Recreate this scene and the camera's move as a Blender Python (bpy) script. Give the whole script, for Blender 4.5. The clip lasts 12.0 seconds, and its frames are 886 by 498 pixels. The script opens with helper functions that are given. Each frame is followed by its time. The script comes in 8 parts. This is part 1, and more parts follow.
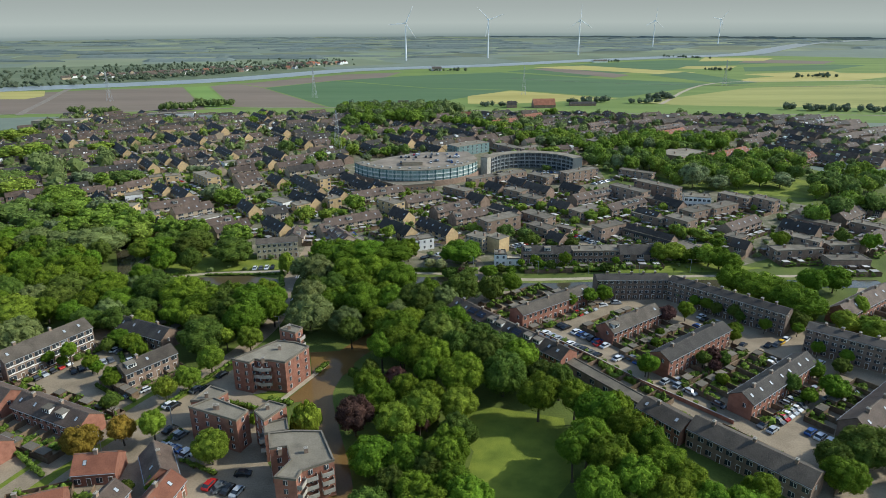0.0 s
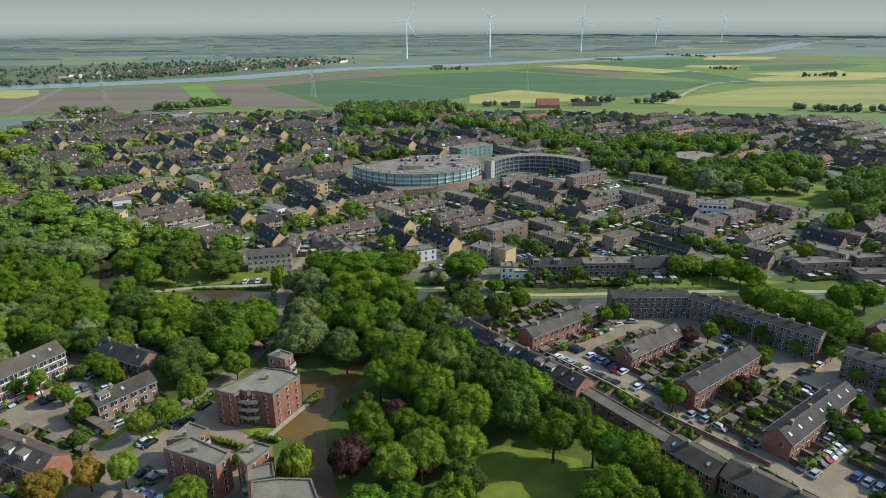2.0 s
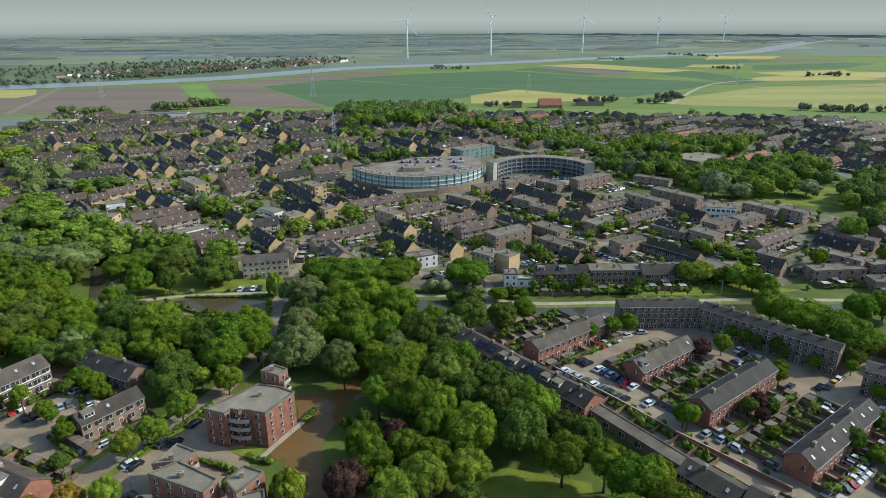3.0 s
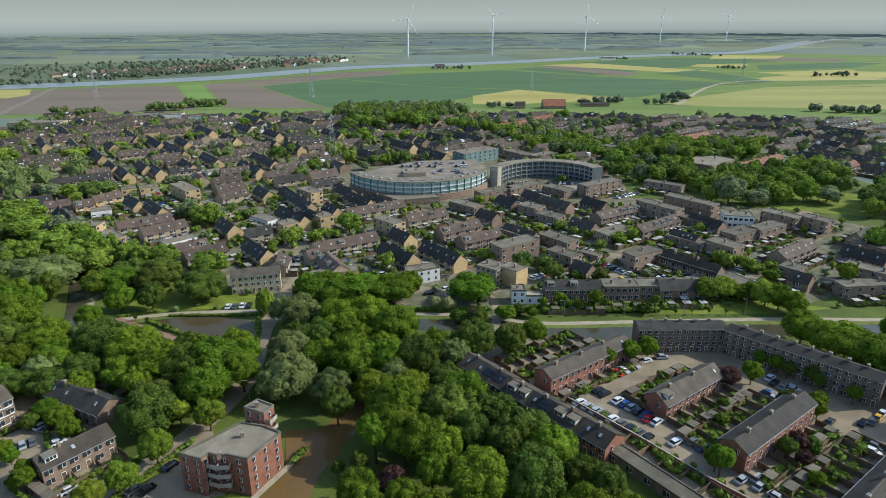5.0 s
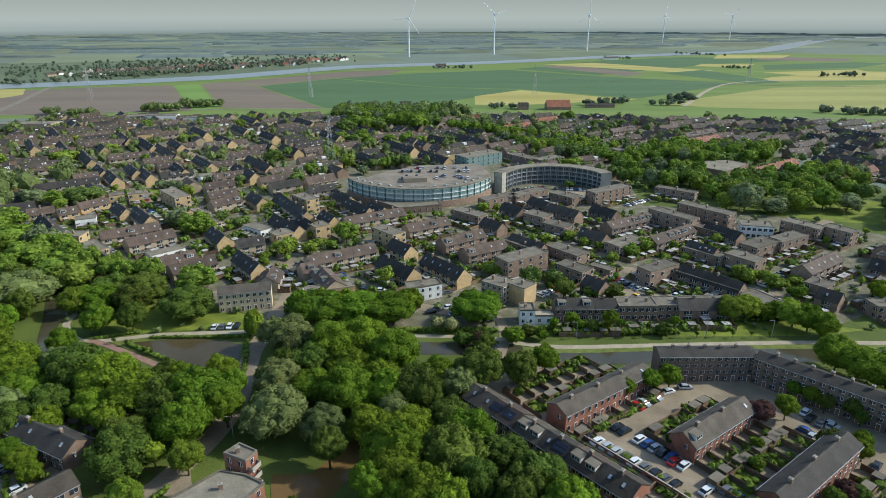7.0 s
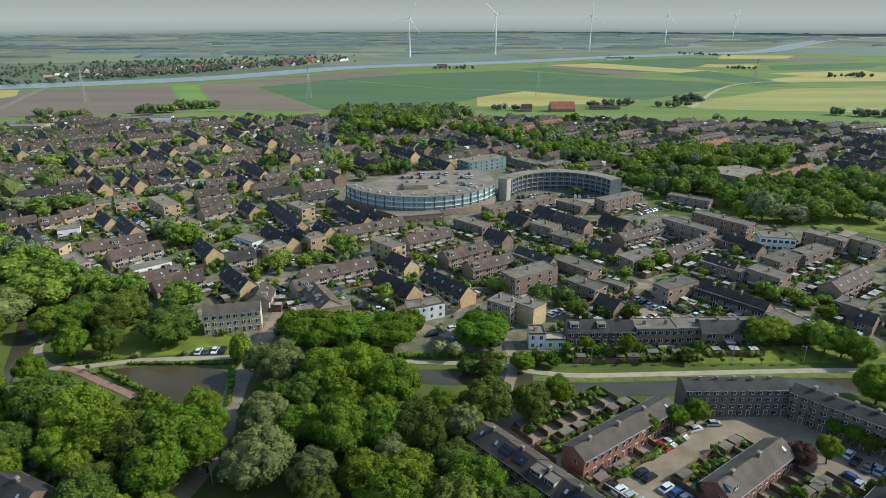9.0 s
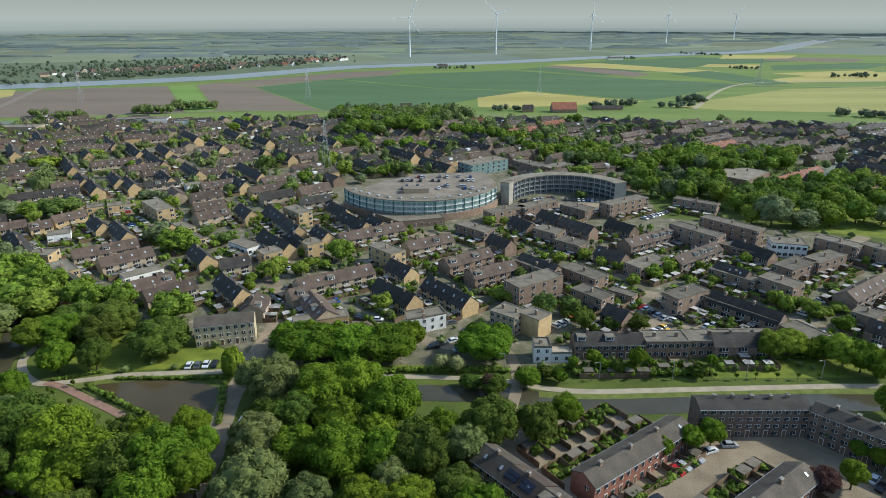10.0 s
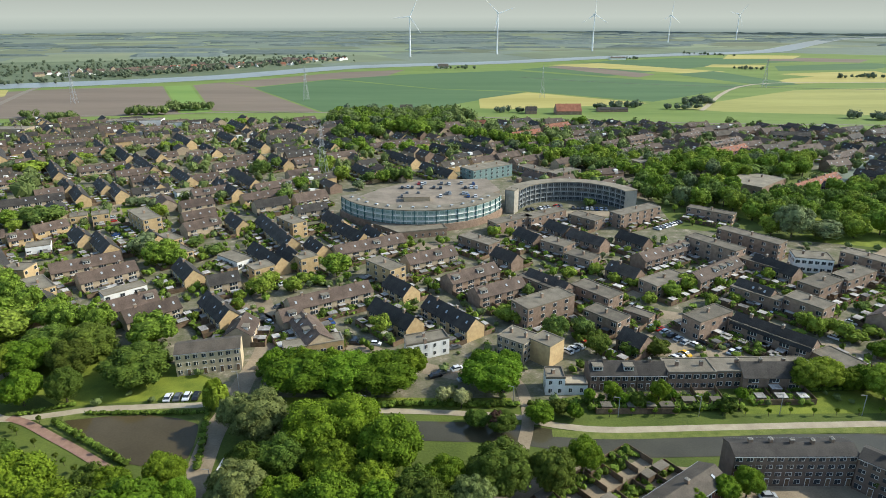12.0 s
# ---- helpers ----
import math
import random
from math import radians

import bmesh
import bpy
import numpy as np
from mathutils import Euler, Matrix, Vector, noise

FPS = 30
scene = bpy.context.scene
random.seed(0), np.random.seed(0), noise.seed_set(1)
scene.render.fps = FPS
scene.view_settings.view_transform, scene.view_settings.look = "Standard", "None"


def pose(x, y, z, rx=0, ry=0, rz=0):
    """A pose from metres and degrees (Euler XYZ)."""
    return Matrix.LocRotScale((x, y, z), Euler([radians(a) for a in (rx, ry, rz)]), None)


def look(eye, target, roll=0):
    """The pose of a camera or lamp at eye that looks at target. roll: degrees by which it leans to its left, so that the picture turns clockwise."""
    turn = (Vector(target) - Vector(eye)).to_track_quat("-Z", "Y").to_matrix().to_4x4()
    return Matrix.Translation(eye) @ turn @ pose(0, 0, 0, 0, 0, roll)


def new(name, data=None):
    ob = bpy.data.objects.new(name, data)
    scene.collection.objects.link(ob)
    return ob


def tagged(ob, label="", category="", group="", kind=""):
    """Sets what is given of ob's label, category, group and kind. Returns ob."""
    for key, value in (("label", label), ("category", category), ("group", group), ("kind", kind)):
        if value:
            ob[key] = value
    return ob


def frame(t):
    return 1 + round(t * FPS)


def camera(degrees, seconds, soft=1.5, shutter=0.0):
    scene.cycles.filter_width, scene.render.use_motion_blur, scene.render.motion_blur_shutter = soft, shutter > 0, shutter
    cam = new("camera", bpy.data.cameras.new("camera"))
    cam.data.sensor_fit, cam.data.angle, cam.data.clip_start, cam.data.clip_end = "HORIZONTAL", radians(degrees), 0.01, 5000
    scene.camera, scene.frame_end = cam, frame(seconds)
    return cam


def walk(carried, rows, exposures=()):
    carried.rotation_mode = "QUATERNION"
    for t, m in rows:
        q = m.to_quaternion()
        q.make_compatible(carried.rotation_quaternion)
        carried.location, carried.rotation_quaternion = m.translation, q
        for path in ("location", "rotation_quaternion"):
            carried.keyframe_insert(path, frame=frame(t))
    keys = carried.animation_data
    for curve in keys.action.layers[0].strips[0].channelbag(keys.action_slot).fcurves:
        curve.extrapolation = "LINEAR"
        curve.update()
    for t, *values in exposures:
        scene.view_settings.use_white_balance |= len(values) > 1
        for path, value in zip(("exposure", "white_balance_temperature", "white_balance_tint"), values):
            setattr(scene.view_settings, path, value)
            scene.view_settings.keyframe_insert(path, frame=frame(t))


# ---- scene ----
cam = camera(69.9, 12.0, 0.65)
PATH = [
    (0, (2.919, -0.33, 104.612), (2.938, 1.552, 103.936), -0.25),
    (1, (2.508, 8.89, 104.46), (2.526, 10.772, 103.782), -0.22),
    (2, (2.16, 18.18, 104.27), (2.177, 20.061, 103.589), -0.2),
    (3, (1.9, 27.56, 104.05), (1.915, 29.44, 103.367), -0.2),
    (4, (1.58, 36.95, 103.7), (1.594, 38.83, 103.015), -0.2),
    (5, (1.235, 46.32, 103.4), (1.248, 48.199, 102.715), -0.18),
    (6, (0.89, 55.52, 103.31), (0.902, 57.399, 102.624), -0.14),
    (7, (0.588, 64.55, 103.29), (0.599, 66.428, 102.602), -0.12),
    (8, (0.27, 73.64, 103.12), (0.28, 75.518, 102.432), -0.1),
    (9, (-0.059, 82.84, 102.93), (-0.05, 84.718, 102.242), -0.1),
    (10, (-0.446, 92.06, 102.83), (-0.437, 93.937, 102.141), -0.08),
    (11, (-0.883, 101.29, 102.8), (-0.874, 103.167, 102.11), -0.04),
    (12, (-1.32, 110.5, 102.78), (-1.311, 112.377, 102.089), 0),
]
walk(cam, [(t, look(eye, target, roll)) for t, eye, target, roll in PATH],
     [(0, 0.32, 6300, 3.0), (11.2, 0.32, 6300, 3.0), (11.5, 0.52, 6350, 3.0), (12, 0.63, 6700, 3.0)])

# ---- light ----
world = bpy.data.worlds.new("sky")
scene.world = world
world.use_nodes = True
SUN = Vector((0.82, 0.08, 0.57)).normalized()
sky = world.node_tree.nodes.new("ShaderNodeTexSky")
sky.sky_type, sky.sun_disc = "NISHITA", False
sky.sun_elevation, sky.sun_rotation = math.asin(SUN.z), math.atan2(SUN.x, SUN.y)
sky.air_density, sky.dust_density, sky.ozone_density = 1.0, 1.0, 1.5
world.node_tree.links.new(sky.outputs[0], world.node_tree.nodes["Background"].inputs[0])
world.node_tree.nodes["Background"].inputs[1].default_value = 0.165
sun = new("sun", bpy.data.lights.new("sun", "SUN"))
sun.data.energy, sun.data.angle, sun.data.color = 3.4, radians(0.6), (1.0, 0.955, 0.88)
sun.matrix_world = look(SUN * 300, (0, 0, 0))

# ---- materials ----
def mat(name, c1, c2, scale=1.0, rough=0.9, bump=0.0, fine=8.0, vary=0.0, island=0.0, metal=0.0, spec=0.3, far=0.0, c3=None):
    """Two-scale noise between two colours, with a large patchiness, relief and a shift from object to object."""
    m = bpy.data.materials.new(name)
    m.use_nodes = True
    nt = m.node_tree
    n, l = nt.nodes, nt.links
    b = n["Principled BSDF"]
    b.inputs["Roughness"].default_value, b.inputs["Metallic"].default_value = rough, metal
    b.inputs["Specular IOR Level"].default_value = spec
    co = n.new("ShaderNodeTexCoord")
    a = n.new("ShaderNodeTexNoise")
    a.inputs["Scale"].default_value, a.inputs["Detail"].default_value = scale, 4
    f = n.new("ShaderNodeTexNoise")
    f.inputs["Scale"].default_value, f.inputs["Detail"].default_value = scale * fine, 3
    for q in (a, f):
        l.new(co.outputs["Object"], q.inputs["Vector"])
    mx = n.new("ShaderNodeMath")
    mx.operation = "MULTIPLY_ADD"
    l.new(f.outputs["Fac"], mx.inputs[0])
    mx.inputs[1].default_value = 0.5
    l.new(a.outputs["Fac"], mx.inputs[2])
    ramp = n.new("ShaderNodeValToRGB")
    ramp.color_ramp.elements[0].position, ramp.color_ramp.elements[1].position = 0.52, 0.98
    ramp.color_ramp.elements[0].color, ramp.color_ramp.elements[1].color = (*c1, 1), (*c2, 1)
    if c3:
        e = ramp.color_ramp.elements.new(0.86)
        e.color = (*c3, 1)
    l.new(mx.outputs[0], ramp.inputs[0])
    out = ramp.outputs[0]
    for amount, node, sock in ((vary, "ShaderNodeObjectInfo", "Random"), (island, "ShaderNodeNewGeometry", "Random Per Island")):
        if amount:
            r = n.new(node)
            mr = n.new("ShaderNodeMapRange")
            mr.inputs["To Min"].default_value, mr.inputs["To Max"].default_value = 1 - amount, 1 + amount
            l.new(r.outputs[sock], mr.inputs["Value"])
            h = n.new("ShaderNodeHueSaturation")
            l.new(mr.outputs[0], h.inputs["Value"])
            l.new(out, h.inputs["Color"])
            out = h.outputs[0]
    l.new(out, b.inputs["Base Color"])
    if bump:
        bp = n.new("ShaderNodeBump")
        bp.inputs["Strength"].default_value, bp.inputs["Distance"].default_value = min(1, bump), 0.25
        l.new(f.outputs["Fac"], bp.inputs["Height"])
        l.new(bp.outputs[0], b.inputs["Normal"])
    return m


def leaf_mat(name, c1, c2, island=0.26, vary=0.25, through_light=0.25, grain=9.0):
    m = mat(name, c1, c2, grain, 0.8, 0.5, 5, vary, island, spec=0.08)
    nt = m.node_tree
    b = nt.nodes["Principled BSDF"]
    tr, mix = nt.nodes.new("ShaderNodeBsdfTranslucent"), nt.nodes.new("ShaderNodeMixShader")
    mix.inputs[0].default_value = through_light
    src = b.inputs["Base Color"].links[0].from_socket
    info, wrap, hue, hsv = nt.nodes.new("ShaderNodeObjectInfo"), nt.nodes.new("ShaderNodeMath"), nt.nodes.new("ShaderNodeMapRange"), nt.nodes.new("ShaderNodeHueSaturation")
    wrap.operation, wrap.inputs[1].default_value = "PINGPONG", 0.13
    hue.inputs["From Max"].default_value = 0.13
    hue.inputs["To Min"].default_value, hue.inputs["To Max"].default_value = 0.476, 0.510
    if vary:
        nt.links.new(info.outputs["Random"], wrap.inputs[0])
    else:
        wrap.inputs[0].default_value = 0.06
    nt.links.new(wrap.outputs[0], hue.inputs["Value"])
    nt.links.new(hue.outputs[0], hsv.inputs["Hue"])
    nt.links.new(src, hsv.inputs["Color"])
    nt.links.new(hsv.outputs[0], b.inputs["Base Color"])
    src = hsv.outputs[0]
    nt.links.new(src, tr.inputs["Color"])
    nt.links.new(b.outputs[0], mix.inputs[1])
    nt.links.new(tr.outputs[0], mix.inputs[2])
    nt.links.new(mix.outputs[0], nt.nodes["Material Output"].inputs["Surface"])
    return m


def tile_mat(name, c1, c2, step=0.35, vary=0.25):
    """Roof tiles: courses as fine relief along the slope."""
    m = mat(name, c1, c2, 0.25, 0.75, 0, 12, vary, spec=0.3)
    n, l = m.node_tree.nodes, m.node_tree.links
    co = n.new("ShaderNodeTexCoord")
    w = n.new("ShaderNodeTexBrick")
    w.inputs["Scale"].default_value = 1.0
    w.inputs["Brick Width"].default_value, w.inputs["Row Height"].default_value, w.inputs["Mortar Size"].default_value = 0.3, step, 0.04
    l.new(co.outputs["UV"], w.inputs["Vector"])
    bp = n.new("ShaderNodeBump")
    bp.inputs["Strength"].default_value, bp.inputs["Distance"].default_value = 0.6, 0.05
    l.new(w.outputs["Fac"], bp.inputs["Height"])
    bp.invert = True
    l.new(bp.outputs[0], n["Principled BSDF"].inputs["Normal"])
    return m


def water_mat(name, c, rough=0.06):
    m = mat(name, c, tuple(v * 1.4 for v in c), 0.05, rough, 0.02, 30, spec=0.5)
    return m


GRASS = mat("grass", (0.058, 0.082, 0.014), (0.118, 0.15, 0.026), 0.06, 0.95, 0.5, 25)
LAWN = mat("lawn", (0.092, 0.128, 0.014), (0.215, 0.25, 0.032), 0.16, 0.95, 0.4, 25)
REED = mat("reed", (0.09, 0.12, 0.02), (0.18, 0.20, 0.05), 0.4, 0.95, 0.8, 12)
# land green paled and blued, so the base colour carries the aerial haze
LANDHAZED = mat("far_land_hazed", (0.122, 0.155, 0.118), (0.178, 0.208, 0.156), 0.004, 0.95, 0, 10)
PAVING = mat("paving", (0.185, 0.145, 0.097), (0.335, 0.268, 0.185), 0.12, 0.9, 0.2, 20)
YARD = mat("yard", (0.085, 0.095, 0.036), (0.32, 0.275, 0.205), 0.22, 0.95, 0.5, 6, c3=(0.185, 0.165, 0.115))
ASPHALT = mat("asphalt", (0.165, 0.14, 0.108), (0.245, 0.212, 0.168), 0.2, 0.9, 0.2, 20)
PATHM = mat("path_concrete", (0.30, 0.25, 0.18), (0.42, 0.36, 0.26), 0.3, 0.9, 0.2, 12)
REDPATH = mat("red_brick_paving", (0.22, 0.128, 0.092), (0.32, 0.2, 0.145), 0.5, 0.9, 0.2, 12)
WATER = mat("brown_water", (0.135, 0.080, 0.028), (0.18, 0.112, 0.042), 0.06, 0.12, 0.02, 30, spec=0.18)
CANALW = mat("grey_water", (0.052, 0.046, 0.027), (0.08, 0.072, 0.044), 0.08, 0.10, 0.03, 30, spec=0.32)
PONDW = mat("pond_water", (0.060, 0.046, 0.022), (0.085, 0.066, 0.034), 0.06, 0.1, 0.02, 30, spec=0.2)
RIVERW = water_mat("river_water", (0.19, 0.21, 0.205), 0.3)
MARK = mat("road_paint", (0.55, 0.53, 0.48), (0.75, 0.73, 0.68), 2, 0.8)
RED = mat("red_brick", (0.205, 0.086, 0.056), (0.315, 0.145, 0.098), 0.7, 0.9, 0.25, 14, 0.15)
BROWNB = mat("brown_brick", (0.178, 0.122, 0.088), (0.29, 0.205, 0.152), 0.7, 0.9, 0.25, 14, 0.2)
DARKB = mat("dark_brick", (0.115, 0.084, 0.066), (0.185, 0.140, 0.110), 0.7, 0.9, 0.25, 14, 0.15)
YELLOW = mat("yellow_brick", (0.38, 0.265, 0.14), (0.53, 0.385, 0.205), 0.7, 0.9, 0.25, 14, 0.15)
BEIGE = mat("beige_brick", (0.32, 0.25, 0.17), (0.45, 0.36, 0.25), 0.7, 0.9, 0.25, 14, 0.15)
WHITE = mat("white_render", (0.66, 0.65, 0.62), (0.80, 0.79, 0.76), 0.4, 0.85, 0.1, 10)
CREAM = mat("cream_brick", (0.42, 0.34, 0.225), (0.56, 0.46, 0.31), 0.7, 0.9, 0.25, 14, 0.1)
CONCRETE = mat("concrete", (0.26, 0.235, 0.195), (0.4, 0.365, 0.31), 0.5, 0.9, 0.2, 10)
TILE = tile_mat("brown_tiles", (0.062, 0.043, 0.033), (0.14, 0.1, 0.076))
TILEGREY = tile_mat("grey_tiles", (0.047, 0.038, 0.029), (0.108, 0.089, 0.068))
TILEDARK = tile_mat("dark_tiles", (0.025, 0.022, 0.019), (0.066, 0.058, 0.050))
RIDGE = mat("ridge_tiles", (0.10, 0.085, 0.07), (0.17, 0.15, 0.125), 0.6, 0.9, 0.2, 8)
TILERED = tile_mat("red_tiles", (0.165, 0.062, 0.036), (0.27, 0.108, 0.062))
BITUMEN = mat("bitumen_roof", (0.10, 0.087, 0.066), (0.205, 0.178, 0.138), 0.25, 0.95, 0.2, 12, 0.25)
GRAVEL = mat("gravel_roof", (0.145, 0.126, 0.094), (0.262, 0.23, 0.174), 0.2, 0.95, 0.3, 14, 0.12)
GLASS = mat("window_glass", (0.025, 0.03, 0.035), (0.05, 0.06, 0.07), 0.3, 0.08, spec=0.6)
SKYL = mat("roof_window", (0.30, 0.33, 0.36), (0.45, 0.48, 0.5), 0.4, 0.12, spec=0.7)
FRAMEM = mat("white_frame", (0.62, 0.61, 0.58), (0.75, 0.74, 0.70), 1, 0.6)
TEAL = mat("teal_panel", (0.13, 0.215, 0.208), (0.225, 0.305, 0.292), 0.2, 0.3, spec=0.5)
PANEL = mat("solar_panel", (0.012, 0.016, 0.03), (0.02, 0.025, 0.045), 1, 0.15, spec=0.6)
WOOD = mat("fence_wood", (0.10, 0.065, 0.04), (0.22, 0.15, 0.095), 0.8, 0.9, 0.3, 8, 0.3)
BARK = mat("bark", (0.05, 0.04, 0.03), (0.11, 0.09, 0.065), 1.5, 0.95, 0.6, 8)
STEEL = mat("galvanised_steel", (0.30, 0.31, 0.32), (0.42, 0.43, 0.44), 0.5, 0.5, metal=0.3)
TURB = mat("turbine_white", (0.70, 0.71, 0.72), (0.82, 0.83, 0.84), 0.05, 0.5)
TYRE = mat("tyre", (0.012, 0.012, 0.012), (0.03, 0.03, 0.03), 3, 0.8)
LEAF = leaf_mat("leaf_green", (0.070, 0.132, 0.010), (0.162, 0.248, 0.022))
LEAFDARK = leaf_mat("leaf_dark", (0.06, 0.1, 0.016), (0.122, 0.176, 0.03))
LEAFGREY = leaf_mat("leaf_grey", (0.108, 0.143, 0.045), (0.18, 0.222, 0.074))
LEAFLIME = leaf_mat("leaf_lime", (0.13, 0.192, 0.018), (0.228, 0.305, 0.036))
LEAFRED = leaf_mat("leaf_copper", (0.062, 0.034, 0.026), (0.135, 0.078, 0.058))
LEAFGOLD = leaf_mat("leaf_gold", (0.20, 0.145, 0.02), (0.30, 0.22, 0.035))
LEAFCREAM = leaf_mat("leaf_cream", (0.24, 0.25, 0.10), (0.38, 0.38, 0.18))

# ---- mesh helpers ----
def mesh_of(name, verts, faces, mats, which=None, uvs=None, smooth=False):
    me = bpy.data.meshes.new(name)
    me.from_pydata(verts, [], faces)
    for m in mats:
        me.materials.append(m)
    if which is not None:
        me.polygons.foreach_set("material_index", which)
    if uvs is not None:
        layer = me.uv_layers.new(name="uv")
        layer.data.foreach_set("uv", [c for uv in uvs for c in uv])
    if smooth:
        me.polygons.foreach_set("use_smooth", [True] * len(me.polygons))
    me.update()
    return me


def box(verts, faces, x0, x1, y0, y1, z0, z1):
    """Adds a box to lists of corners and faces."""
    k = len(verts)
    verts += [(x0, y0, z0), (x1, y0, z0), (x1, y1, z0), (x0, y1, z0), (x0, y0, z1), (x1, y0, z1), (x1, y1, z1), (x0, y1, z1)]
    faces += [(k, k + 3, k + 2, k + 1), (k + 4, k + 5, k + 6, k + 7), (k, k + 1, k + 5, k + 4), (k + 1, k + 2, k + 6, k + 5), (k + 2, k + 3, k + 7, k + 6), (k + 3, k, k + 4, k + 7)]


def boxes(name, dims, mats, which=None):
    v, f = [], []
    for d in dims:
        box(v, f, *d)
    w = None if which is None else [i for i in which for _ in range(6)]
    return mesh_of(name, v, f, mats, w)


def sub(name, me, parent, x=0.0, y=0.0, z=0.0, rz=0.0, rx=0.0, s=(1, 1, 1), label=""):
    ob = new(name, me)
    ob.parent = parent
    ob.matrix_basis = pose(x, y, z, rx, 0, rz) @ Matrix.Diagonal((*s, 1))
    return tagged(ob, label)


def base(name, x, y, ang, label, category, group="", z=0.0):
    ob = new(name)
    ob.matrix_basis = pose(x, y, z, 0, 0, ang)
    ob.empty_display_size = 1
    return tagged(ob, label, category, group)


def flat(name, pts, z, m, label, category, kind="structure", thick=0.0):
    bm = bmesh.new()
    f = bm.faces.new([bm.verts.new((x, y, z)) for x, y in pts])
    if f.normal.z < 0 or f.calc_area() and (bm.normal_update() or f.normal.z < 0):
        bmesh.ops.reverse_faces(bm, faces=[f])
    if thick:
        r = bmesh.ops.extrude_face_region(bm, geom=[f])
        bmesh.ops.translate(bm, vec=(0, 0, -thick), verts=[g for g in r["geom"] if isinstance(g, bmesh.types.BMVert)])
        bmesh.ops.recalc_face_normals(bm, faces=bm.faces)
    bmesh.ops.triangulate(bm, faces=bm.faces)
    me = bpy.data.meshes.new(name)
    bm.to_mesh(me)
    bm.free()
    me.materials.append(m)
    return tagged(new(name, me), label, category, "", kind)


def smooth_line(pts, n=6):
    """A rounded line through points."""
    out = []
    p = [Vector(q) for q in pts]
    for i in range(len(p) - 1):
        a, b, c, d = p[max(i - 1, 0)], p[i], p[i + 1], p[min(i + 2, len(p) - 1)]
        for k in range(n):
            t = k / n
            out.append(0.5 * (2 * b + (c - a) * t + (2 * a - 5 * b + 4 * c - d) * t * t + (3 * b - a - 3 * c + d) * t ** 3))
    return out + [p[-1]]


ROADS, FOOT = [], []


def ribbon(name, pts, width, z, m, label, category, kind="structure", kerb=0.0):
    line = smooth_line(pts)
    left, right = [], []
    for i, p in enumerate(line):
        d = (line[min(i + 1, len(line) - 1)] - line[max(i - 1, 0)]).normalized()
        nrm = Vector((-d.y, d.x)) * width / 2
        left.append(p + nrm)
        right.append(p - nrm)
        if name.startswith(("street", "road_west", "path")):
            ROADS.append((p.x, p.y, width))
    k = len(line)
    v = [(q.x, q.y, z) for q in left + right]
    f = [(i + k, i + k + 1, i + 1, i) for i in range(k - 1)]
    return tagged(new(name, mesh_of(name, v, f, [m])), label, category, "", kind)

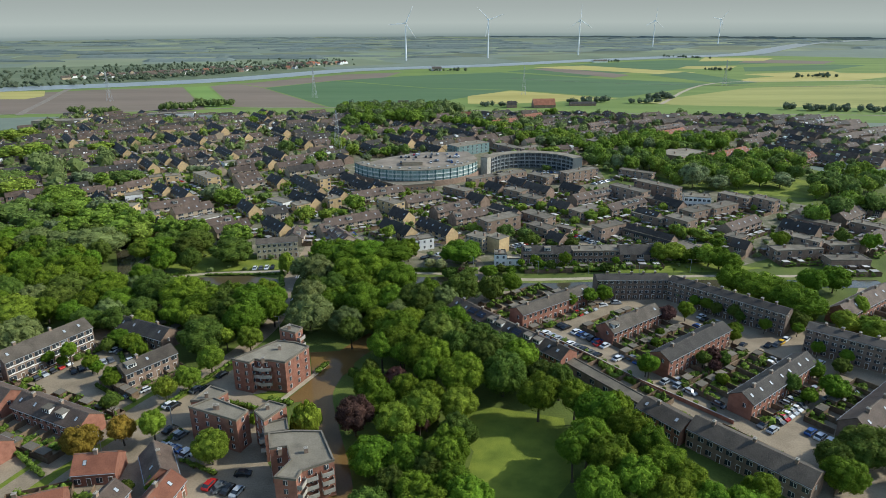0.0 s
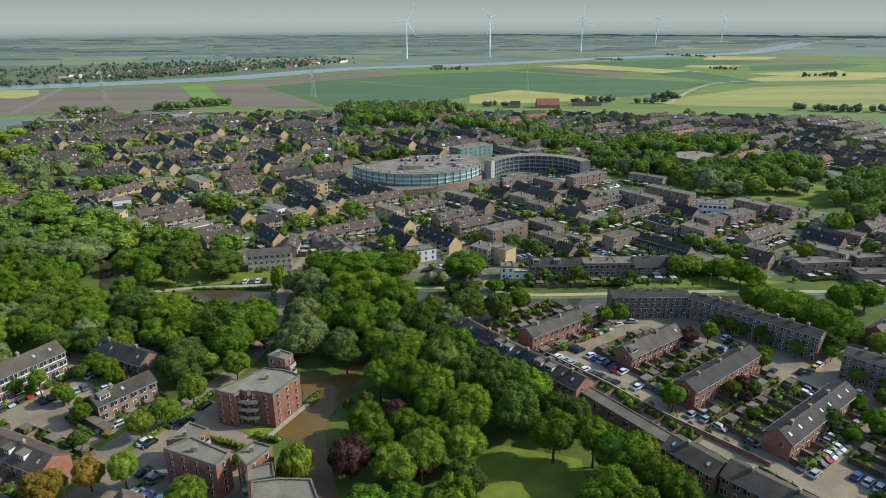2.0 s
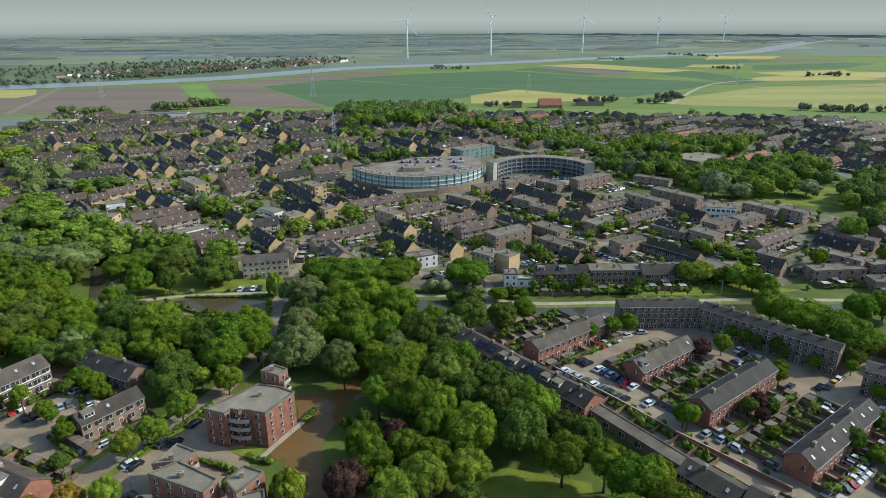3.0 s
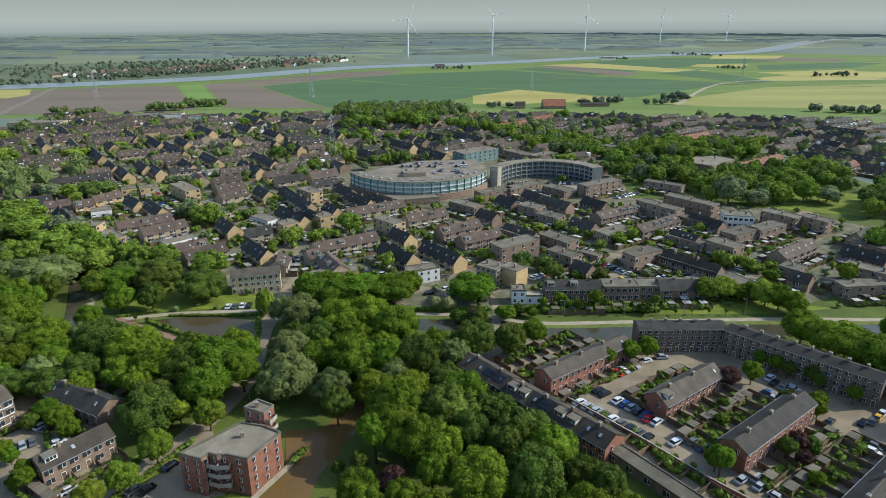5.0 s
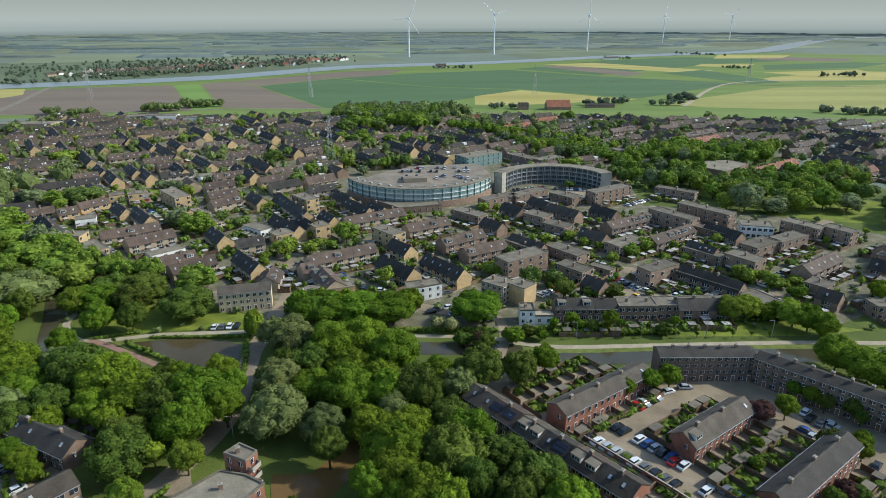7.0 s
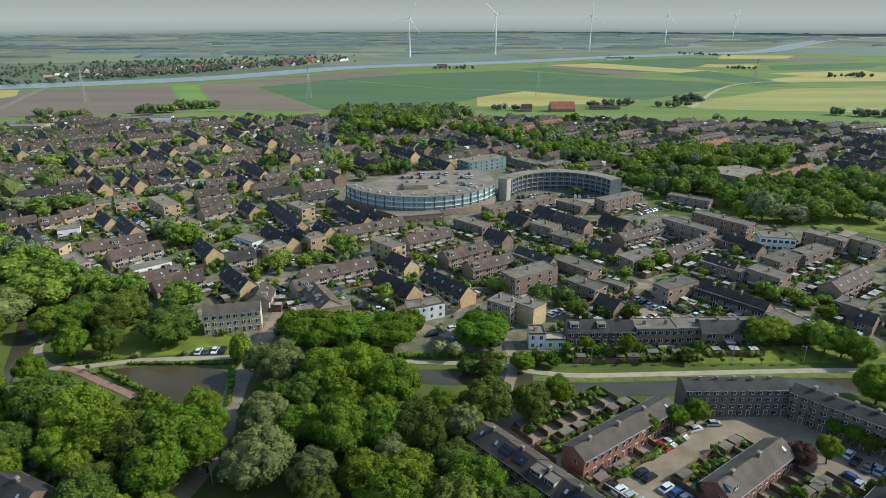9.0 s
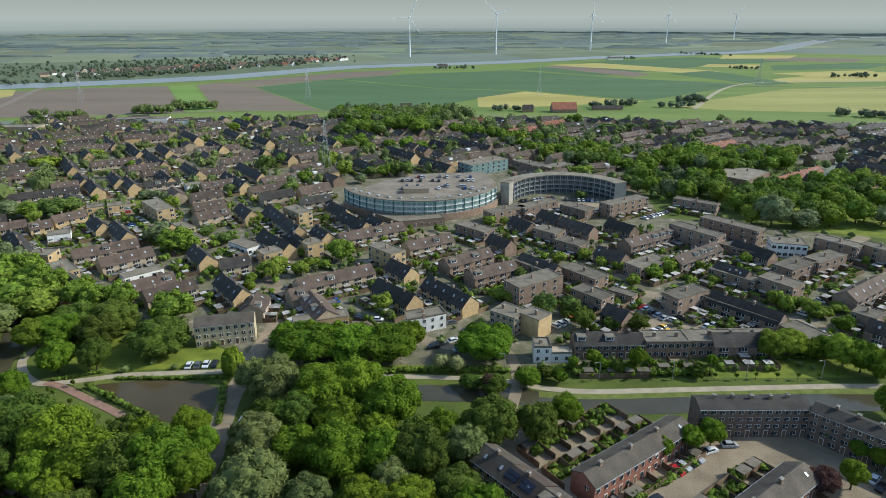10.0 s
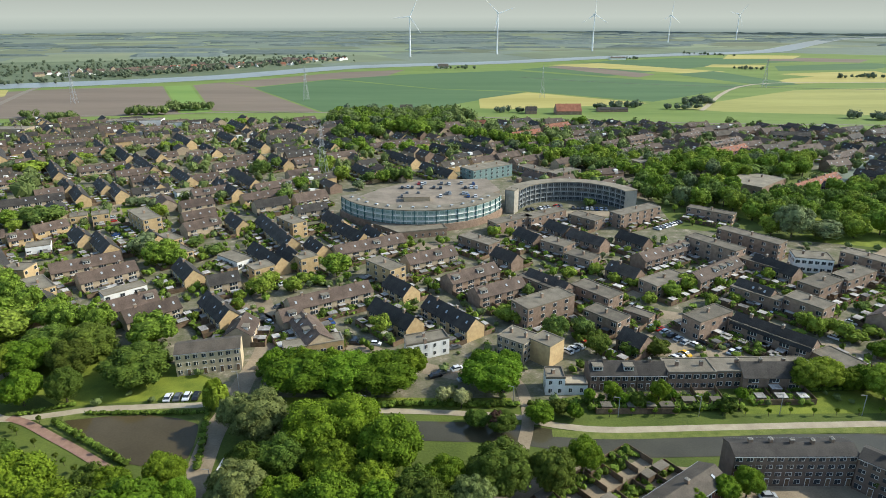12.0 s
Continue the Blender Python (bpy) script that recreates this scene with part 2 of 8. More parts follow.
# ---- trees ----
def crown_mesh(name, seed, m, lumps=16, leaves=2000, leaf=0.085, squash=0.85, droop=0.0, spread=0.62, sub_div=1, core=2):
    """A crown of radius about 1: overlapping lumps, each covered with loose leaf clusters."""
    rng = np.random.default_rng(seed)
    d = rng.normal(size=(lumps, 3))
    d[:, 2] = np.abs(d[:, 2]) * 0.9 - 0.3
    d /= np.linalg.norm(d, axis=1)[:, None]
    c = d * spread * rng.uniform(0.88, 1.08, (lumps, 1))
    r = rng.uniform(0.17, 0.31, lumps)
    c[0], r[0] = (0, 0, 0), 0.80
    bm = bmesh.new()
    bmesh.ops.create_icosphere(bm, subdivisions=sub_div, radius=1)
    bm.verts.ensure_lookup_table()
    sv = np.array([q.co for q in bm.verts])
    sf = [[q.index for q in f.verts] for f in bm.faces]
    bm.free()
    bm = bmesh.new()
    bmesh.ops.create_icosphere(bm, subdivisions=core, radius=1)
    bm.verts.ensure_lookup_table()
    verts = [tuple(np.array(q.co) * 0.66 * rng.uniform(0.9, 1.08)) for q in bm.verts]
    faces = [tuple(q.index for q in f.verts) for f in bm.faces]
    bm.free()
    for i in range(1, lumps):
        k = len(verts)
        w = sv * (r[i] * 0.80) * (1 + 0.14 * rng.normal(size=(len(sv), 1))) + c[i]
        verts += [tuple(q) for q in w]
        faces += [tuple(a + k for a in f) for f in sf]
    pick = rng.choice(lumps, leaves * 2, p=np.minimum(r, 0.5) ** 2 / np.sum(np.minimum(r, 0.5) ** 2))
    n = rng.normal(size=(leaves * 2, 3))
    n /= np.linalg.norm(n, axis=1)[:, None]
    p = c[pick] + n * (r[pick] * rng.uniform(0.80, 1.10, leaves * 2))[:, None]
    gap = np.linalg.norm(p[:, None] - c[None], axis=2) - r[None] * 0.80
    keep = np.where(gap.min(axis=1) > -0.02)[0][:leaves]
    p, n = p[keep], n[keep]
    t = n + 0.38 * rng.normal(size=n.shape)
    t /= np.linalg.norm(t, axis=1)[:, None]
    u = np.cross(t, rng.normal(size=n.shape))
    u /= np.linalg.norm(u, axis=1)[:, None]
    w = np.cross(t, u)
    size = leaf * rng.uniform(0.6, 1.3, (len(p), 1))
    k = len(verts)
    if droop > 0.3:
        u = np.array((0, 0, 2.6)) + 0.25 * rng.normal(size=n.shape)
        w = np.cross(n, u) * 0.28
    tri = np.stack([p - u * size, p + w * size * 1.15 + u * size * 0.35, p + u * size * 0.8 - w * size * 0.9], 1)
    if droop:
        tri[:, :, 2] -= droop * (tri[:, :, 0] ** 2 + tri[:, :, 1] ** 2)
    verts += [tuple(q) for q in tri.reshape(-1, 3)]
    faces += [(k + 3 * i, k + 3 * i + 1, k + 3 * i + 2) for i in range(len(p))]
    verts = [(x, y, z * squash) for x, y, z in verts]
    return mesh_of(name, verts, faces, [m])


def trunk_mesh(name, seed):
    """A tapered trunk with forked limbs, one unit high."""
    rng = random.Random(seed)
    bm = bmesh.new()

    def limb(a, b, r0, r1):
        d = (b - a)
        q = d.to_track_quat("Z", "Y")
        ring = []
        for p, r in ((a, r0), (b, r1)):
            ring.append([bm.verts.new(p + q @ Vector((math.cos(k) * r, math.sin(k) * r, 0))) for k in (0, 1.05, 2.09, 3.14, 4.19, 5.24)])
        for i in range(6):
            bm.faces.new((ring[0][i], ring[0][(i + 1) % 6], ring[1][(i + 1) % 6], ring[1][i]))

    top = Vector((rng.uniform(-0.03, 0.03), rng.uniform(-0.03, 0.03), 0.55))
    limb(Vector((0, 0, -0.02)), Vector((0, 0, 0.08)), 0.05, 0.034)
    limb(Vector((0, 0, 0.08)), top, 0.034, 0.024)
    for i in range(5):
        a = i * 1.26 + rng.uniform(-0.3, 0.3)
        e = top + Vector((math.cos(a) * 0.22, math.sin(a) * 0.22, rng.uniform(0.12, 0.3)))
        limb(top + Vector((0, 0, -0.12 + 0.03 * i)), e, 0.016, 0.006)
    me = bpy.data.meshes.new(name)
    bm.to_mesh(me)
    bm.free()
    me.materials.append(BARK)
    return me


TRUNKS = [trunk_mesh("trunk", i) for i in range(3)]
KINDS = {
    "green": (LEAF, 0.85, 0, "broad green tree in full leaf on grass", 0.085),
    "dark": (LEAFDARK, 0.95, 0, "dark green leafy tree with a dense crown", 0.085),
    "grey": (LEAFGREY, 0.95, 0.1, "grey-green willow with a soft loose crown", 0.075),
    "lime": (LEAFLIME, 0.9, 0, "young tree with light yellow-green leaves", 0.085),
    "willow": (LEAFLIME, 1.05, 0.35, "weeping willow with hanging yellow-green branches at the water", 0.125),
    "copper": (LEAFRED, 0.95, 0, "copper beech with dark red-brown leaves", 0.085),
    "gold": (LEAFGOLD, 0.9, 0, "small tree with golden orange leaves", 0.09),
    "cream": (LEAFCREAM, 0.95, 0, "small tree in cream white blossom", 0.09),
}
CROWNS = {}
for kind_name, (m, sq, dr, lab, lf) in KINDS.items():
    many = kind_name in ("green", "dark")
    CROWNS[kind_name] = {
        "near": [crown_mesh("crown", 11 + i, m, 52, 5600, lf * 0.48, sq, dr, 0.74, core=3) for i in range(4 if many else 2)],
        "mid": [crown_mesh("crown", 31 + i, m, 22, 1300, lf * 0.92, sq, dr, 0.74) for i in range(4 if many else 2)],
        "low": [crown_mesh("crown", 51 + i, m, 9, 360, lf * 1.5, sq, dr, 0.7) for i in range(2)],
    }
TREE_RNG = random.Random(5)


PLACED, JOINED = [], []
STREAM = smooth_line([(-222, 358), (-196, 338), (-168, 315), (-151, 296), (-140, 274), (-133, 257), (-126, 245)], 5)
ROW_LINE = [(8, 218.5), (42, 180), (66, 147.5), (94, 112)]
DAM_LINE = [(-140, 268), (-112, 254), (-79, 233), (-60, 224)]


def keep_off(x, y, r, h):
    """Moves a tree that would stand in the long terrace or on the pond dam out to the park side of it."""
    for line, extra, top in ((ROW_LINE, 4.5, 16), (DAM_LINE, 3.0, 15)):
        for (x0, y0), (x1, y1) in zip(line, line[1:]):
            d = Vector((x1 - x0, y1 - y0))
            along, off = ((x - x0) * d.x + (y - y0) * d.y) / d.length, ((x - x0) * d.y - (y - y0) * d.x) / d.length
            need = r + extra
            if -2 < along < d.length + 2 and -1 < off < 34:
                h = min(h, top)
                if off < need:
                    x, y = x + d.y / d.length * (need - off), y - d.x / d.length * (need - off)
    return x, y, h


def tree(x, y, r, h, kind="green", level="near"):
    """A tree of crown radius r and height h; those far up the town are joined afterwards."""
    x, y, h = keep_off(x, y, r, h)
    if y < 300 and x < -100:
        for q in STREAM:
            gap = math.hypot(x - q.x, y - q.y)
            if gap < r * 0.7 + 3:
                x += (1 if x > q.x else -1) * (r * 0.7 + 3 - gap)
    PLACED.append((x, y, r))
    level = "near" if y < 262 and r > 1 else level
    if y > 296:
        if kind == "green" and r < 4.3 and TREE_RNG.random() < 0.45:
            kind = "lime"
        JOINED.append((x, y, r, h, kind))
        return None
    lab = KINDS[kind][3]
    ob = base("tree", x, y, 0, lab, "tree", "trees")
    rz = TREE_RNG.uniform(0, 360)
    sq = KINDS[kind][1]
    half = min(h * 0.5, r * sq * 1.15)
    k = half / sq
    sub("trunk", TRUNKS[TREE_RNG.randrange(3)], ob, 0, 0, 0, rz, s=(h * 0.7, h * 0.7, h * 0.85))
    pool = CROWNS[kind][level]
    sub("crown", pool[TREE_RNG.randrange(len(pool))], ob, 0, 0, h - half * 0.98, rz, s=(r, r * TREE_RNG.uniform(0.88, 1.08), k))
    return ob


# joined street trees differ from leaf to leaf, not from object to object
# copies of the leaf colours, lightened and blued to imitate haze
TOWN_LEAF_HAZED = {
    "green": leaf_mat("town_leaf_green_hazed", (0.103, 0.185, 0.024), (0.227, 0.336, 0.051), 0.45, 0, 0.3),
    "dark": leaf_mat("town_leaf_dark_hazed", (0.090, 0.150, 0.034), (0.182, 0.264, 0.064), 0.45, 0, 0.3),
    "grey": leaf_mat("town_leaf_grey_hazed", (0.137, 0.181, 0.080), (0.227, 0.279, 0.132), 0.45, 0, 0.3),
    "lime": leaf_mat("town_leaf_lime_hazed", (0.156, 0.23, 0.031), (0.274, 0.366, 0.061), 0.45, 0, 0.3),
    "copper": leaf_mat("town_leaf_copper_hazed", (0.074, 0.041, 0.044), (0.162, 0.094, 0.099), 0.45, 0, 0.3),
    "gold": leaf_mat("town_leaf_gold_hazed", (0.24, 0.174, 0.034), (0.36, 0.264, 0.06), 0.45, 0, 0.3),
    "cream": leaf_mat("town_leaf_cream_hazed", (0.288, 0.3, 0.17), (0.456, 0.456, 0.306), 0.45, 0, 0.3),
}
TOWN_LEAF_HAZED["willow"] = TOWN_LEAF_HAZED["lime"]


def tree_stuff(name, items, label, level="mid"):
    """Joins many trees with full crowns into one mesh."""
    V, F, W, k = [], [], [], 0
    kinds = sorted({q[4] for q in items})
    cache = {}
    for kind in kinds:
        for i, me in enumerate(CROWNS[kind][level]):
            a = np.zeros(len(me.vertices) * 3)
            me.vertices.foreach_get("co", a)
            cache[kind, i] = (a.reshape(-1, 3), [list(p.vertices) for p in me.polygons])
    rng = random.Random(8)
    for x, y, r, h, kind in items:
        a, faces = cache[kind, rng.randrange(len(CROWNS[kind][level]))]
        t = rng.uniform(0, 6.28)
        half = min(h * 0.5, r * KINDS[kind][1] * 1.15)
        c, s = math.cos(t), math.sin(t)
        w = np.stack([a[:, 0] * c - a[:, 1] * s, a[:, 0] * s + a[:, 1] * c, a[:, 2] / KINDS[kind][1]], 1) * (r, r, half) + (x, y, h - half * 0.98)
        V.append(w)
        F += [[q + k for q in f] for f in faces]
        W += [kinds.index(kind)] * len(faces)
        k += len(w)
        V.append(np.array([(x + dx * 0.25, y + dy * 0.25, z) for z in (0, h - half) for dx, dy in ((-1, -1), (1, -1), (1, 1), (-1, 1))]))
        F += [[k + q, k + (q + 1) % 4, k + 4 + (q + 1) % 4, k + 4 + q] for q in range(4)]
        W += [len(kinds)] * 4
        k += 8
    me = mesh_of(name, np.concatenate(V).tolist(), F, [TOWN_LEAF_HAZED[q] for q in kinds] + [BARK], W)
    return tagged(new(name, me), label, "trees", "", "stuff")


def clump_stuff(name, places, m, label, category, seed=1, quads=26, low=7, lumps=3):
    """Many far trees or shrubs joined into one mesh of rough clumps with loose leaves."""
    rng = np.random.default_rng(seed)
    bm = bmesh.new()
    bmesh.ops.create_icosphere(bm, subdivisions=1, radius=1)
    bm.verts.ensure_lookup_table()
    sv = np.array([q.co for q in bm.verts])
    sf = np.array([[q.index for q in f.verts] for f in bm.faces])
    bm.free()
    V, F3, k = [], [], 0
    for x, y, r, h in places:
        for j in range(lumps):
            o = np.array((x, y, h * 0.52)) + rng.normal(size=3) * (r * 0.4, r * 0.4, h * 0.1) * (j > 0)
            s = np.array((r, r, h * 0.5)) * (0.85 if j == 0 else rng.uniform(0.45, 0.65))
            w = sv * (1 + 0.18 * rng.normal(size=(len(sv), 1))) * s + o
            w[:, 2] = np.maximum(w[:, 2], 0.0)
            V.append(w)
            F3.append(sf + k)
            k += len(sv)
        n = rng.normal(size=(quads, 3))
        n[:, 2] = np.abs(n[:, 2])
        n /= np.linalg.norm(n, axis=1)[:, None]
        p = np.array((x, y, h * 0.52)) + n * (r, r, h * 0.5) * rng.uniform(0.85, 1.1, (quads, 1))
        a, b = rng.normal(size=(2, quads, 3)) * r * 0.34 / quads ** 0.25
        V.append(np.concatenate([p + a, p + b, p - a * 0.5 - b * 0.5]))
        i = np.arange(quads)[:, None]
        F3.append(np.concatenate([i, i + quads, i + 2 * quads], 1) + k)
        k += 3 * quads
    me = mesh_of(name, np.concatenate(V).tolist(), np.concatenate(F3).tolist(), [m])
    return tagged(new(name, me), label, category, "", "stuff")

# ---- buildings ----
WINDOWS = {}


def window_mesh(w, h, bars=1):
    """A window: one shell with a white frame proud of the wall and dark panes set back in it."""
    key = (round(w, 2), round(h, 2), bars)
    if key not in WINDOWS:
        bm = bmesh.new()
        n = bars + 1
        xs = [-w / 2 + w * i / n for i in range(n + 1)]
        fr = [[bm.verts.new((x, -0.07, z)) for x in xs] for z in (0, h)]
        bk = [[bm.verts.new((x, 0.06, z)) for x in xs] for z in (0, h)]
        fronts = [bm.faces.new((fr[0][i], fr[0][i + 1], fr[1][i + 1], fr[1][i])) for i in range(n)]
        for i in range(n):
            bm.faces.new((bk[0][i], fr[0][i], fr[1][i], bk[1][i])) if i == 0 else None
            bm.faces.new((fr[0][i + 1], fr[0][i], bk[0][i], bk[0][i + 1]))
            bm.faces.new((fr[1][i], fr[1][i + 1], bk[1][i + 1], bk[1][i]))
        bm.faces.new((fr[0][n], bk[0][n], bk[1][n], fr[1][n]))
        for q in fronts:
            bmesh.ops.inset_individual(bm, faces=[q], thickness=0.11, depth=-0.06)
            q.material_index = 1
        me = bpy.data.meshes.new("window")
        bm.to_mesh(me)
        bm.free()
        me.materials.append(FRAMEM)
        me.materials.append(GLASS)
        WINDOWS[key] = me
    return WINDOWS[key]


DOOR = boxes("door", [(-0.55, 0.55, -0.05, 0.05, 0, 2.2), (-0.45, 0.45, -0.07, 0.0, 0.05, 2.05)], [FRAMEM, WOOD], [0, 1])
CHIMNEY = boxes("chimney", [(-0.45, 0.45, -0.35, 0.35, -0.6, 1.1), (-0.52, 0.52, -0.42, 0.42, 1.1, 1.25), (-0.3, -0.1, -0.1, 0.1, 1.25, 1.55), (0.1, 0.3, -0.1, 0.1, 1.25, 1.55)], [BROWNB, CONCRETE], [0, 1, 1, 1])
ROOFWIN = boxes("roof_window", [(-0.5, 0.5, -0.65, 0.65, 0, 0.09), (-0.4, 0.4, -0.55, 0.55, 0.09, 0.10)], [TILEDARK, SKYL], [0, 1])
SOLAR = boxes("solar_panel", [(-0.82, 0.82, -0.5, 0.5, 0.05, 0.10)], [PANEL])
DORMER = boxes("dormer", [(-1.4, 1.4, 0, 2.2, -0.2, 1.5), (-1.55, 1.55, -0.2, 2.4, 1.5, 1.66)], [FRAMEM, BITUMEN], [0, 1])


def gable_mesh(length, depth, eave, ridge, m):
    a, b = length / 2, depth / 2
    v = [(s * a, y, z) for s in (-1, 1) for y, z in ((-b, 0), (b, 0), (b, eave), (0, ridge), (-b, eave))]
    f = [(0, 4, 3, 2, 1), (5, 6, 7, 8, 9), (0, 5, 9, 4), (1, 2, 7, 6), (2, 3, 8, 7), (3, 4, 9, 8), (0, 1, 6, 5)]
    return mesh_of("wall", v, f, [m])


def slope_mesh(length, depth, eave, ridge, m, over=0.35, t=0.16):
    """Two roof slabs with thickness and overhang, folded at the ridge."""
    a, b = length / 2 + 0.15, depth / 2
    k = (ridge - eave) / b
    y1, z1 = b + over, eave - over * k
    prof = [(-y1, z1), (0, ridge), (y1, z1), (y1, z1 + t), (0, ridge + t * 1.1), (-y1, z1 + t)]
    v = [(s * a, y, z + 0.02) for s in (-1, 1) for y, z in prof]
    f = [(0, 5, 4, 1), (1, 4, 3, 2), (6, 7, 10, 11), (7, 8, 9, 10), (5, 11, 10, 4), (4, 10, 9, 3), (0, 6, 11, 5), (2, 3, 9, 8), (0, 1, 7, 6), (1, 2, 8, 7)]
    me = mesh_of("roof", v, f, [m])
    layer = me.uv_layers.new(name="uv")
    for p in me.polygons:
        for i in p.loop_indices:
            co = me.vertices[me.loops[i].vertex_index].co
            layer.data[i].uv = (co.x, math.hypot(co.y, co.z - eave) * (1 if co.y < 0 else -1))
    return me


HOUSE_RNG = random.Random(9)


def terrace(x, y, ang, length, depth=9.0, eave=5.6, ridge=9.0, wall=BEIGE, roof=TILE, unit=5.6, storeys=2, label="terraced houses of beige brick with a brown tiled roof", dormers=0.0, skylights=0.5, solar=0.0, detail=2, win=(1.5, 1.25), chim=True, every=2, bands=False):
    """A terrace of houses with a pitched roof; its long sides face -y and +y before it is turned."""
    FOOT.append((x, y, ang, length, depth))
    ob = base("terraced_house", x, y, ang, label, "house", "terraces")
    rng = HOUSE_RNG
    sub("wall", gable_mesh(length, depth, eave, ridge - 0.06, wall), ob)
    sub("roof", slope_mesh(length, depth, eave, ridge, roof), ob)
    units = max(1, round(length / unit))
    step = length / units
    b = depth / 2
    if detail >= 2:
        sub("ridge", boxes("ridge", [(-length / 2 - 0.1, length / 2 + 0.1, -0.2, 0.2, ridge - 0.02, ridge + 0.12)], [RIDGE]), ob, label="paler ridge tiles")
        low = eave - 0.35 * (ridge - eave) / b
        for s in (-1, 1):
            y0, y1 = sorted((s * (b + 0.36), s * (b + 0.52)))
            sub("gutter", boxes("gutter", [(-length / 2 - 0.1, length / 2 + 0.1, y0, y1, low - 0.06, low + 0.06)], [STEEL]), ob, label="grey metal gutter")
    pitch = math.degrees(math.atan2(ridge - eave, b))
    rise = (eave - 0.35) / storeys
    for s in (-1, 1):
        turn = 0 if s < 0 else 180
        # outward direction of this side; only sides turned to the open view carry openings
        ny = math.cos(radians(ang)) * s
        if ny > 0.35:
            continue
        if bands:
            for k in range(storeys):
                lo, hi = sorted((s * (b + 0.01), s * (b + 0.07)))
                sub("window_band", boxes("window_band", [(-length / 2 + 0.4, length / 2 - 0.4, lo, hi, 0.50 + k * rise, 0.78 + k * rise)], [FRAMEM]), ob, label="white panel band under the windows")
        for u in range(units):
            cx = -length / 2 + (u + 0.5) * step
            if detail >= 2:
                for k in range(storeys):
                    for dx in (-0.26, 0.26):
                        if k == 0 and dx > 0 and s < 0:
                            sub("door", DOOR, ob, cx + dx * step, s * (b + 0.06), 0.05, turn)
                        else:
                            sub("window", window_mesh(win[0], win[1] if k else win[1] + 0.2), ob, cx + dx * step, s * (b + 0.02), 0.9 + k * rise - (0.2 if k == 0 else 0), turn)
            elif detail == 1:
                for k in range(1 if y > 380 else 0, storeys):
                    sub("window", window_mesh(min(3.0, step * 0.58), 1.4, 2), ob, cx, s * (b + 0.02), 0.8 + k * rise, turn)
            if rng.random() < dormers:
                yy = s * b * 0.72
                dm = sub("dormer", DORMER, ob, cx, yy, eave + (ridge - eave) * 0.28, turn)
                sub("window", window_mesh(2.3, 1.0, 2), dm, 0, -0.01, 0.32)
            elif detail >= 1 and rng.random() < skylights:
                yy = s * b * 0.5
                sub("roof_window", ROOFWIN, ob, cx + rng.uniform(-0.8, 0.8), yy, eave + (ridge - eave) * 0.5 + 0.2, 0, -s * pitch, s=(0.9, 1, 1))
            if rng.random() < solar:
                for q in range(4):
                    sub("solar_panel", SOLAR, ob, cx - 1.75 + (q % 2) * 1.75, s * b * (0.36 + 0.28 * (q // 2)), eave + (ridge - eave) * (0.64 - 0.28 * (q // 2)) + 0.25, 0, -s * pitch)
    if chim:
        for u in range(1, units, every if detail else 3):
            sub("chimney", CHIMNEY, ob, -length / 2 + u * step, rng.uniform(-0.4, 0.4), ridge - 0.1, 90 * rng.randrange(2))
    # gable windows
    if detail >= 2:
        gx = -1 if math.sin(radians(ang)) > 0 else 1
        sub("window", window_mesh(0.9, 1.2), ob, gx * (length / 2 + 0.02), -1.2, 0.9 + rise * (storeys - 1), 90 * gx)
    return ob


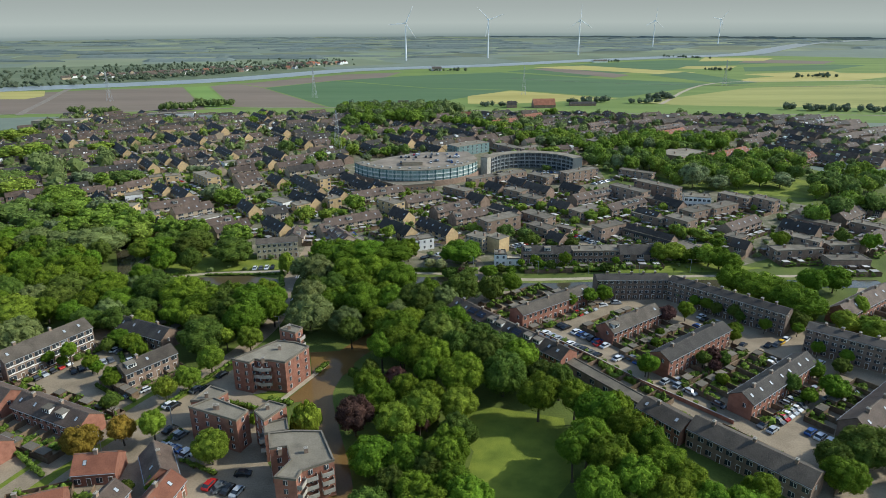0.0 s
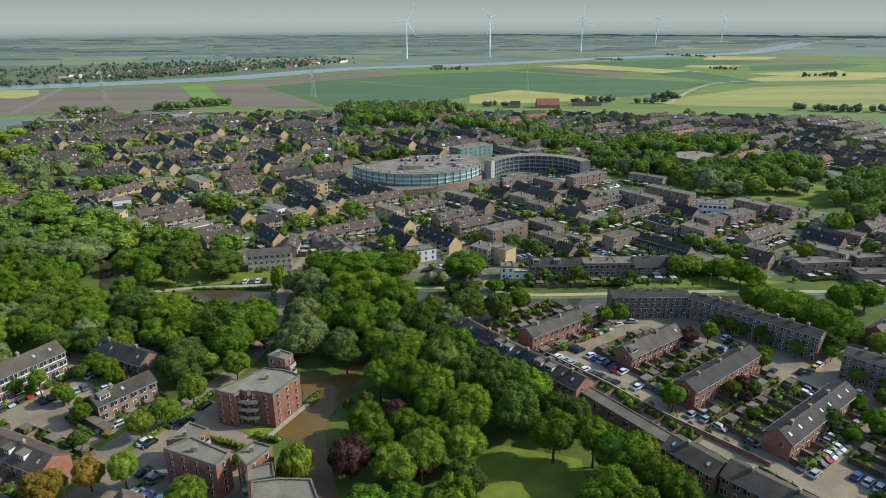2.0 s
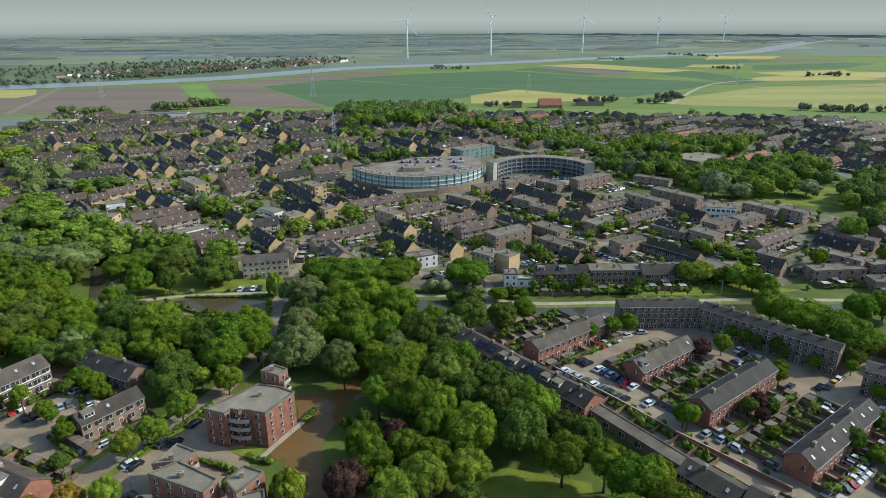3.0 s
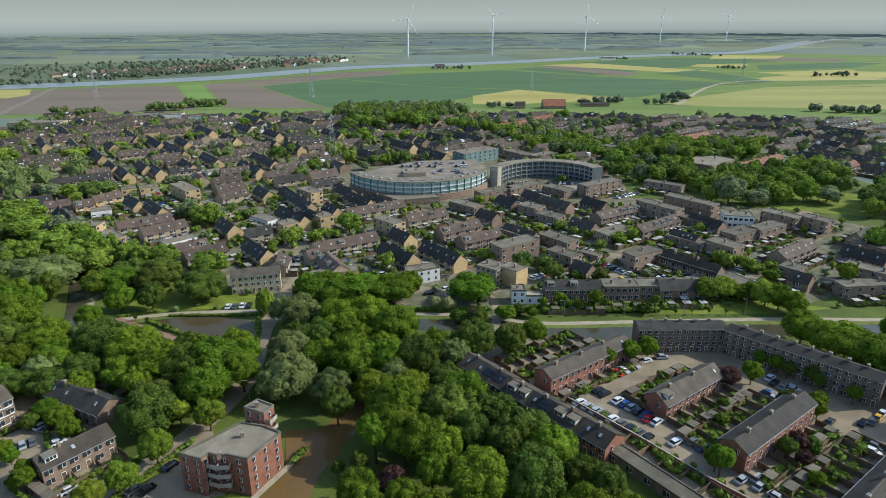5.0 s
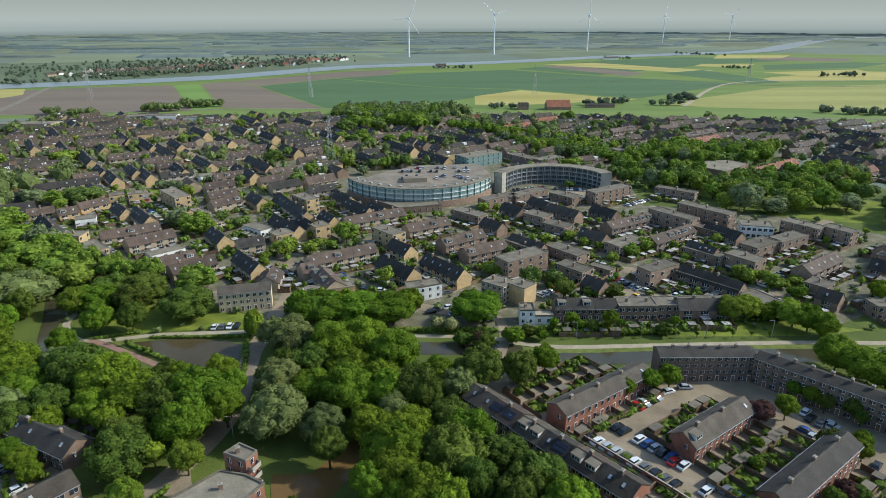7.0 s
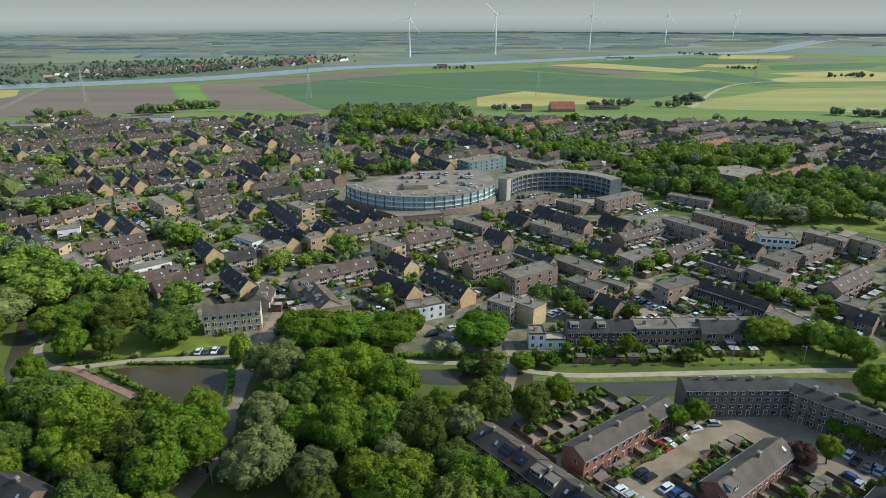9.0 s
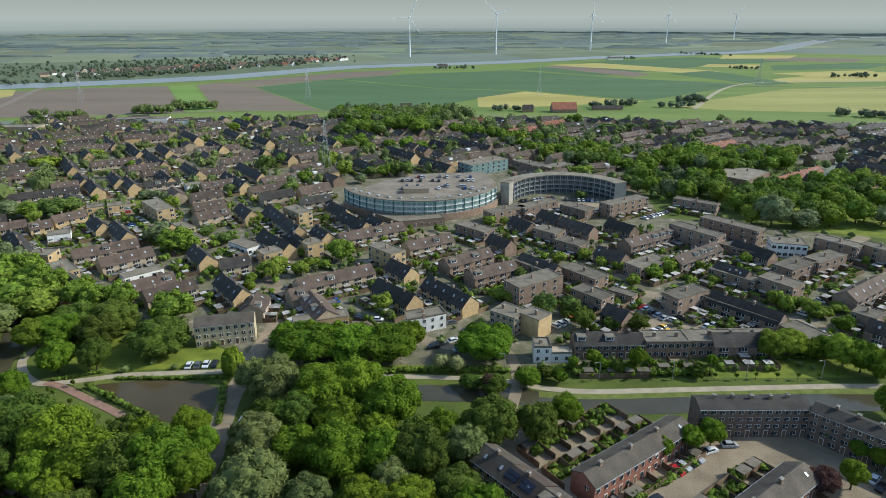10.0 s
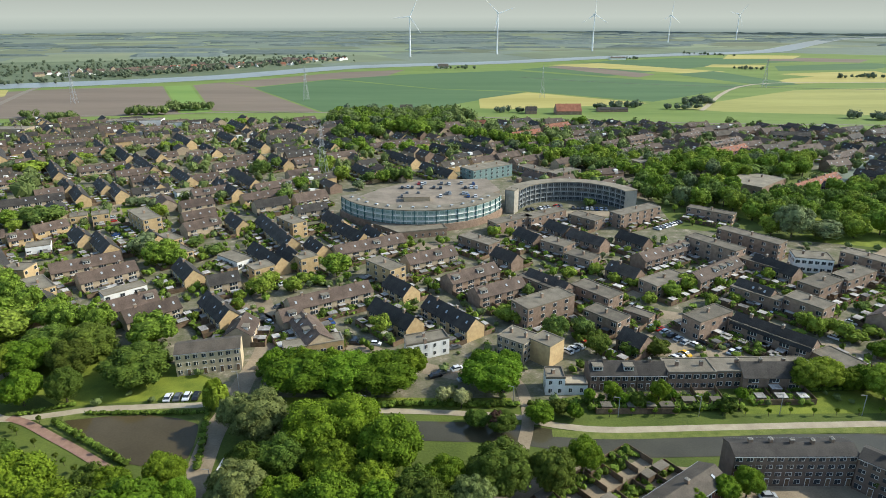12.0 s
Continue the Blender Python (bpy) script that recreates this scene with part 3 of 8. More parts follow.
def house_stuff(name, items, label):
    """Joins many far houses: walls, tiled gable roofs, chimneys and roof windows."""
    walls, roofs = [BEIGE, YELLOW, BROWNB, RED, WHITE], [TILE, TILEDARK, TILEGREY, TILERED]
    mats = walls + roofs + [SKYL, FRAMEM]
    v, f, w = [], [], []
    rng = random.Random(17)
    for x, y, ang, length, depth, eave, ridge, wi, ri in items:
        m = pose(x, y, 0, 0, 0, ang)
        a, b = length / 2, depth / 2

        def put(pts, faces, k):
            n = len(v)
            v.extend(tuple(m @ Vector(p)) for p in pts)
            f.extend(tuple(q + n for q in fc) for fc in faces)
            w.extend([k] * len(faces))

        put([(s * a, yy, z) for s in (-1, 1) for yy, z in ((-b, 0), (b, 0), (b, eave), (0, ridge - 0.1), (-b, eave))], [(0, 4, 3, 2, 1), (5, 6, 7, 8, 9), (0, 5, 9, 4), (1, 2, 7, 6)], wi)
        o, kz = 0.35, (ridge - eave) / b
        put([(s * (a + 0.15), yy, z) for s in (-1, 1) for yy, z in ((-b - o, eave - o * kz), (0, ridge), (b + o, eave - o * kz), (0, ridge - 0.25))], [(0, 4, 5, 1), (1, 5, 6, 2), (0, 1, 2, 3), (4, 7, 6, 5), (0, 3, 7, 4), (2, 6, 7, 3)], 5 + ri)
        for u in range(int(length / 5.5)):
            cx = -a + 5.5 * (u + 0.5)
            if rng.random() < 0.55:
                yy, s = -b * 0.5, 0.38
                z = eave + (ridge - eave) * 0.5 + 0.12
                put([(cx - s, yy - s, z - s * kz), (cx + s, yy - s, z - s * kz), (cx + s, yy + s, z + s * kz), (cx - s, yy + s, z + s * kz)], [(0, 1, 2, 3)], 9)
            if rng.random() < 0.5:
                put([(cx - 1.2, -b - 0.06, 3.2), (cx + 1.2, -b - 0.06, 3.2), (cx + 1.2, -b - 0.06, 4.4), (cx - 1.2, -b - 0.06, 4.4)], [(0, 1, 2, 3)], 10)
            if rng.random() < 0.4:
                vv, ff = [], []
                box(vv, ff, cx + 2, cx + 2.9, -0.4, 0.4, ridge - 0.5, ridge + 1.1)
                put(vv, ff, 2)
            if rng.random() < 0.1:
                vv, ff = [], []
                box(vv, ff, cx - 1.4, cx + 1.4, -b * 0.8, 0, eave, eave + 1.9)
                put(vv, ff, 4)
            if rng.random() < 0.5:
                vv, ff = [], []
                box(vv, ff, cx - 1.6, cx + 1.0, -b - rng.uniform(4, 8), -b - 2.5, 0, 2.3)
                put(vv, ff, rng.choice((2, 4, 0, 5)))
    return tagged(new(name, mesh_of(name, v, f, mats, w)), label, "houses", "", "stuff")


def flat_block(x, y, ang, length, depth=9.0, height=9.0, wall=BROWNB, roof=GRAVEL, storeys=3, unit=5.4, label="flat-roofed brick apartment block", detail=2, balcony=False, name="apartment_block", win=(1.7, 1.4), boxes_on_roof=2, stair=None):
    """A block with a flat roof behind a parapet."""
    FOOT.append((x, y, ang, length, depth))
    ob = base(name, x, y, ang, label, "building", "blocks")
    a, b = length / 2, depth / 2
    sub("wall", boxes("wall", [(-a, a, -b, b, 0, height)], [wall]), ob)
    p = 0.35
    sub("roof", boxes("roof", [(-a - 0.06, a + 0.06, -b - 0.06, b + 0.06, height, height + 0.12), (-a - 0.06, a + 0.06, -b - 0.06, -b + p, height + 0.12, height + 0.34), (-a - 0.06, a + 0.06, b - p, b + 0.06, height + 0.12, height + 0.34), (-a - 0.06, -a + p, -b + p, b - p, height + 0.12, height + 0.34), (a - p, a + 0.06, -b + p, b - p, height + 0.12, height + 0.34)], [roof]), ob)
    rng = HOUSE_RNG
    for i in range(boxes_on_roof):
        sub("chimney", CHIMNEY, ob, -a + length * (i + 0.5) / boxes_on_roof + rng.uniform(-0.5, 0.5), rng.uniform(-0.5, 0.5), height + 0.5, 90 * rng.randrange(2))
    rise = height / storeys
    sides = [(0, length, b), (90, depth, a), (180, length, b), (270, depth, a)]
    for turn, span, off in sides:
        th = radians(ang + turn)
        if -math.cos(th) > 0.35:
            continue
        units = max(1, round(span / (unit / 2)))
        st = span / units
        if detail == 0:
            continue
        for u in range(units):
            q = -span / 2 + (u + 0.5) * st
            for k in range(storeys):
                if detail == 1 and u % 2:
                    continue
                t = radians(turn)
                px, py = q * math.cos(t) + (off + 0.02) * math.sin(t), q * math.sin(t) - (off + 0.02) * math.cos(t)
                sub("window", window_mesh(*win), ob, px, py, 0.9 + k * rise, turn)
                if balcony and u % 2 == 0 and k and turn == 0:
                    sub("balcony", BALCONY, ob, px, py - 0.02, k * rise, turn)
    return ob


def poly_block(pts, height, wall, roof, storeys, label, name="apartment_block", gap=3.6, win=(1.0, 1.3), chim=2, balconies=(), blank=(), seed=1):
    """A flat-roofed block on a footprint of any shape, with windows on the walls turned to the open side."""
    cx, cy = sum(q[0] for q in pts) / len(pts), sum(q[1] for q in pts) / len(pts)
    FOOT.append((cx, cy, 0, 14, 10))
    ob = base(name, cx, cy, 0, label, "building", "blocks")
    area = sum(a[0] * c[1] - c[0] * a[1] for a, c in zip(pts, pts[1:] + pts[:1]))
    loc = [(x - cx, y - cy) for x, y in (pts if area > 0 else pts[::-1])]
    for nm, z0, z1, m, grow in (("wall", 0, height, wall, 1), ("roof", height + 0.01, height + 0.25, roof, 1.012)):
        n = len(loc)
        bm = bmesh.new()
        lo = [bm.verts.new((x * grow, y * grow, z0)) for x, y in loc]
        hi = [bm.verts.new((x * grow, y * grow, z1)) for x, y in loc]
        bm.faces.new(lo[::-1])
        top = bm.faces.new(hi)
        for k in range(n):
            bm.faces.new((lo[k], lo[(k + 1) % n], hi[(k + 1) % n], hi[k]))
        if nm == "roof" and len(loc) < 6:
            bmesh.ops.inset_individual(bm, faces=[top], thickness=0.3, depth=-0.18)
        bmesh.ops.triangulate(bm, faces=bm.faces)
        me = bpy.data.meshes.new(nm)
        bm.to_mesh(me)
        bm.free()
        me.materials.append(m)
        sub(nm, me, ob)
    rise = height / storeys
    n = len(loc)
    inner = []
    for k in range(n):
        p0, p1, p2 = Vector(loc[k - 1]), Vector(loc[k]), Vector(loc[(k + 1) % n])
        u, w = (p1 - p0).normalized(), (p2 - p1).normalized()
        a, c = Vector((-u.y, u.x)), Vector((-w.y, w.x))
        inner.append(p1 + (a + c) * 0.32 / max(0.4, 1 + a.dot(c)))
    z0, z1 = height + 0.2, height + 0.62
    v = [q for k in range(n) for q in ((loc[k][0] * 1.014, loc[k][1] * 1.014, z0), (loc[k][0] * 1.014, loc[k][1] * 1.014, z1), (inner[k].x, inner[k].y, z1), (inner[k].x, inner[k].y, z0))]
    f = [(4 * k + j, 4 * ((k + 1) % n) + j, 4 * ((k + 1) % n) + j + 1, 4 * k + j + 1) for k in range(n) for j in range(3)]
    sub("parapet", mesh_of("parapet", v, f, [BITUMEN]), ob, label="dark felt roof edge")
    for k in range(n):
        (x0, y0), (x1, y1) = loc[k], loc[(k + 1) % n]
        d = Vector((x1 - x0, y1 - y0))
        out = Vector((d.y, -d.x)).normalized()
        if out.y > 0.35 or d.length < 1.8 or k in blank:
            continue
        turn = math.degrees(math.atan2(d.y, d.x))
        cols = max(1, round(d.length / gap))
        for c in range(cols):
            q = Vector((x0, y0)) + d * (c + 0.5) / cols + out * 0.02
            for s in range(storeys):
                sub("window", window_mesh(*win), ob, q.x, q.y, 0.9 + s * rise, turn)
                if k in balconies and s:
                    sub("balcony", BALCONY, ob, q.x, q.y, s * rise, turn, label="white concrete balcony")
    rng = random.Random(seed)
    for c in range(chim):
        a, e = loc[c * 2 % n], loc[(c * 2 + n // 2) % n]
        t = rng.uniform(0.4, 0.6)
        sub("chimney", CHIMNEY, ob, a[0] * (1 - t) + e[0] * t, a[1] * (1 - t) + e[1] * t, height + 0.4, 20)
    return ob


BALCONY = boxes("balcony", [(-1.4, 1.4, -1.2, 0, -0.2, 0.0), (-1.4, 1.4, -1.2, -1.12, 0.0, 0.95), (-1.4, -1.32, -1.12, 0, 0.0, 0.95), (1.32, 1.4, -1.12, 0, 0.0, 0.95)], [CONCRETE])
SHED_WALL = boxes("wall", [(-1.4, 1.4, -1.1, 1.1, 0, 2.2)], [WOOD])
SHED_ROOF = boxes("roof", [(-1.55, 1.55, -1.25, 1.25, 2.2, 2.34)], [BITUMEN])


def shed(x, y, ang, s=1.0):
    ob = base("garden_shed", x, y, ang, "small wooden garden shed with a flat felt roof", "shed", "garden sheds")
    sub("wall", SHED_WALL, ob, s=(s, 1, 1))
    sub("roof", SHED_ROOF, ob, s=(s, 1, 1))
    return ob

# ---- cars ----
def car_body(paint):
    prof = [(-2.1, 0.28), (-2.15, 0.62), (-1.95, 0.86), (-1.25, 0.95), (1.2, 0.92), (2.0, 0.75), (2.12, 0.5), (2.08, 0.28)]
    v = [(x, s * 0.87, z) for s in (-1, 1) for x, z in prof]
    n = len(prof)
    f = [tuple(range(n)), tuple(range(2 * n - 1, n - 1, -1))] + [(i + n, (i + 1) % n + n, (i + 1) % n, i) for i in range(n)]
    return mesh_of("body", v, f, [paint])


def prism(name, bottom, top, z0, z1, m):
    (x0, x1, w0), (x2, x3, w1) = bottom, top
    v = [(x0, -w0, z0), (x1, -w0, z0), (x1, w0, z0), (x0, w0, z0), (x2, -w1, z1), (x3, -w1, z1), (x3, w1, z1), (x2, w1, z1)]
    f = [(0, 3, 2, 1), (4, 5, 6, 7), (0, 1, 5, 4), (1, 2, 6, 5), (2, 3, 7, 6), (3, 0, 4, 7)]
    return mesh_of(name, v, f, [m])


PAINTS = {}
for key, c in (("white", (0.62, 0.63, 0.64)), ("silver", (0.34, 0.36, 0.38)), ("grey", (0.10, 0.105, 0.11)), ("black", (0.012, 0.012, 0.014)), ("blue", (0.02, 0.06, 0.20)), ("red", (0.36, 0.02, 0.02)), ("yellow", (0.62, 0.36, 0.03))):
    pm = mat("car_paint_" + key, c, tuple(min(1, q * 1.12) for q in c), 0.5, 0.25, spec=0.6)
    PAINTS[key] = (car_body(pm), prism("cabin_top", (-1.15, 0.62, 0.68), (-1.1, 0.55, 0.66), 1.40, 1.46, pm))
CABIN = prism("glasshouse", (-1.75, 1.25, 0.80), (-1.15, 0.60, 0.66), 0.9, 1.40, GLASS)
WHEEL = None
bm = bmesh.new()
bmesh.ops.create_cone(bm, cap_ends=True, segments=12, radius1=0.32, radius2=0.32, depth=0.22, matrix=Matrix.Rotation(radians(90), 4, "X"))
WHEEL = bpy.data.meshes.new("wheel")
bm.to_mesh(WHEEL)
bm.free()
WHEEL.materials.append(TYRE)
CAR_RNG = random.Random(3)


def in_house(x, y, room=0.8):
    for a, b, t, ln, dp in FOOT:
        if abs(a - x) + abs(b - y) < 45:
            c, s = math.cos(radians(t)), math.sin(radians(t))
            if abs((x - a) * c + (y - b) * s) < ln / 2 + room and abs((y - b) * c - (x - a) * s) < dp / 2 + room:
                return True
    return False


def car(x, y, ang, paint=None, z=0.06):
    if z < 1 and in_house(x, y, 1.0):
        return None
    paint = paint or CAR_RNG.choice(("white", "white", "white", "white", "silver", "silver", "silver", "silver", "grey", "grey", "grey", "grey", "black", "black", "black", "black", "blue", "red"))
    ob = base("car", x, y, ang + CAR_RNG.uniform(-2, 2), "parked " + paint + " passenger car on brick paving", "car", "parked cars", z)
    body, top = PAINTS[paint]
    sub("body", body, ob)
    sub("glasshouse", CABIN, ob, label="dark tinted glass")
    sub("roof", top, ob)
    for wx in (-1.3, 1.3) if y < 185 else ():
        for wy in (-0.8, 0.8):
            sub("wheel", WHEEL, ob, wx, wy, 0.32)
    return ob


def lamp_post(x, y, ang, h=6.5):
    ob = base("street_lamp", x, y, ang, "slim grey street lamp beside the path", "street lamp", "street lamps")
    sub("pole", LAMP_POLE, ob, s=(1, 1, h))
    sub("arm", LAMP_ARM, ob, 0, 0, h)
    sub("lamp_head", LAMP_HEAD, ob, 0, 0, h)
    return ob


LAMP_POLE = boxes("pole", [(-0.07, 0.07, -0.07, 0.07, 0, 1)], [STEEL])
LAMP_ARM = boxes("arm", [(-0.04, 1.2, -0.04, 0.04, -0.1, 0.0)], [STEEL])
LAMP_HEAD = boxes("lamp_head", [(0.9, 1.6, -0.14, 0.14, 0.0, 0.12)], [CONCRETE])


def car_row(x, y, ang, count, step=2.6, turn=90, skip=0.15):
    """Cars side by side along a line."""
    for i in range(count):
        if CAR_RNG.random() > skip:
            car(x + math.cos(radians(ang)) * step * i, y + math.sin(radians(ang)) * step * i, ang + turn + 180 * CAR_RNG.randrange(2))

# ---- ground ----
G1, G2 = 35.5, -54.5
flat("ground", [(-7000, -400), (7000, -400), (7000, 7000), (-7000, 7000)], 0.0, LANDHAZED, "flat farmland and polder reaching to the horizon", "ground")
flat("ground_park", [(-260, -40), (240, -40), (330, 330), (260, 520), (330, 700), (90, 770), (-420, 790), (-430, 480), (-330, 250)], 0.02, GRASS, "green park and town ground of mown grass", "ground")
flat("pavement_town", [(-68, 276), (-62, 262), (24, 262), (40, 268), (112, 272), (135, 262), (260, 330), (190, 395), (120, 420), (130, 520), (300, 560), (330, 690), (90, 755), (-390, 775), (-400, 520), (-215, 400), (-150, 312), (-105, 296)], 0.05, YARD, "town ground of gardens, hedges and paving between the houses", "ground")
flat("pavement_east", [(12, 222), (24, 240), (60, 236), (98, 232), (150, 205), (178, 240), (215, 200), (120, 95), (94, 106)], 0.05, PAVING, "brown brick paving of the courtyard streets and car park", "pavement")
flat("pavement_west", [(-62, 195), (-76, 170), (-104, 215), (-150, 195), (-160, 110), (-60, 95), (-24, 108), (-40, 132), (-44, 155)], 0.05, PAVING, "brown brick paving round the apartment blocks", "pavement")
flat("pavement_square", [(56, 292), (100, 284), (108, 300), (78, 312)], 0.09, PAVING, "brick paved square with parked cars", "pavement")

# ---- distance ----
def backdrop():
    """Glowing screen painted with pale hazy sky low over the horizon, far behind everything."""
    m = bpy.data.materials.new("haze")
    m.use_nodes = True
    n, l = m.node_tree.nodes, m.node_tree.links
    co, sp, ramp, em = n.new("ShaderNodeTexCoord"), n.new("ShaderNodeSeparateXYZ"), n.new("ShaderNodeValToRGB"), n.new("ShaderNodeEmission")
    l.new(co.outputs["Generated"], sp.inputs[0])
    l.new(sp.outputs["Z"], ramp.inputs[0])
    # haze painted as a glow that changes with height, blue-grey at the foot
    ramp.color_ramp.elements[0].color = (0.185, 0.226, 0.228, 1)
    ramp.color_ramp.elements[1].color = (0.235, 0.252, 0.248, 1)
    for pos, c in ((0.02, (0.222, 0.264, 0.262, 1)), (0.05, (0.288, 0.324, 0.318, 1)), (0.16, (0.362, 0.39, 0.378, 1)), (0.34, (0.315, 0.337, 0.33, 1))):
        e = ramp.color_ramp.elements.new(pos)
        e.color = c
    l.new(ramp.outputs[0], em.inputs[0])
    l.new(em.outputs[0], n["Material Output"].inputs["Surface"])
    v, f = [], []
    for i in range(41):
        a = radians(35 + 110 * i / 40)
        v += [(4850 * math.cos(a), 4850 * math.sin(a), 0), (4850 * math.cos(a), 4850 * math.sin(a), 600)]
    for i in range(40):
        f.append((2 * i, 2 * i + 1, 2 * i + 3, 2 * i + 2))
    tagged(new("backdrop", mesh_of("backdrop", v, f, [m])), "glowing screen painted with pale hazy sky above the far horizon", "sky", "", "structure")


backdrop()

# ---- water ----
ribbon("water", [(-20, 95), (-22, 122), (-29, 147), (-33, 165), (-28, 184), (-18, 200)], 9, 0.10, WATER, "muddy brown canal water", "water")
flat("water_basin", [(-43, 158), (-36, 160), (-24, 178), (-25, 190), (-40, 189), (-37.0, 176), (-36, 172)], 0.11, WATER, "muddy brown basin beside the apartments", "water")
flat("water_pond", [(-103, 255.6), (-92.4, 257.6), (-81.7, 258.2), (-72.8, 256.7), (-66.5, 254.1), (-64.5, 250.0), (-63.8, 240), (-71.5, 236.5), (-81.7, 239.0), (-90.5, 246.0)], 0.10, PONDW, "still brown park pond with reeds along its edge", "water")
ribbon("water_canal", [(-45, 250), (-20, 251), (10, 250), (24, 248), (34, 245), (50, 243.9), (72, 244.4), (90, 244.6), (130, 244.8), (190, 243)], 8.4, 0.09, CANALW, "narrow grey canal between grassy banks", "water")
flat("water_stream", [(-218.1, 351.5), (-199.5, 339.6), (-182.3, 326.3), (-167.7, 312.0), (-155.4, 296.0), (-143.0, 271.1), (-136.3, 256.8), (-127.4, 244.4), (-123.5, 244.4), (-131.3, 258.1), (-135.6, 268.5), (-137.4, 277.7), (-146.9, 295.8), (-159.1, 309.9), (-174.5, 324.0), (-193.1, 337.9), (-226.2, 364.1)], 0.10, CANALW, "dark stream between the park trees", "water")

# ---- paths and roads ----
PATHZ = 0.14
ribbon("road_west", [(-106, 100), (-97.5, 126), (-90.5, 140), (-83.5, 154), (-77.5, 165), (-69, 178), (-62.5, 193), (-58.6, 206), (-57.5, 220), (-59.5, 236), (-60.8, 250), (-60, 262), (-60, 276), (-59, 292), (-62, 314), (-72, 338), (-80, 352)], 6.2, 0.13, PAVING, "grey brick road through the park with white markings", "road")
ribbon("path_canal", [(22, 255.4), (32, 252.4), (44, 250.9), (70, 251.7), (105, 252.9), (128, 253.2), (180, 251.5)], 2.6, PATHZ, PATHM, "pale concrete cycle path along the canal", "path")
ribbon("path_middle", [(-50, 259), (-30, 260), (-10, 259.5), (8, 258.2), (24, 256)], 2.4, PATHZ, PATHM, "pale footpath at the edge of the woods", "path")
ribbon("path_bridge", [(14, 222), (18.5, 240), (22.5, 256), (22.2, 272), (17, 280)], 3.4, PATHZ + 0.02, PAVING, "brick paved lane over the canal", "path")
ribbon("path_park", [(-60.2, 264.6), (-69.4, 262.8), (-77.6, 262.5), (-87.7, 261.7), (-97.7, 260.9), (-106.1, 258.7), (-113.4, 257.0), (-120.4, 256.6), (-126.3, 260.3), (-131.3, 266.0), (-134.0, 272.0), (-133.9, 280.3), (-132.9, 284.1)], 2.6, PATHZ, PATHM, "pale park footpath curving past the pond", "path")
ribbon("path_west", [(-140.7, 237.5), (-134.4, 239.4), (-127.8, 242.8), (-120.9, 245.9)], 2.2, PATHZ, PATHM, "pale footpath over a small bridge in the park", "path")
ribbon("path_side", [(-121.3, 245.9), (-121.3, 239.6), (-120.9, 231.4)], 2.4, PATHZ + 0.01, PATHM, "pale footpath between park trees", "path")
ribbon("path_red", [(-118.7, 257.0), (-112.1, 254.4), (-103.6, 249.4), (-94.3, 244.0), (-85.3, 238.4), (-79.0, 234.6)], 2.5, PATHZ + 0.02, REDPATH, "red brick footpath on the dam beside the pond", "path")
ribbon("street_mid", [(-62, 314), (-85, 335), (-100, 352), (-118, 372), (-150, 408), (-175, 438), (-194, 473), (-216, 501)], 6, 0.13, PAVING, "brick paved residential street", "road")
ribbon("street_town", [(-56, 291), (-30, 296), (-12, 285), (12, 276), (17, 280)], 6, 0.13, PAVING, "brick paved street in front of the houses", "road")
ribbon("street_east", [(46, 345), (60, 328), (85, 318), (102, 312), (120, 300), (140, 285)], 7, 0.13, PAVING, "brick paved street with parked cars", "road")
ribbon("street_cross", [(60, 328), (90, 345), (128, 352), (160, 350), (210, 388)], 6, 0.14, PAVING, "brick paved street between brick houses", "road")
ribbon("street_centre", [(-20, 395), (10, 392), (40, 405), (60, 440), (90, 445), (118, 430)], 10, 0.13, PAVING, "paved square in front of the curved building", "road")
for k in range(5):
    flat("trim_crossing", [(-58.6 + k * 0.9, 254.6), (-58.15 + k * 0.9, 254.6), (-58.15 + k * 0.9, 258), (-58.6 + k * 0.9, 258)], 0.16, MARK, "white zebra stripe painted on the road", "road marking")
flat("trim_line", [(-55.6, 231), (-54.9, 231), (-54.4, 240), (-55.1, 240)], 0.16, MARK, "white stripe painted on the road", "road marking")
ribbon("verge_road", [(-101, 114), (-94, 133), (-86, 149), (-76, 167.5), (-65.5, 184)], 11, 0.09, LAWN, "grass verge along the park road", "verge")
flat("lawn_park", [(4, 153), (18, 156), (38, 150), (36, 126), (24, 110), (6, 112), (12, 136)], 0.06, LAWN, "sunlit mown lawn among the park trees", "lawn")
flat("lawn_pond", [(-130, 290), (-104, 296), (-70, 276), (-66, 266), (-84, 265), (-108, 262), (-124, 272)], 0.06, LAWN, "mown lawn with trees beside the pond", "lawn")
flat("lawn_canal", [(82, 258), (126, 258), (150, 262), (128, 270), (86, 267)], 0.06, LAWN, "mown lawn behind the brick houses", "lawn")
ribbon("verge_canal", [(28, 249.6), (44, 248.4), (70, 249.4), (105, 250.6), (180, 249)], 3.0, 0.12, REED, "grassy canal bank with reeds", "verge")
ribbon("verge_pond", [(-104.0, 256.9), (-93.2, 259.8), (-81.1, 260.4), (-70.4, 259.6), (-65.1, 255.3), (-62.7, 245.5)], 3.0, 0.12, REED, "reed bed along the pond", "verge")
ribbon("verge_dam", [(-110.1, 257.0), (-99.2, 250.6), (-90.0, 245.1), (-82.8, 240.5)], 3.0, 0.12, REED, "reedy bank of the dam", "verge")
flat("lawn_strip", [(-52, 262), (18, 261), (19, 266), (-52, 266.5)], 0.12, LAWN, "grass strip with trees and hedges beside the path", "lawn")
ribbon("quay", [(-44, 158.5), (-41.2, 164), (-36.2, 174), (-33, 181)], 1.6, 0.17, PATHM, "pale concrete quay along the canal", "quay")
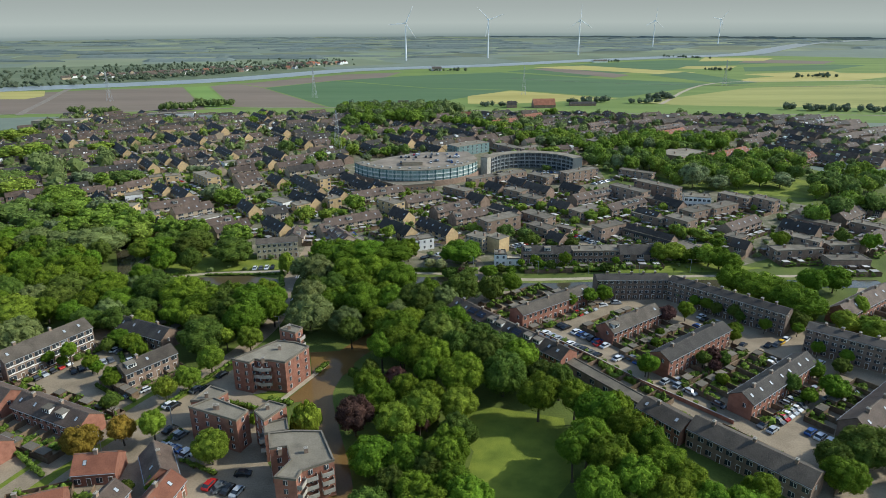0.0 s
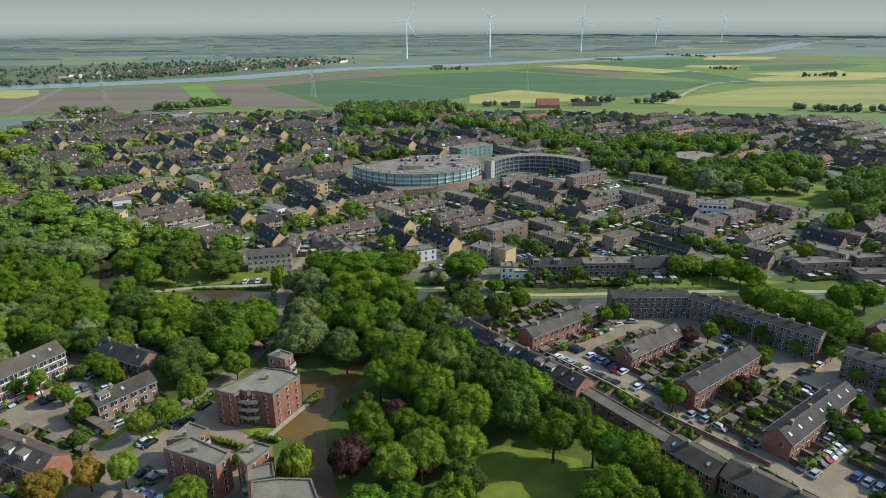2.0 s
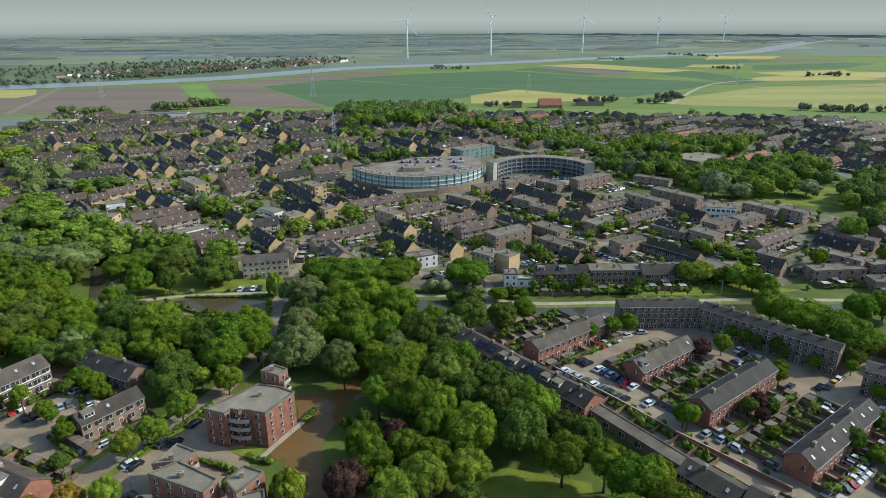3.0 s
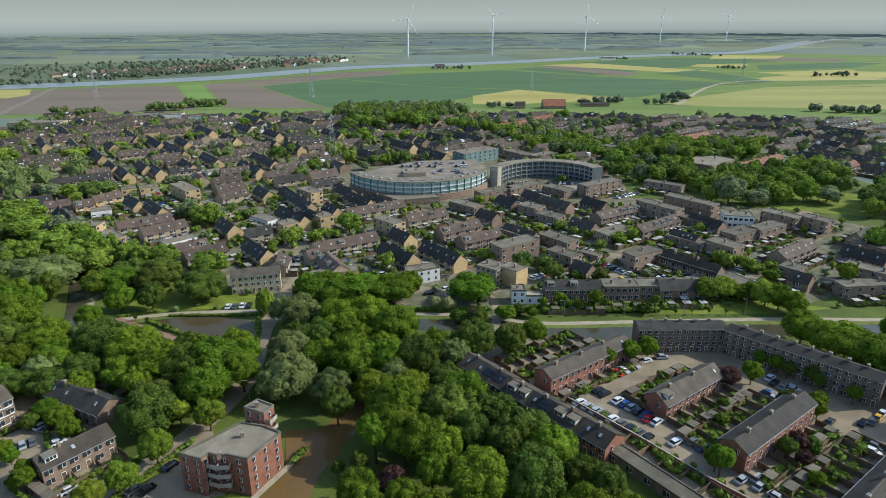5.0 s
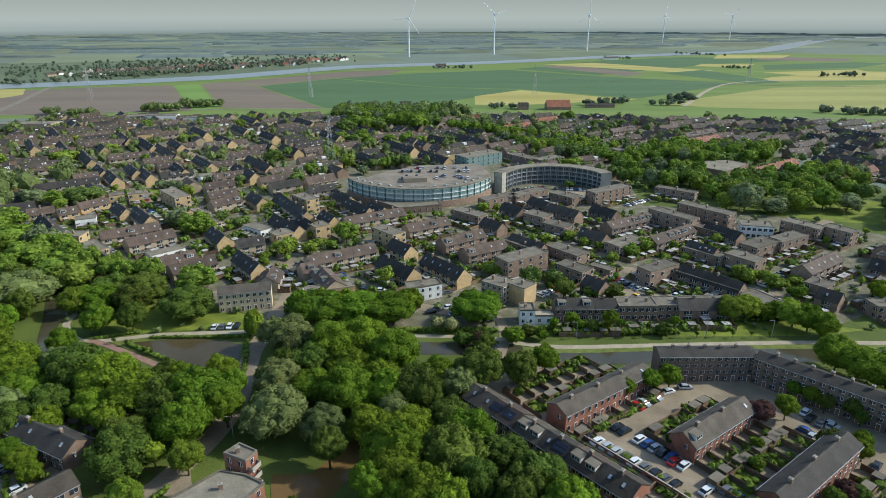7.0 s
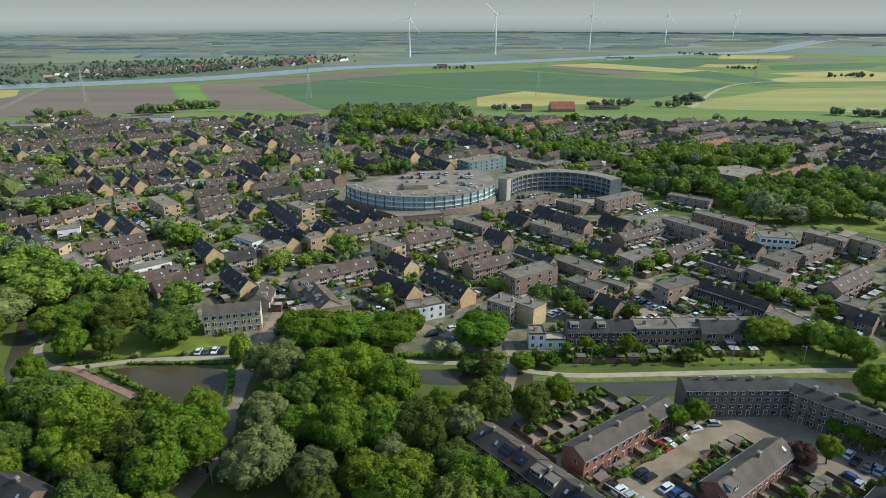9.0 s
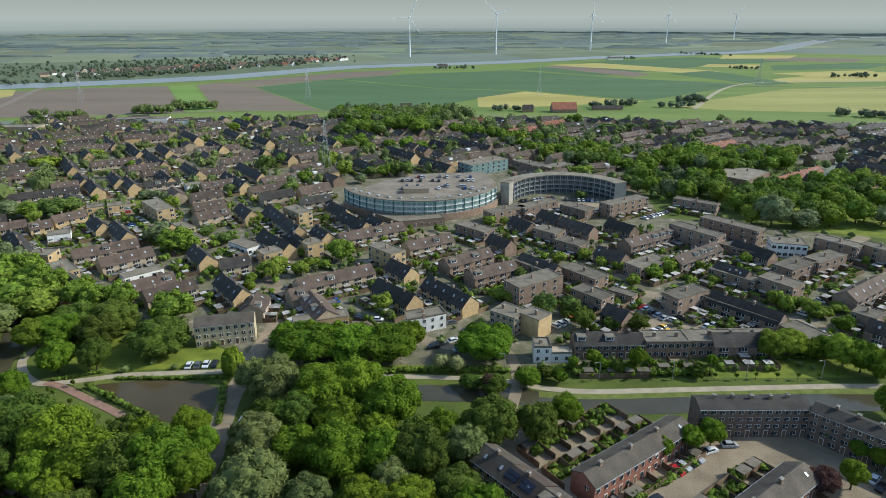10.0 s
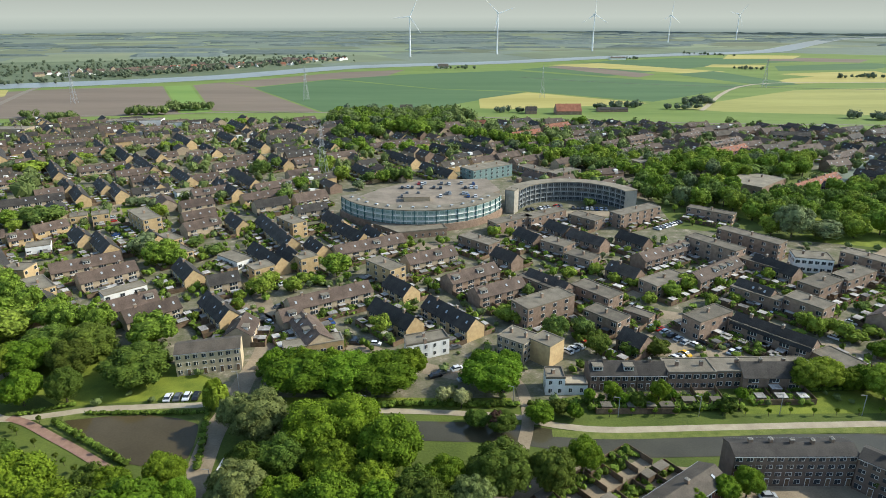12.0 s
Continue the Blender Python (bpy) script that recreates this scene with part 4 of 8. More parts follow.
flat("lawn_apartment", [(-52.5, 163.6), (-45, 158.5), (-42.4, 163.6), (-46.8, 165)], 0.16, LAWN, "small lawn in front of the apartments", "lawn")
flat("lawn_green", [(-185, 462), (-168, 460), (-165, 440), (-175, 444)], 0.15, LAWN, "small round green in the street", "lawn")
flat("lawn_north", [(-120, 460), (-75, 486), (-62, 505), (-85, 492), (-125, 470)], 0.15, LAWN, "grass strip beside the houses", "lawn")
flat("lawn_east", [(185, 398), (250, 372), (275, 415), (200, 462), (165, 470), (160, 440)], 0.08, LAWN, "town park lawn with trees", "lawn")

# ---- farmland ----
FIELD_Z = [0.06]


def field(m, label, *pts):
    FIELD_Z[0] += 0.012
    flat("field", pts, FIELD_Z[0], m, label, "field")


def field_mat(name, c1, c2, turn=25.0):
    """Crops and soil with long furrows."""
    m = mat(name, c1, c2, 0.02, 0.95, 0, 12)
    n, l = m.node_tree.nodes, m.node_tree.links
    co, mp = n.new("ShaderNodeTexCoord"), n.new("ShaderNodeMapping")
    mp.inputs["Rotation"].default_value = (0, 0, radians(turn))
    mp.inputs["Scale"].default_value = (0.14, 1.0, 1.0)
    l.new(co.outputs["Object"], mp.inputs["Vector"])
    for q in n:
        if q.bl_idname == "ShaderNodeTexNoise":
            l.new(mp.outputs[0], q.inputs["Vector"])
    return m


# crop green raised a little to hold some haze in its colour
CROP = field_mat("crop_green_hazed", (0.062, 0.118, 0.046), (0.088, 0.148, 0.060))
CROPLIGHT = field_mat("crop_light", (0.13, 0.215, 0.045), (0.18, 0.27, 0.06))
SOIL = field_mat("bare_soil", (0.15, 0.115, 0.085), (0.20, 0.155, 0.115))
RAPE = field_mat("yellow_crop", (0.31, 0.272, 0.075), (0.42, 0.36, 0.12))
OLIVE = field_mat("ripening_grass", (0.225, 0.225, 0.062), (0.33, 0.315, 0.10), 8)
MEADOW = field_mat("meadow", (0.112, 0.168, 0.036), (0.172, 0.226, 0.054))
flat("ground_meadow", [(-1500, 740), (-700, 730), (-420, 770), (100, 750), (700, 640), (1600, 700), (1600, 1700), (1000, 2060), (405, 1780), (139, 1610), (-58, 1530), (-210, 1450), (-383, 1245), (-537, 1140), (-900, 980), (-1500, 860)], 0.045, MEADOW, "green meadows between the town and the river", "meadow")
# grass colour with the haze of distance painted in
VILLAGE = mat("village_ground_hazed", (0.085, 0.115, 0.060), (0.14, 0.165, 0.09), 0.02, 0.95, 0, 12)
flat("ground_village", [(-980, 1060), (-760, 1130), (-560, 1225), (-420, 1320), (-250, 1530), (-300, 1700), (-480, 1900), (-980, 1700), (-1500, 1500), (-1500, 1000)], 0.05, VILLAGE, "gardens and streets of the village across the river", "ground")
field(SOIL, "ploughed brown field", (-620, 800), (-470, 790), (-290, 823), (-431, 1122), (-560, 1085), (-700, 1000))
field(CROPLIGHT, "bright green crop strip", (-288, 825), (-265, 846), (-393, 1135), (-429, 1124))
field(SOIL, "ploughed brown field", (-262, 848), (-140, 842), (-287, 1098), (-357, 1186), (-390, 1138))
field(RAPE, "yellow flowering crop field", (-598, 951), (-592, 992), (-635, 1068), (-760, 1060), (-760, 960))
ribbon("road_polder", [(-500, 780), (-518, 826), (-552, 926), (-596, 1047), (-618, 1124), (-634, 1160)], 9, 0.33, ASPHALT, "pale road through the polder to the river", "road")
field(CROP, "dark green crop field", (-135, 842), (-20, 858), (120, 1040), (-10, 1080), (-185, 1230), (-284, 1100))
field(SOIL, "ploughed brown field", (-287, 1106), (-188, 1238), (-100, 1290), (-60, 1490), (-200, 1430), (-355, 1190))
field(CROP, "green crop field", (-5, 1085), (124, 1046), (270, 930), (490, 1130), (300, 1260), (140, 1420), (-60, 1330), (-180, 1240))
field(RAPE, "yellow flowering crop field", (46, 870), (90, 862), (262, 915), (124, 1036), (50, 960))
field(OLIVE, "olive yellow field of ripening grass", (275, 870), (330, 835), (560, 800), (900, 900), (745, 1110), (514, 1058))
field(MEADOW, "light green meadow", (-230, 815), (60, 790), (330, 745), (640, 690), (900, 860), (560, 790), (270, 850), (40, 858))
field(MEADOW, "light green meadow", (496, 1140), (745, 1130), (1200, 1300), (1000, 1700), (660, 1560), (310, 1270))
field(RAPE, "yellow flowering crop field", (520, 1150), (760, 1180), (1000, 1330), (820, 1360), (600, 1240))
field(CROP, "green crop field", (300, 1290), (640, 1580), (960, 1720), (660, 1840), (400, 1700), (160, 1440))
field(MEADOW, "meadow along the river dyke", (-520, 1110), (-380, 1215), (-210, 1420), (-60, 1495), (130, 1580), (390, 1740), (380, 1690), (140, 1520), (-60, 1440), (-190, 1380), (-340, 1190))
field(SOIL, "dark ploughed field strip", (791, 1710), (974, 1638), (1068, 1747), (887, 1842))
field(RAPE, "yellow crop strip", (712, 1772), (895, 1782), (985, 1911), (802, 1954))
field(RAPE, "yellow crop strip", (562, 1510), (665, 1474), (725, 1570), (608, 1582))
field(RAPE, "yellow crop strip", (630, 1336), (684, 1253), (837, 1319), (858, 1407))
field(CROP, "green crop strip", (669, 1406), (882, 1445), (1048, 1586), (990, 1620), (725, 1535))
field(SOIL, "ploughed brown field", (222, 1511), (348, 1264), (399, 1327), (286, 1548))
field(RAPE, "yellow crop strip", (237, 1564), (488, 1330), (556, 1387), (368, 1626))
field(CROP, "green crop strip", (432, 1328), (510, 1115), (572, 1145), (538, 1401))
ribbon("road_dyke", [(-620, 770), (-474, 796), (-212, 838), (-48, 818), (76, 792), (248, 759), (480, 740), (800, 700)], 5, 0.3, ASPHALT, "narrow road on the dyke round the town", "road")
ribbon("road_fields", [(300, 850), (494, 1142), (760, 1178), (1200, 1230)], 6, 0.34, PATHM, "pale farm road between fields", "road")
ribbon("water_ditch", [(140, 1270), (300, 1160), (494, 1100), (900, 1020)], 3, 0.32, CANALW, "straight drainage ditch", "water")
RIVER_LINE = [(-1500, 900), (-900, 1020), (-680, 1117), (-537, 1181), (-383, 1282), (-210, 1490), (-58, 1570), (139, 1650), (405, 1823), (682, 1976), (1005, 2144), (1400, 2650), (1900, 3250), (2600, 3700)]
ribbon("water_river", RIVER_LINE, 82, 0.36, RIVERW, "broad blue-grey river across the fields", "water")
rng = random.Random(21)
v, f = [], []
# field colours paled towards the haze of the far plain
PATCHHAZED = mat("far_fields_hazed", (0.112, 0.148, 0.088), (0.205, 0.222, 0.128), 0.0012, 0.95, 0, 6, 0, 0.34)
for i in range(260):
    y = rng.uniform(1750, 5200)
    x = rng.uniform(-0.9, 0.9) * y
    if y < 1250 + 0.62 * (x + 200) + 250:
        continue
    w, d, a = rng.uniform(60, 190), rng.uniform(50, 160), radians(rng.choice((20, 25, 110, 30)))
    k = len(v)
    for sx, sy in ((-1, -1), (1, -1), (1, 1), (-1, 1)):
        v.append((x + sx * w * math.cos(a) - sy * d * math.sin(a), y + sx * w * math.sin(a) + sy * d * math.cos(a), 0.07 + i * 0.001))
    f.append((k, k + 1, k + 2, k + 3))
tagged(new("fields_far", mesh_of("fields_far", v, f, [PATCHHAZED])), "patchwork of distant green and brown fields", "fields", "", "stuff")

# ---- apartments by the canal ----
APL = "red brick apartment block with a flat gravel roof by the canal"
poly_block([(-58.3, 166.6), (-52.4, 164.4), (-51.4, 166.4), (-49.2, 165.6), (-46.8, 165.8), (-42.1, 164.3), (-36.9, 174.1), (-41.5, 176.8), (-47.6, 178.2), (-54.0, 170.9)], 10.0, RED, GRAVEL, 4, APL, balconies=(2, 3), seed=2)
poly_block([(-47.2, 180.5), (-41.6, 177.8), (-40, 181.3), (-44.7, 184.0)], 12.8, RED, GRAVEL, 5, "small red brick stair tower with balconies by the canal", name="stair_tower", chim=1, balconies=(1,))
poly_block([(-62.4, 142.6), (-48.2, 136.4), (-46.4, 140.8), (-57.4, 147.0)], 9.5, RED, GRAVEL, 4, APL, seed=3)
poly_block([(-64, 147.7), (-57.5, 148.8), (-55.3, 152.2), (-61.1, 155.2)], 8, RED, GRAVEL, 3, APL, chim=1, balconies=(1,))
poly_block([(-44.8, 140.3), (-41.1, 136.0), (-37.0, 143.0), (-42.0, 145.2)], 9.5, RED, GRAVEL, 4, APL, chim=1)
poly_block([(-41.6, 137.0), (-40.3, 132.7), (-34.6, 134.4), (-36.2, 139.4)], 8, RED, GRAVEL, 3, APL, chim=0, balconies=(0,))
poly_block([(-38.7, 130.9), (-36.9, 124.8), (-33.1, 125.8), (-31.1, 120.7), (-33.6, 115), (-28.5, 114.1), (-27.8, 117.2), (-21.1, 120.6), (-25.8, 131.6), (-33, 131.9)], 9.5, RED, GRAVEL, 4, APL, balconies=(5, 6), seed=4)

# ---- west houses ----
WESTL = "brick terrace with white window bands and a grey roof"
terrace(-125, 184.5, 59, 28, 8.5, 7.6, 10.0, BROWNB, TILEGREY, 5.6, 3, WESTL, win=(2.2, 1.5), bands=True)
terrace(-88.5, 176, 52, 17, 7, 5.2, 7.2, BROWNB, TILEGREY, 5.4, 2, "brown brick terrace with white windows and a grey tiled roof", dormers=0.8, win=(2.0, 1.3))
terrace(-98.5, 199, -27, 24, 8, 4.6, 7.2, BROWNB, TILEDARK, 5.6, 2, "low brick terrace with a dark tiled roof between trees")
terrace(-102, 150, -25, 27, 8, 4.4, 7, RED, TILE, 5.6, 2, "red brick terrace with a brown tiled roof", dormers=0.3)
terrace(-128, 161, -25, 22, 8, 4.4, 7, RED, TILE, 5.6, 2, "brick terrace with a dark tiled roof")
terrace(-138, 169, 60, 14, 8, 5, 7.4, BEIGE, TILEGREY, 5.6, 2, WESTL)
terrace(-118, 138, -25, 24, 8, 4.4, 7, RED, TILE, 5.6, 2, "red brick terrace with a brown tiled roof", dormers=0.3)
terrace(-80, 128.5, 6, 10, 7.5, 3.6, 6.6, RED, TILERED, 5, 1, "house with a red tiled roof and red brick walls")
terrace(-65, 127.5, -60, 12, 7, 3.8, 6.8, RED, TILE, 5, 1, "house with a red-brown tiled roof and brick gable")
terrace(-88, 114, 20, 14, 7.5, 3.6, 6.6, RED, TILERED, 5, 1, "house with a red tiled roof and red brick walls")
terrace(-60.5, 116, 80, 12, 6.5, 4.2, 6.8, RED, TILERED, 5, 2, "house with a red tiled roof and roof windows", skylights=1)
terrace(-72, 113, 80, 12, 6.5, 4.2, 6.8, RED, TILE, 5, 2, "house with a brown tiled roof and roof windows", skylights=1)

# ---- east courtyard ----
REDL = "red brick terrace with white windows and a grey tiled roof"
terrace(46.0, 217.5, G1, 36, 7, 5.8, 7.4, RED, TILEGREY, 5.5, 2, REDL, win=(1.2, 1.3), skylights=0.2)
terrace(71.5, 203.0, G1, 27, 7.5, 4.6, 7.0, RED, TILEGREY, 5.4, 2, REDL, dormers=0.3)
terrace(85.8, 183.0, G1 + 1, 35, 7, 6.4, 8.2, RED, TILEDARK, 5.8, 3, REDL, skylights=0.0, win=(1.1, 1.1))
terrace(102.5, 162.0, G1 + 1, 38, 7, 5.2, 7.4, RED, TILEDARK, 5.8, 2, "red brick terrace with roof windows in a dark roof", skylights=1, win=(1.1, 1.2))
terrace(124.5, 147.5, 36, 33, 8, 4.8, 7.6, BROWNB, TILE, 5.6, 2, "brick terrace with a brown tiled roof")
terrace(164, 217, 33.5, 38, 8, 4.8, 7.6, RED, TILE, 5.6, 2, "brick terrace with a brown tiled roof")
DARKL = "dark brick terrace with rows of white windows and dark grey roof"
terrace(80.1, 232.6, 0, 28.6, 6.2, 8.6, 9.7, DARKB, TILEDARK, 4.77, 4, DARKL, skylights=0, every=1, win=(1.5, 1.0))
terrace(111, 215, -46.5, 43.7, 6.2, 8.6, 9.7, DARKB, TILEDARK, 4.85, 4, DARKL, skylights=0, every=1, win=(1.5, 1.0))
terrace(139.9, 178, -40.2, 34, 6.2, 8.6, 9.7, DARKB, TILEDARK, 4.85, 4, DARKL, skylights=0, every=1, win=(1.5, 1.0))
# long terrace between park and courtyard
LONGL = "long brick terrace with a grey tiled roof and solar panels"
for u, ln, eave, ridge, wall, roof, sol, dorm in ((5.0, 9.9, 4.8, 7.2, BROWNB, TILEGREY, 0.0, 0.0), (14.6, 9.1, 4.8, 7.0, BROWNB, TILE, 0.8, 0.0), (23.3, 8.1, 4.5, 6.7, BROWNB, TILEGREY, 0.0, 1.0), (31.8, 8.7, 4.5, 6.7, BROWNB, TILEDARK, 0.9, 0.0), (40.4, 8.3, 4.8, 7.0, RED, TILE, 0.0, 1.0), (49.3, 9.3, 4.8, 7.2, RED, TILEGREY, 0.0, 0.0)):
    terrace(9.8 + u * 0.643, 218.0 - u * 0.766, -50, ln, 8, eave, ridge, wall, roof, 4.6, 2, LONGL, solar=sol, dormers=dorm, skylights=0.4)
flat_block(54.5, 163.5, -55, 34, 4.6, 2.8, BROWNB, BITUMEN, 1, 5.4, "row of low brick garages with a flat roof", detail=1, name="garage_row", boxes_on_roof=0)
terrace(64.5, 145, -54, 14, 7.5, 4.8, 6.6, RED, TILEGREY, 5.4, 2, "brick terrace with a grey tiled roof")
terrace(80, 128.5, -49, 30, 8, 5.6, 7.6, BROWNB, TILEGREY, 5.4, 2, "dark brick terrace facing the park trees")

# ---- town, middle ----
YL = "yellow brick terrace with a brown tiled roof and roof windows"
DL = "yellow brick house row with a dark steep roof"
ROWS_MID = []


def brown_row(x, y, ang, length, dorm=0.15, eave=4.2, ridge=7.2, w=BEIGE, **kw):
    ROWS_MID.append((x, y, ang, length))
    terrace(x, y, ang, length, 9, eave, ridge, w, TILE, 5.4, 2, YL, dormers=dorm, skylights=0.9, detail=1, **kw)


def yellow_row(x, y, ang, length):
    ROWS_MID.append((x, y, ang, length))
    terrace(x, y, ang, length, 8, 4.2, 7.0, YELLOW, TILE, 5.4, 2, YL, dormers=0.2, skylights=0.6, detail=1)


def grey_row(x, y, ang, length):
    ROWS_MID.append((x, y, ang, length))
    terrace(x, y, ang, length, 9, 4.2, 7.0, BEIGE, TILEDARK, 5.4, 2, "beige brick terrace with a long dark grey roof", dormers=0.1, skylights=0.6, detail=1)


def dark_row(x, y, ang, length, w=YELLOW):
    ROWS_MID.append((x, y, ang, length))
    terrace(x, y, ang, length, 8, 4.4, 8.0, w, TILEDARK, 5.4, 2, DL, skylights=0.5, detail=1)


def slate_row(x, y, ang, length):
    ROWS_MID.append((x, y, ang, length))
    terrace(x, y, ang, length, 7.5, 4.6, 7.6, BROWNB, TILEDARK, 5.4, 2, "brown brick terrace with a dark slate roof", skylights=0.3, detail=1)


def brick_row(x, y, ang, length):
    ROWS_MID.append((x, y, ang, length))
    terrace(x, y, ang, length, 8.5, 4.6, 7.4, BROWNB, TILE, 5.4, 2, "brown brick terrace with a brown tiled roof", dormers=0.2, skylights=0.7, detail=1)


def red_row(x, y, ang, length):
    ROWS_MID.append((x, y, ang, length))
    terrace(x, y, ang, length, 8.5, 4.6, 7.6, BROWNB, TILERED, 5.4, 2, "brick terrace with a red tiled roof", skylights=0.6, detail=1)


def flat_row(x, y, ang, length, height, depth, w):
    """A flat-roofed row; roofs of the older brick rows are felted, the others gravelled."""
    ROWS_MID.append((x, y, ang, length))
    kind = {YELLOW: "yellow brick", WHITE: "white rendered", RED: "red brick", BROWNB: "brown brick"}[w]
    flat_block(x, y, ang, length, depth, height, w, BITUMEN if w is BROWNB else GRAVEL, max(1, round(height / 2.8)), 5.4, kind + " row with a flat grey roof", detail=1, boxes_on_roof=0 if height < 4.5 else 1)


brown_row(-151.2, 360.8, 36, 27)
brown_row(-137, 349.9, 43, 22)
brown_row(-116.8, 319.9, 39, 24)
brown_row(-104.3, 314.9, 42, 19)
brown_row(-128.2, 429.8, 37, 17)
brown_row(-121.4, 413.6, 46, 18)
yellow_row(-194.8, 409.8, 51, 16)
yellow_row(-215, 395, 34, 13)
yellow_row(-200.8, 395.3, 41, 10)
dark_row(-192.5, 365.2, -49, 40)
flat_row(-174.8, 353.3, -1, 10, 6, 9, YELLOW)
flat_row(-156.7, 336.3, -44, 16, 6, 8, YELLOW)
dark_row(-144.9, 321, -47, 17)
dark_row(-171.7, 395.8, -49, 19)
dark_row(-155.1, 384.5, -50, 25)
flat_row(-188.8, 426, 28, 8, 6, 8, YELLOW)
flat_row(-179.3, 429.3, 28, 8, 6, 8, YELLOW)
flat_row(-152.4, 421, -48, 24, 8, 9, YELLOW)
dark_row(-135.1, 391.5, -51, 13)
flat_row(-128.9, 391.8, -42, 13, 5.5, 8, YELLOW)
flat_row(-117.6, 374.9, -45, 13, 5.5, 8, YELLOW)
dark_row(-104.7, 351.3, -53, 18)
flat_row(-186.6, 386.5, 27, 10, 4, 8, WHITE)
flat_row(-125, 337.8, 43, 16, 3, 6, WHITE)
grey_row(-234.3, 455.8, 36, 37)
dark_row(-212.3, 470.5, -54, 28)
brown_row(-232.6, 475.1, 36, 15)
dark_row(-207.7, 489.9, -54, 26)
dark_row(-193.2, 477.5, -54, 25)
grey_row(-175.4, 481.2, 36, 21)
brown_row(-268.1, 471.6, -54, 29)
flat_row(-155.3, 481.9, 36, 11, 4, 9, WHITE)
brown_row(-326.4, 618.4, 36, 27)
brown_row(-306.2, 634.1, 36, 24)
brown_row(-273.3, 596.5, 36, 42)
brown_row(-233.4, 539.9, 36, 30)
dark_row(-331.7, 582.1, -54, 45)
dark_row(-299.5, 570.7, -54, 45)
dark_row(-260.6, 531.2, -54, 45)
dark_row(-239.1, 584, -54, 46)
dark_row(-209.5, 551.6, -54, 57)
dark_row(-214.6, 583.4, -54, 32)
brown_row(-262, 701, 36, 25)
dark_row(-216, 642.7, -54, 42)
brown_row(-244.9, 637.4, 36, 20)
brown_row(-205, 581.4, 36, 13)
brown_row(-182.5, 586.9, 36, 20)
dark_row(-180.1, 600.8, -54, 34)
dark_row(-167.9, 513.6, -54, 35)
dark_row(-130.3, 485.3, -54, 37)
brown_row(-103.9, 491.2, 36, 24)
dark_row(-127.4, 509.9, -54, 42)
dark_row(-103.8, 416.6, -54, 18)
dark_row(-80.5, 402.1, -58, 45)
flat_row(-75.1, 411.4, -48, 16, 8, 8, YELLOW)
grey_row(-71.4, 441.9, 28, 17)
dark_row(-54.7, 419.4, -56, 18)
dark_row(-44.2, 399.5, -54, 26)
dark_row(-32.7, 396.3, -59, 16)
brown_row(-33.9, 383.5, 31, 34)
dark_row(-56.7, 379.4, -58, 15)
dark_row(-66.6, 370.1, -56, 16)
dark_row(-76.2, 368.3, -50, 27)
flat_row(-58.9, 363.5, 39, 8, 7, 8, YELLOW)
flat_row(-91.6, 371.4, -39, 15, 3.5, 8, WHITE)
flat_row(-75.7, 354.6, 40, 9, 6, 8, YELLOW)
grey_row(-87.8, 343.7, 29, 12)
brown_row(-42.8, 327.3, 32, 32)
brown_row(-54, 311.5, 32, 8)
dark_row(-16.5, 334.1, -50, 14)
flat_row(-23.7, 351.6, -47, 16, 8, 8, YELLOW)
brown_row(-6, 368.9, 31, 24)
dark_row(-17.1, 310.3, -48, 22)
dark_row(2.7, 310.5, -51, 25)
dark_row(-80.4, 316.2, -51, 21)
brown_row(-68.1, 301.9, -88, 12)
brown_row(-44.4, 299.8, -61, 19)
flat_row(-42.5, 292.9, 20, 19, 4, 6, YELLOW)
flat_row(34.8, 419.9, 33, 24, 5.5, 7.5, BROWNB)
flat_row(53.4, 429.9, 37, 26, 5.5, 7.5, BROWNB)
slate_row(57, 405.7, -59, 15)
slate_row(67.6, 390.4, -50, 20)
flat_row(74.4, 423.9, -48, 17, 5.5, 9, BROWNB)
flat_row(101.3, 429.3, 32, 30, 7.5, 8, BROWNB)
slate_row(40.6, 393.9, -57, 15)
flat_row(52.4, 383, -46, 13, 6, 9, BROWNB)
flat_row(16.7, 387.5, -45, 19, 6, 8, BROWNB)
slate_row(27.5, 367.4, -50, 13)
brick_row(11, 347.5, 35, 24)
brick_row(20.7, 333.4, 31, 22)
slate_row(41.2, 339.1, -50, 20)
flat_row(39.2, 337.4, -50, 24, 5.2, 5, BROWNB)
flat_row(60.3, 367.5, -44, 13, 5.5, 9, BROWNB)
flat_row(35.5, 316.1, 33, 22, 8.5, 9, BROWNB)
flat_row(58.1, 330.9, -51, 18, 5.5, 9, BROWNB)
flat_row(56.8, 310.1, -49, 14, 5.5, 8, BROWNB)
slate_row(74.3, 350.3, -49, 14)
slate_row(89.1, 389.2, -54, 16)
brick_row(96.9, 372.8, 32, 31)
flat_row(87.2, 341.4, 33, 19, 5.5, 9, BROWNB)
flat_row(70.2, 316.1, -43, 10, 2.8, 5, BROWNB)
slate_row(61.6, 292.2, -51, 9)
flat_row(120.6, 375, -55, 25, 8.5, 8, BROWNB)
flat_row(141.3, 384.7, -52, 29, 8.5, 8, BROWNB)
flat_row(143.5, 434.5, -40, 24, 5.4, 7, BROWNB)
brick_row(111.1, 351.5, 37, 32)
slate_row(138.3, 354.7, -59, 19)
flat_row(134.8, 358.5, -50, 27, 5.2, 6, BROWNB)
slate_row(118.6, 330.7, -54, 14)
flat_row(118.4, 328.3, -49, 19, 5.2, 6, BROWNB)
flat_row(131.4, 317.2, -55, 14, 7, 9, BROWNB)
flat_row(147.7, 337.5, 32, 19, 6, 9, BROWNB)
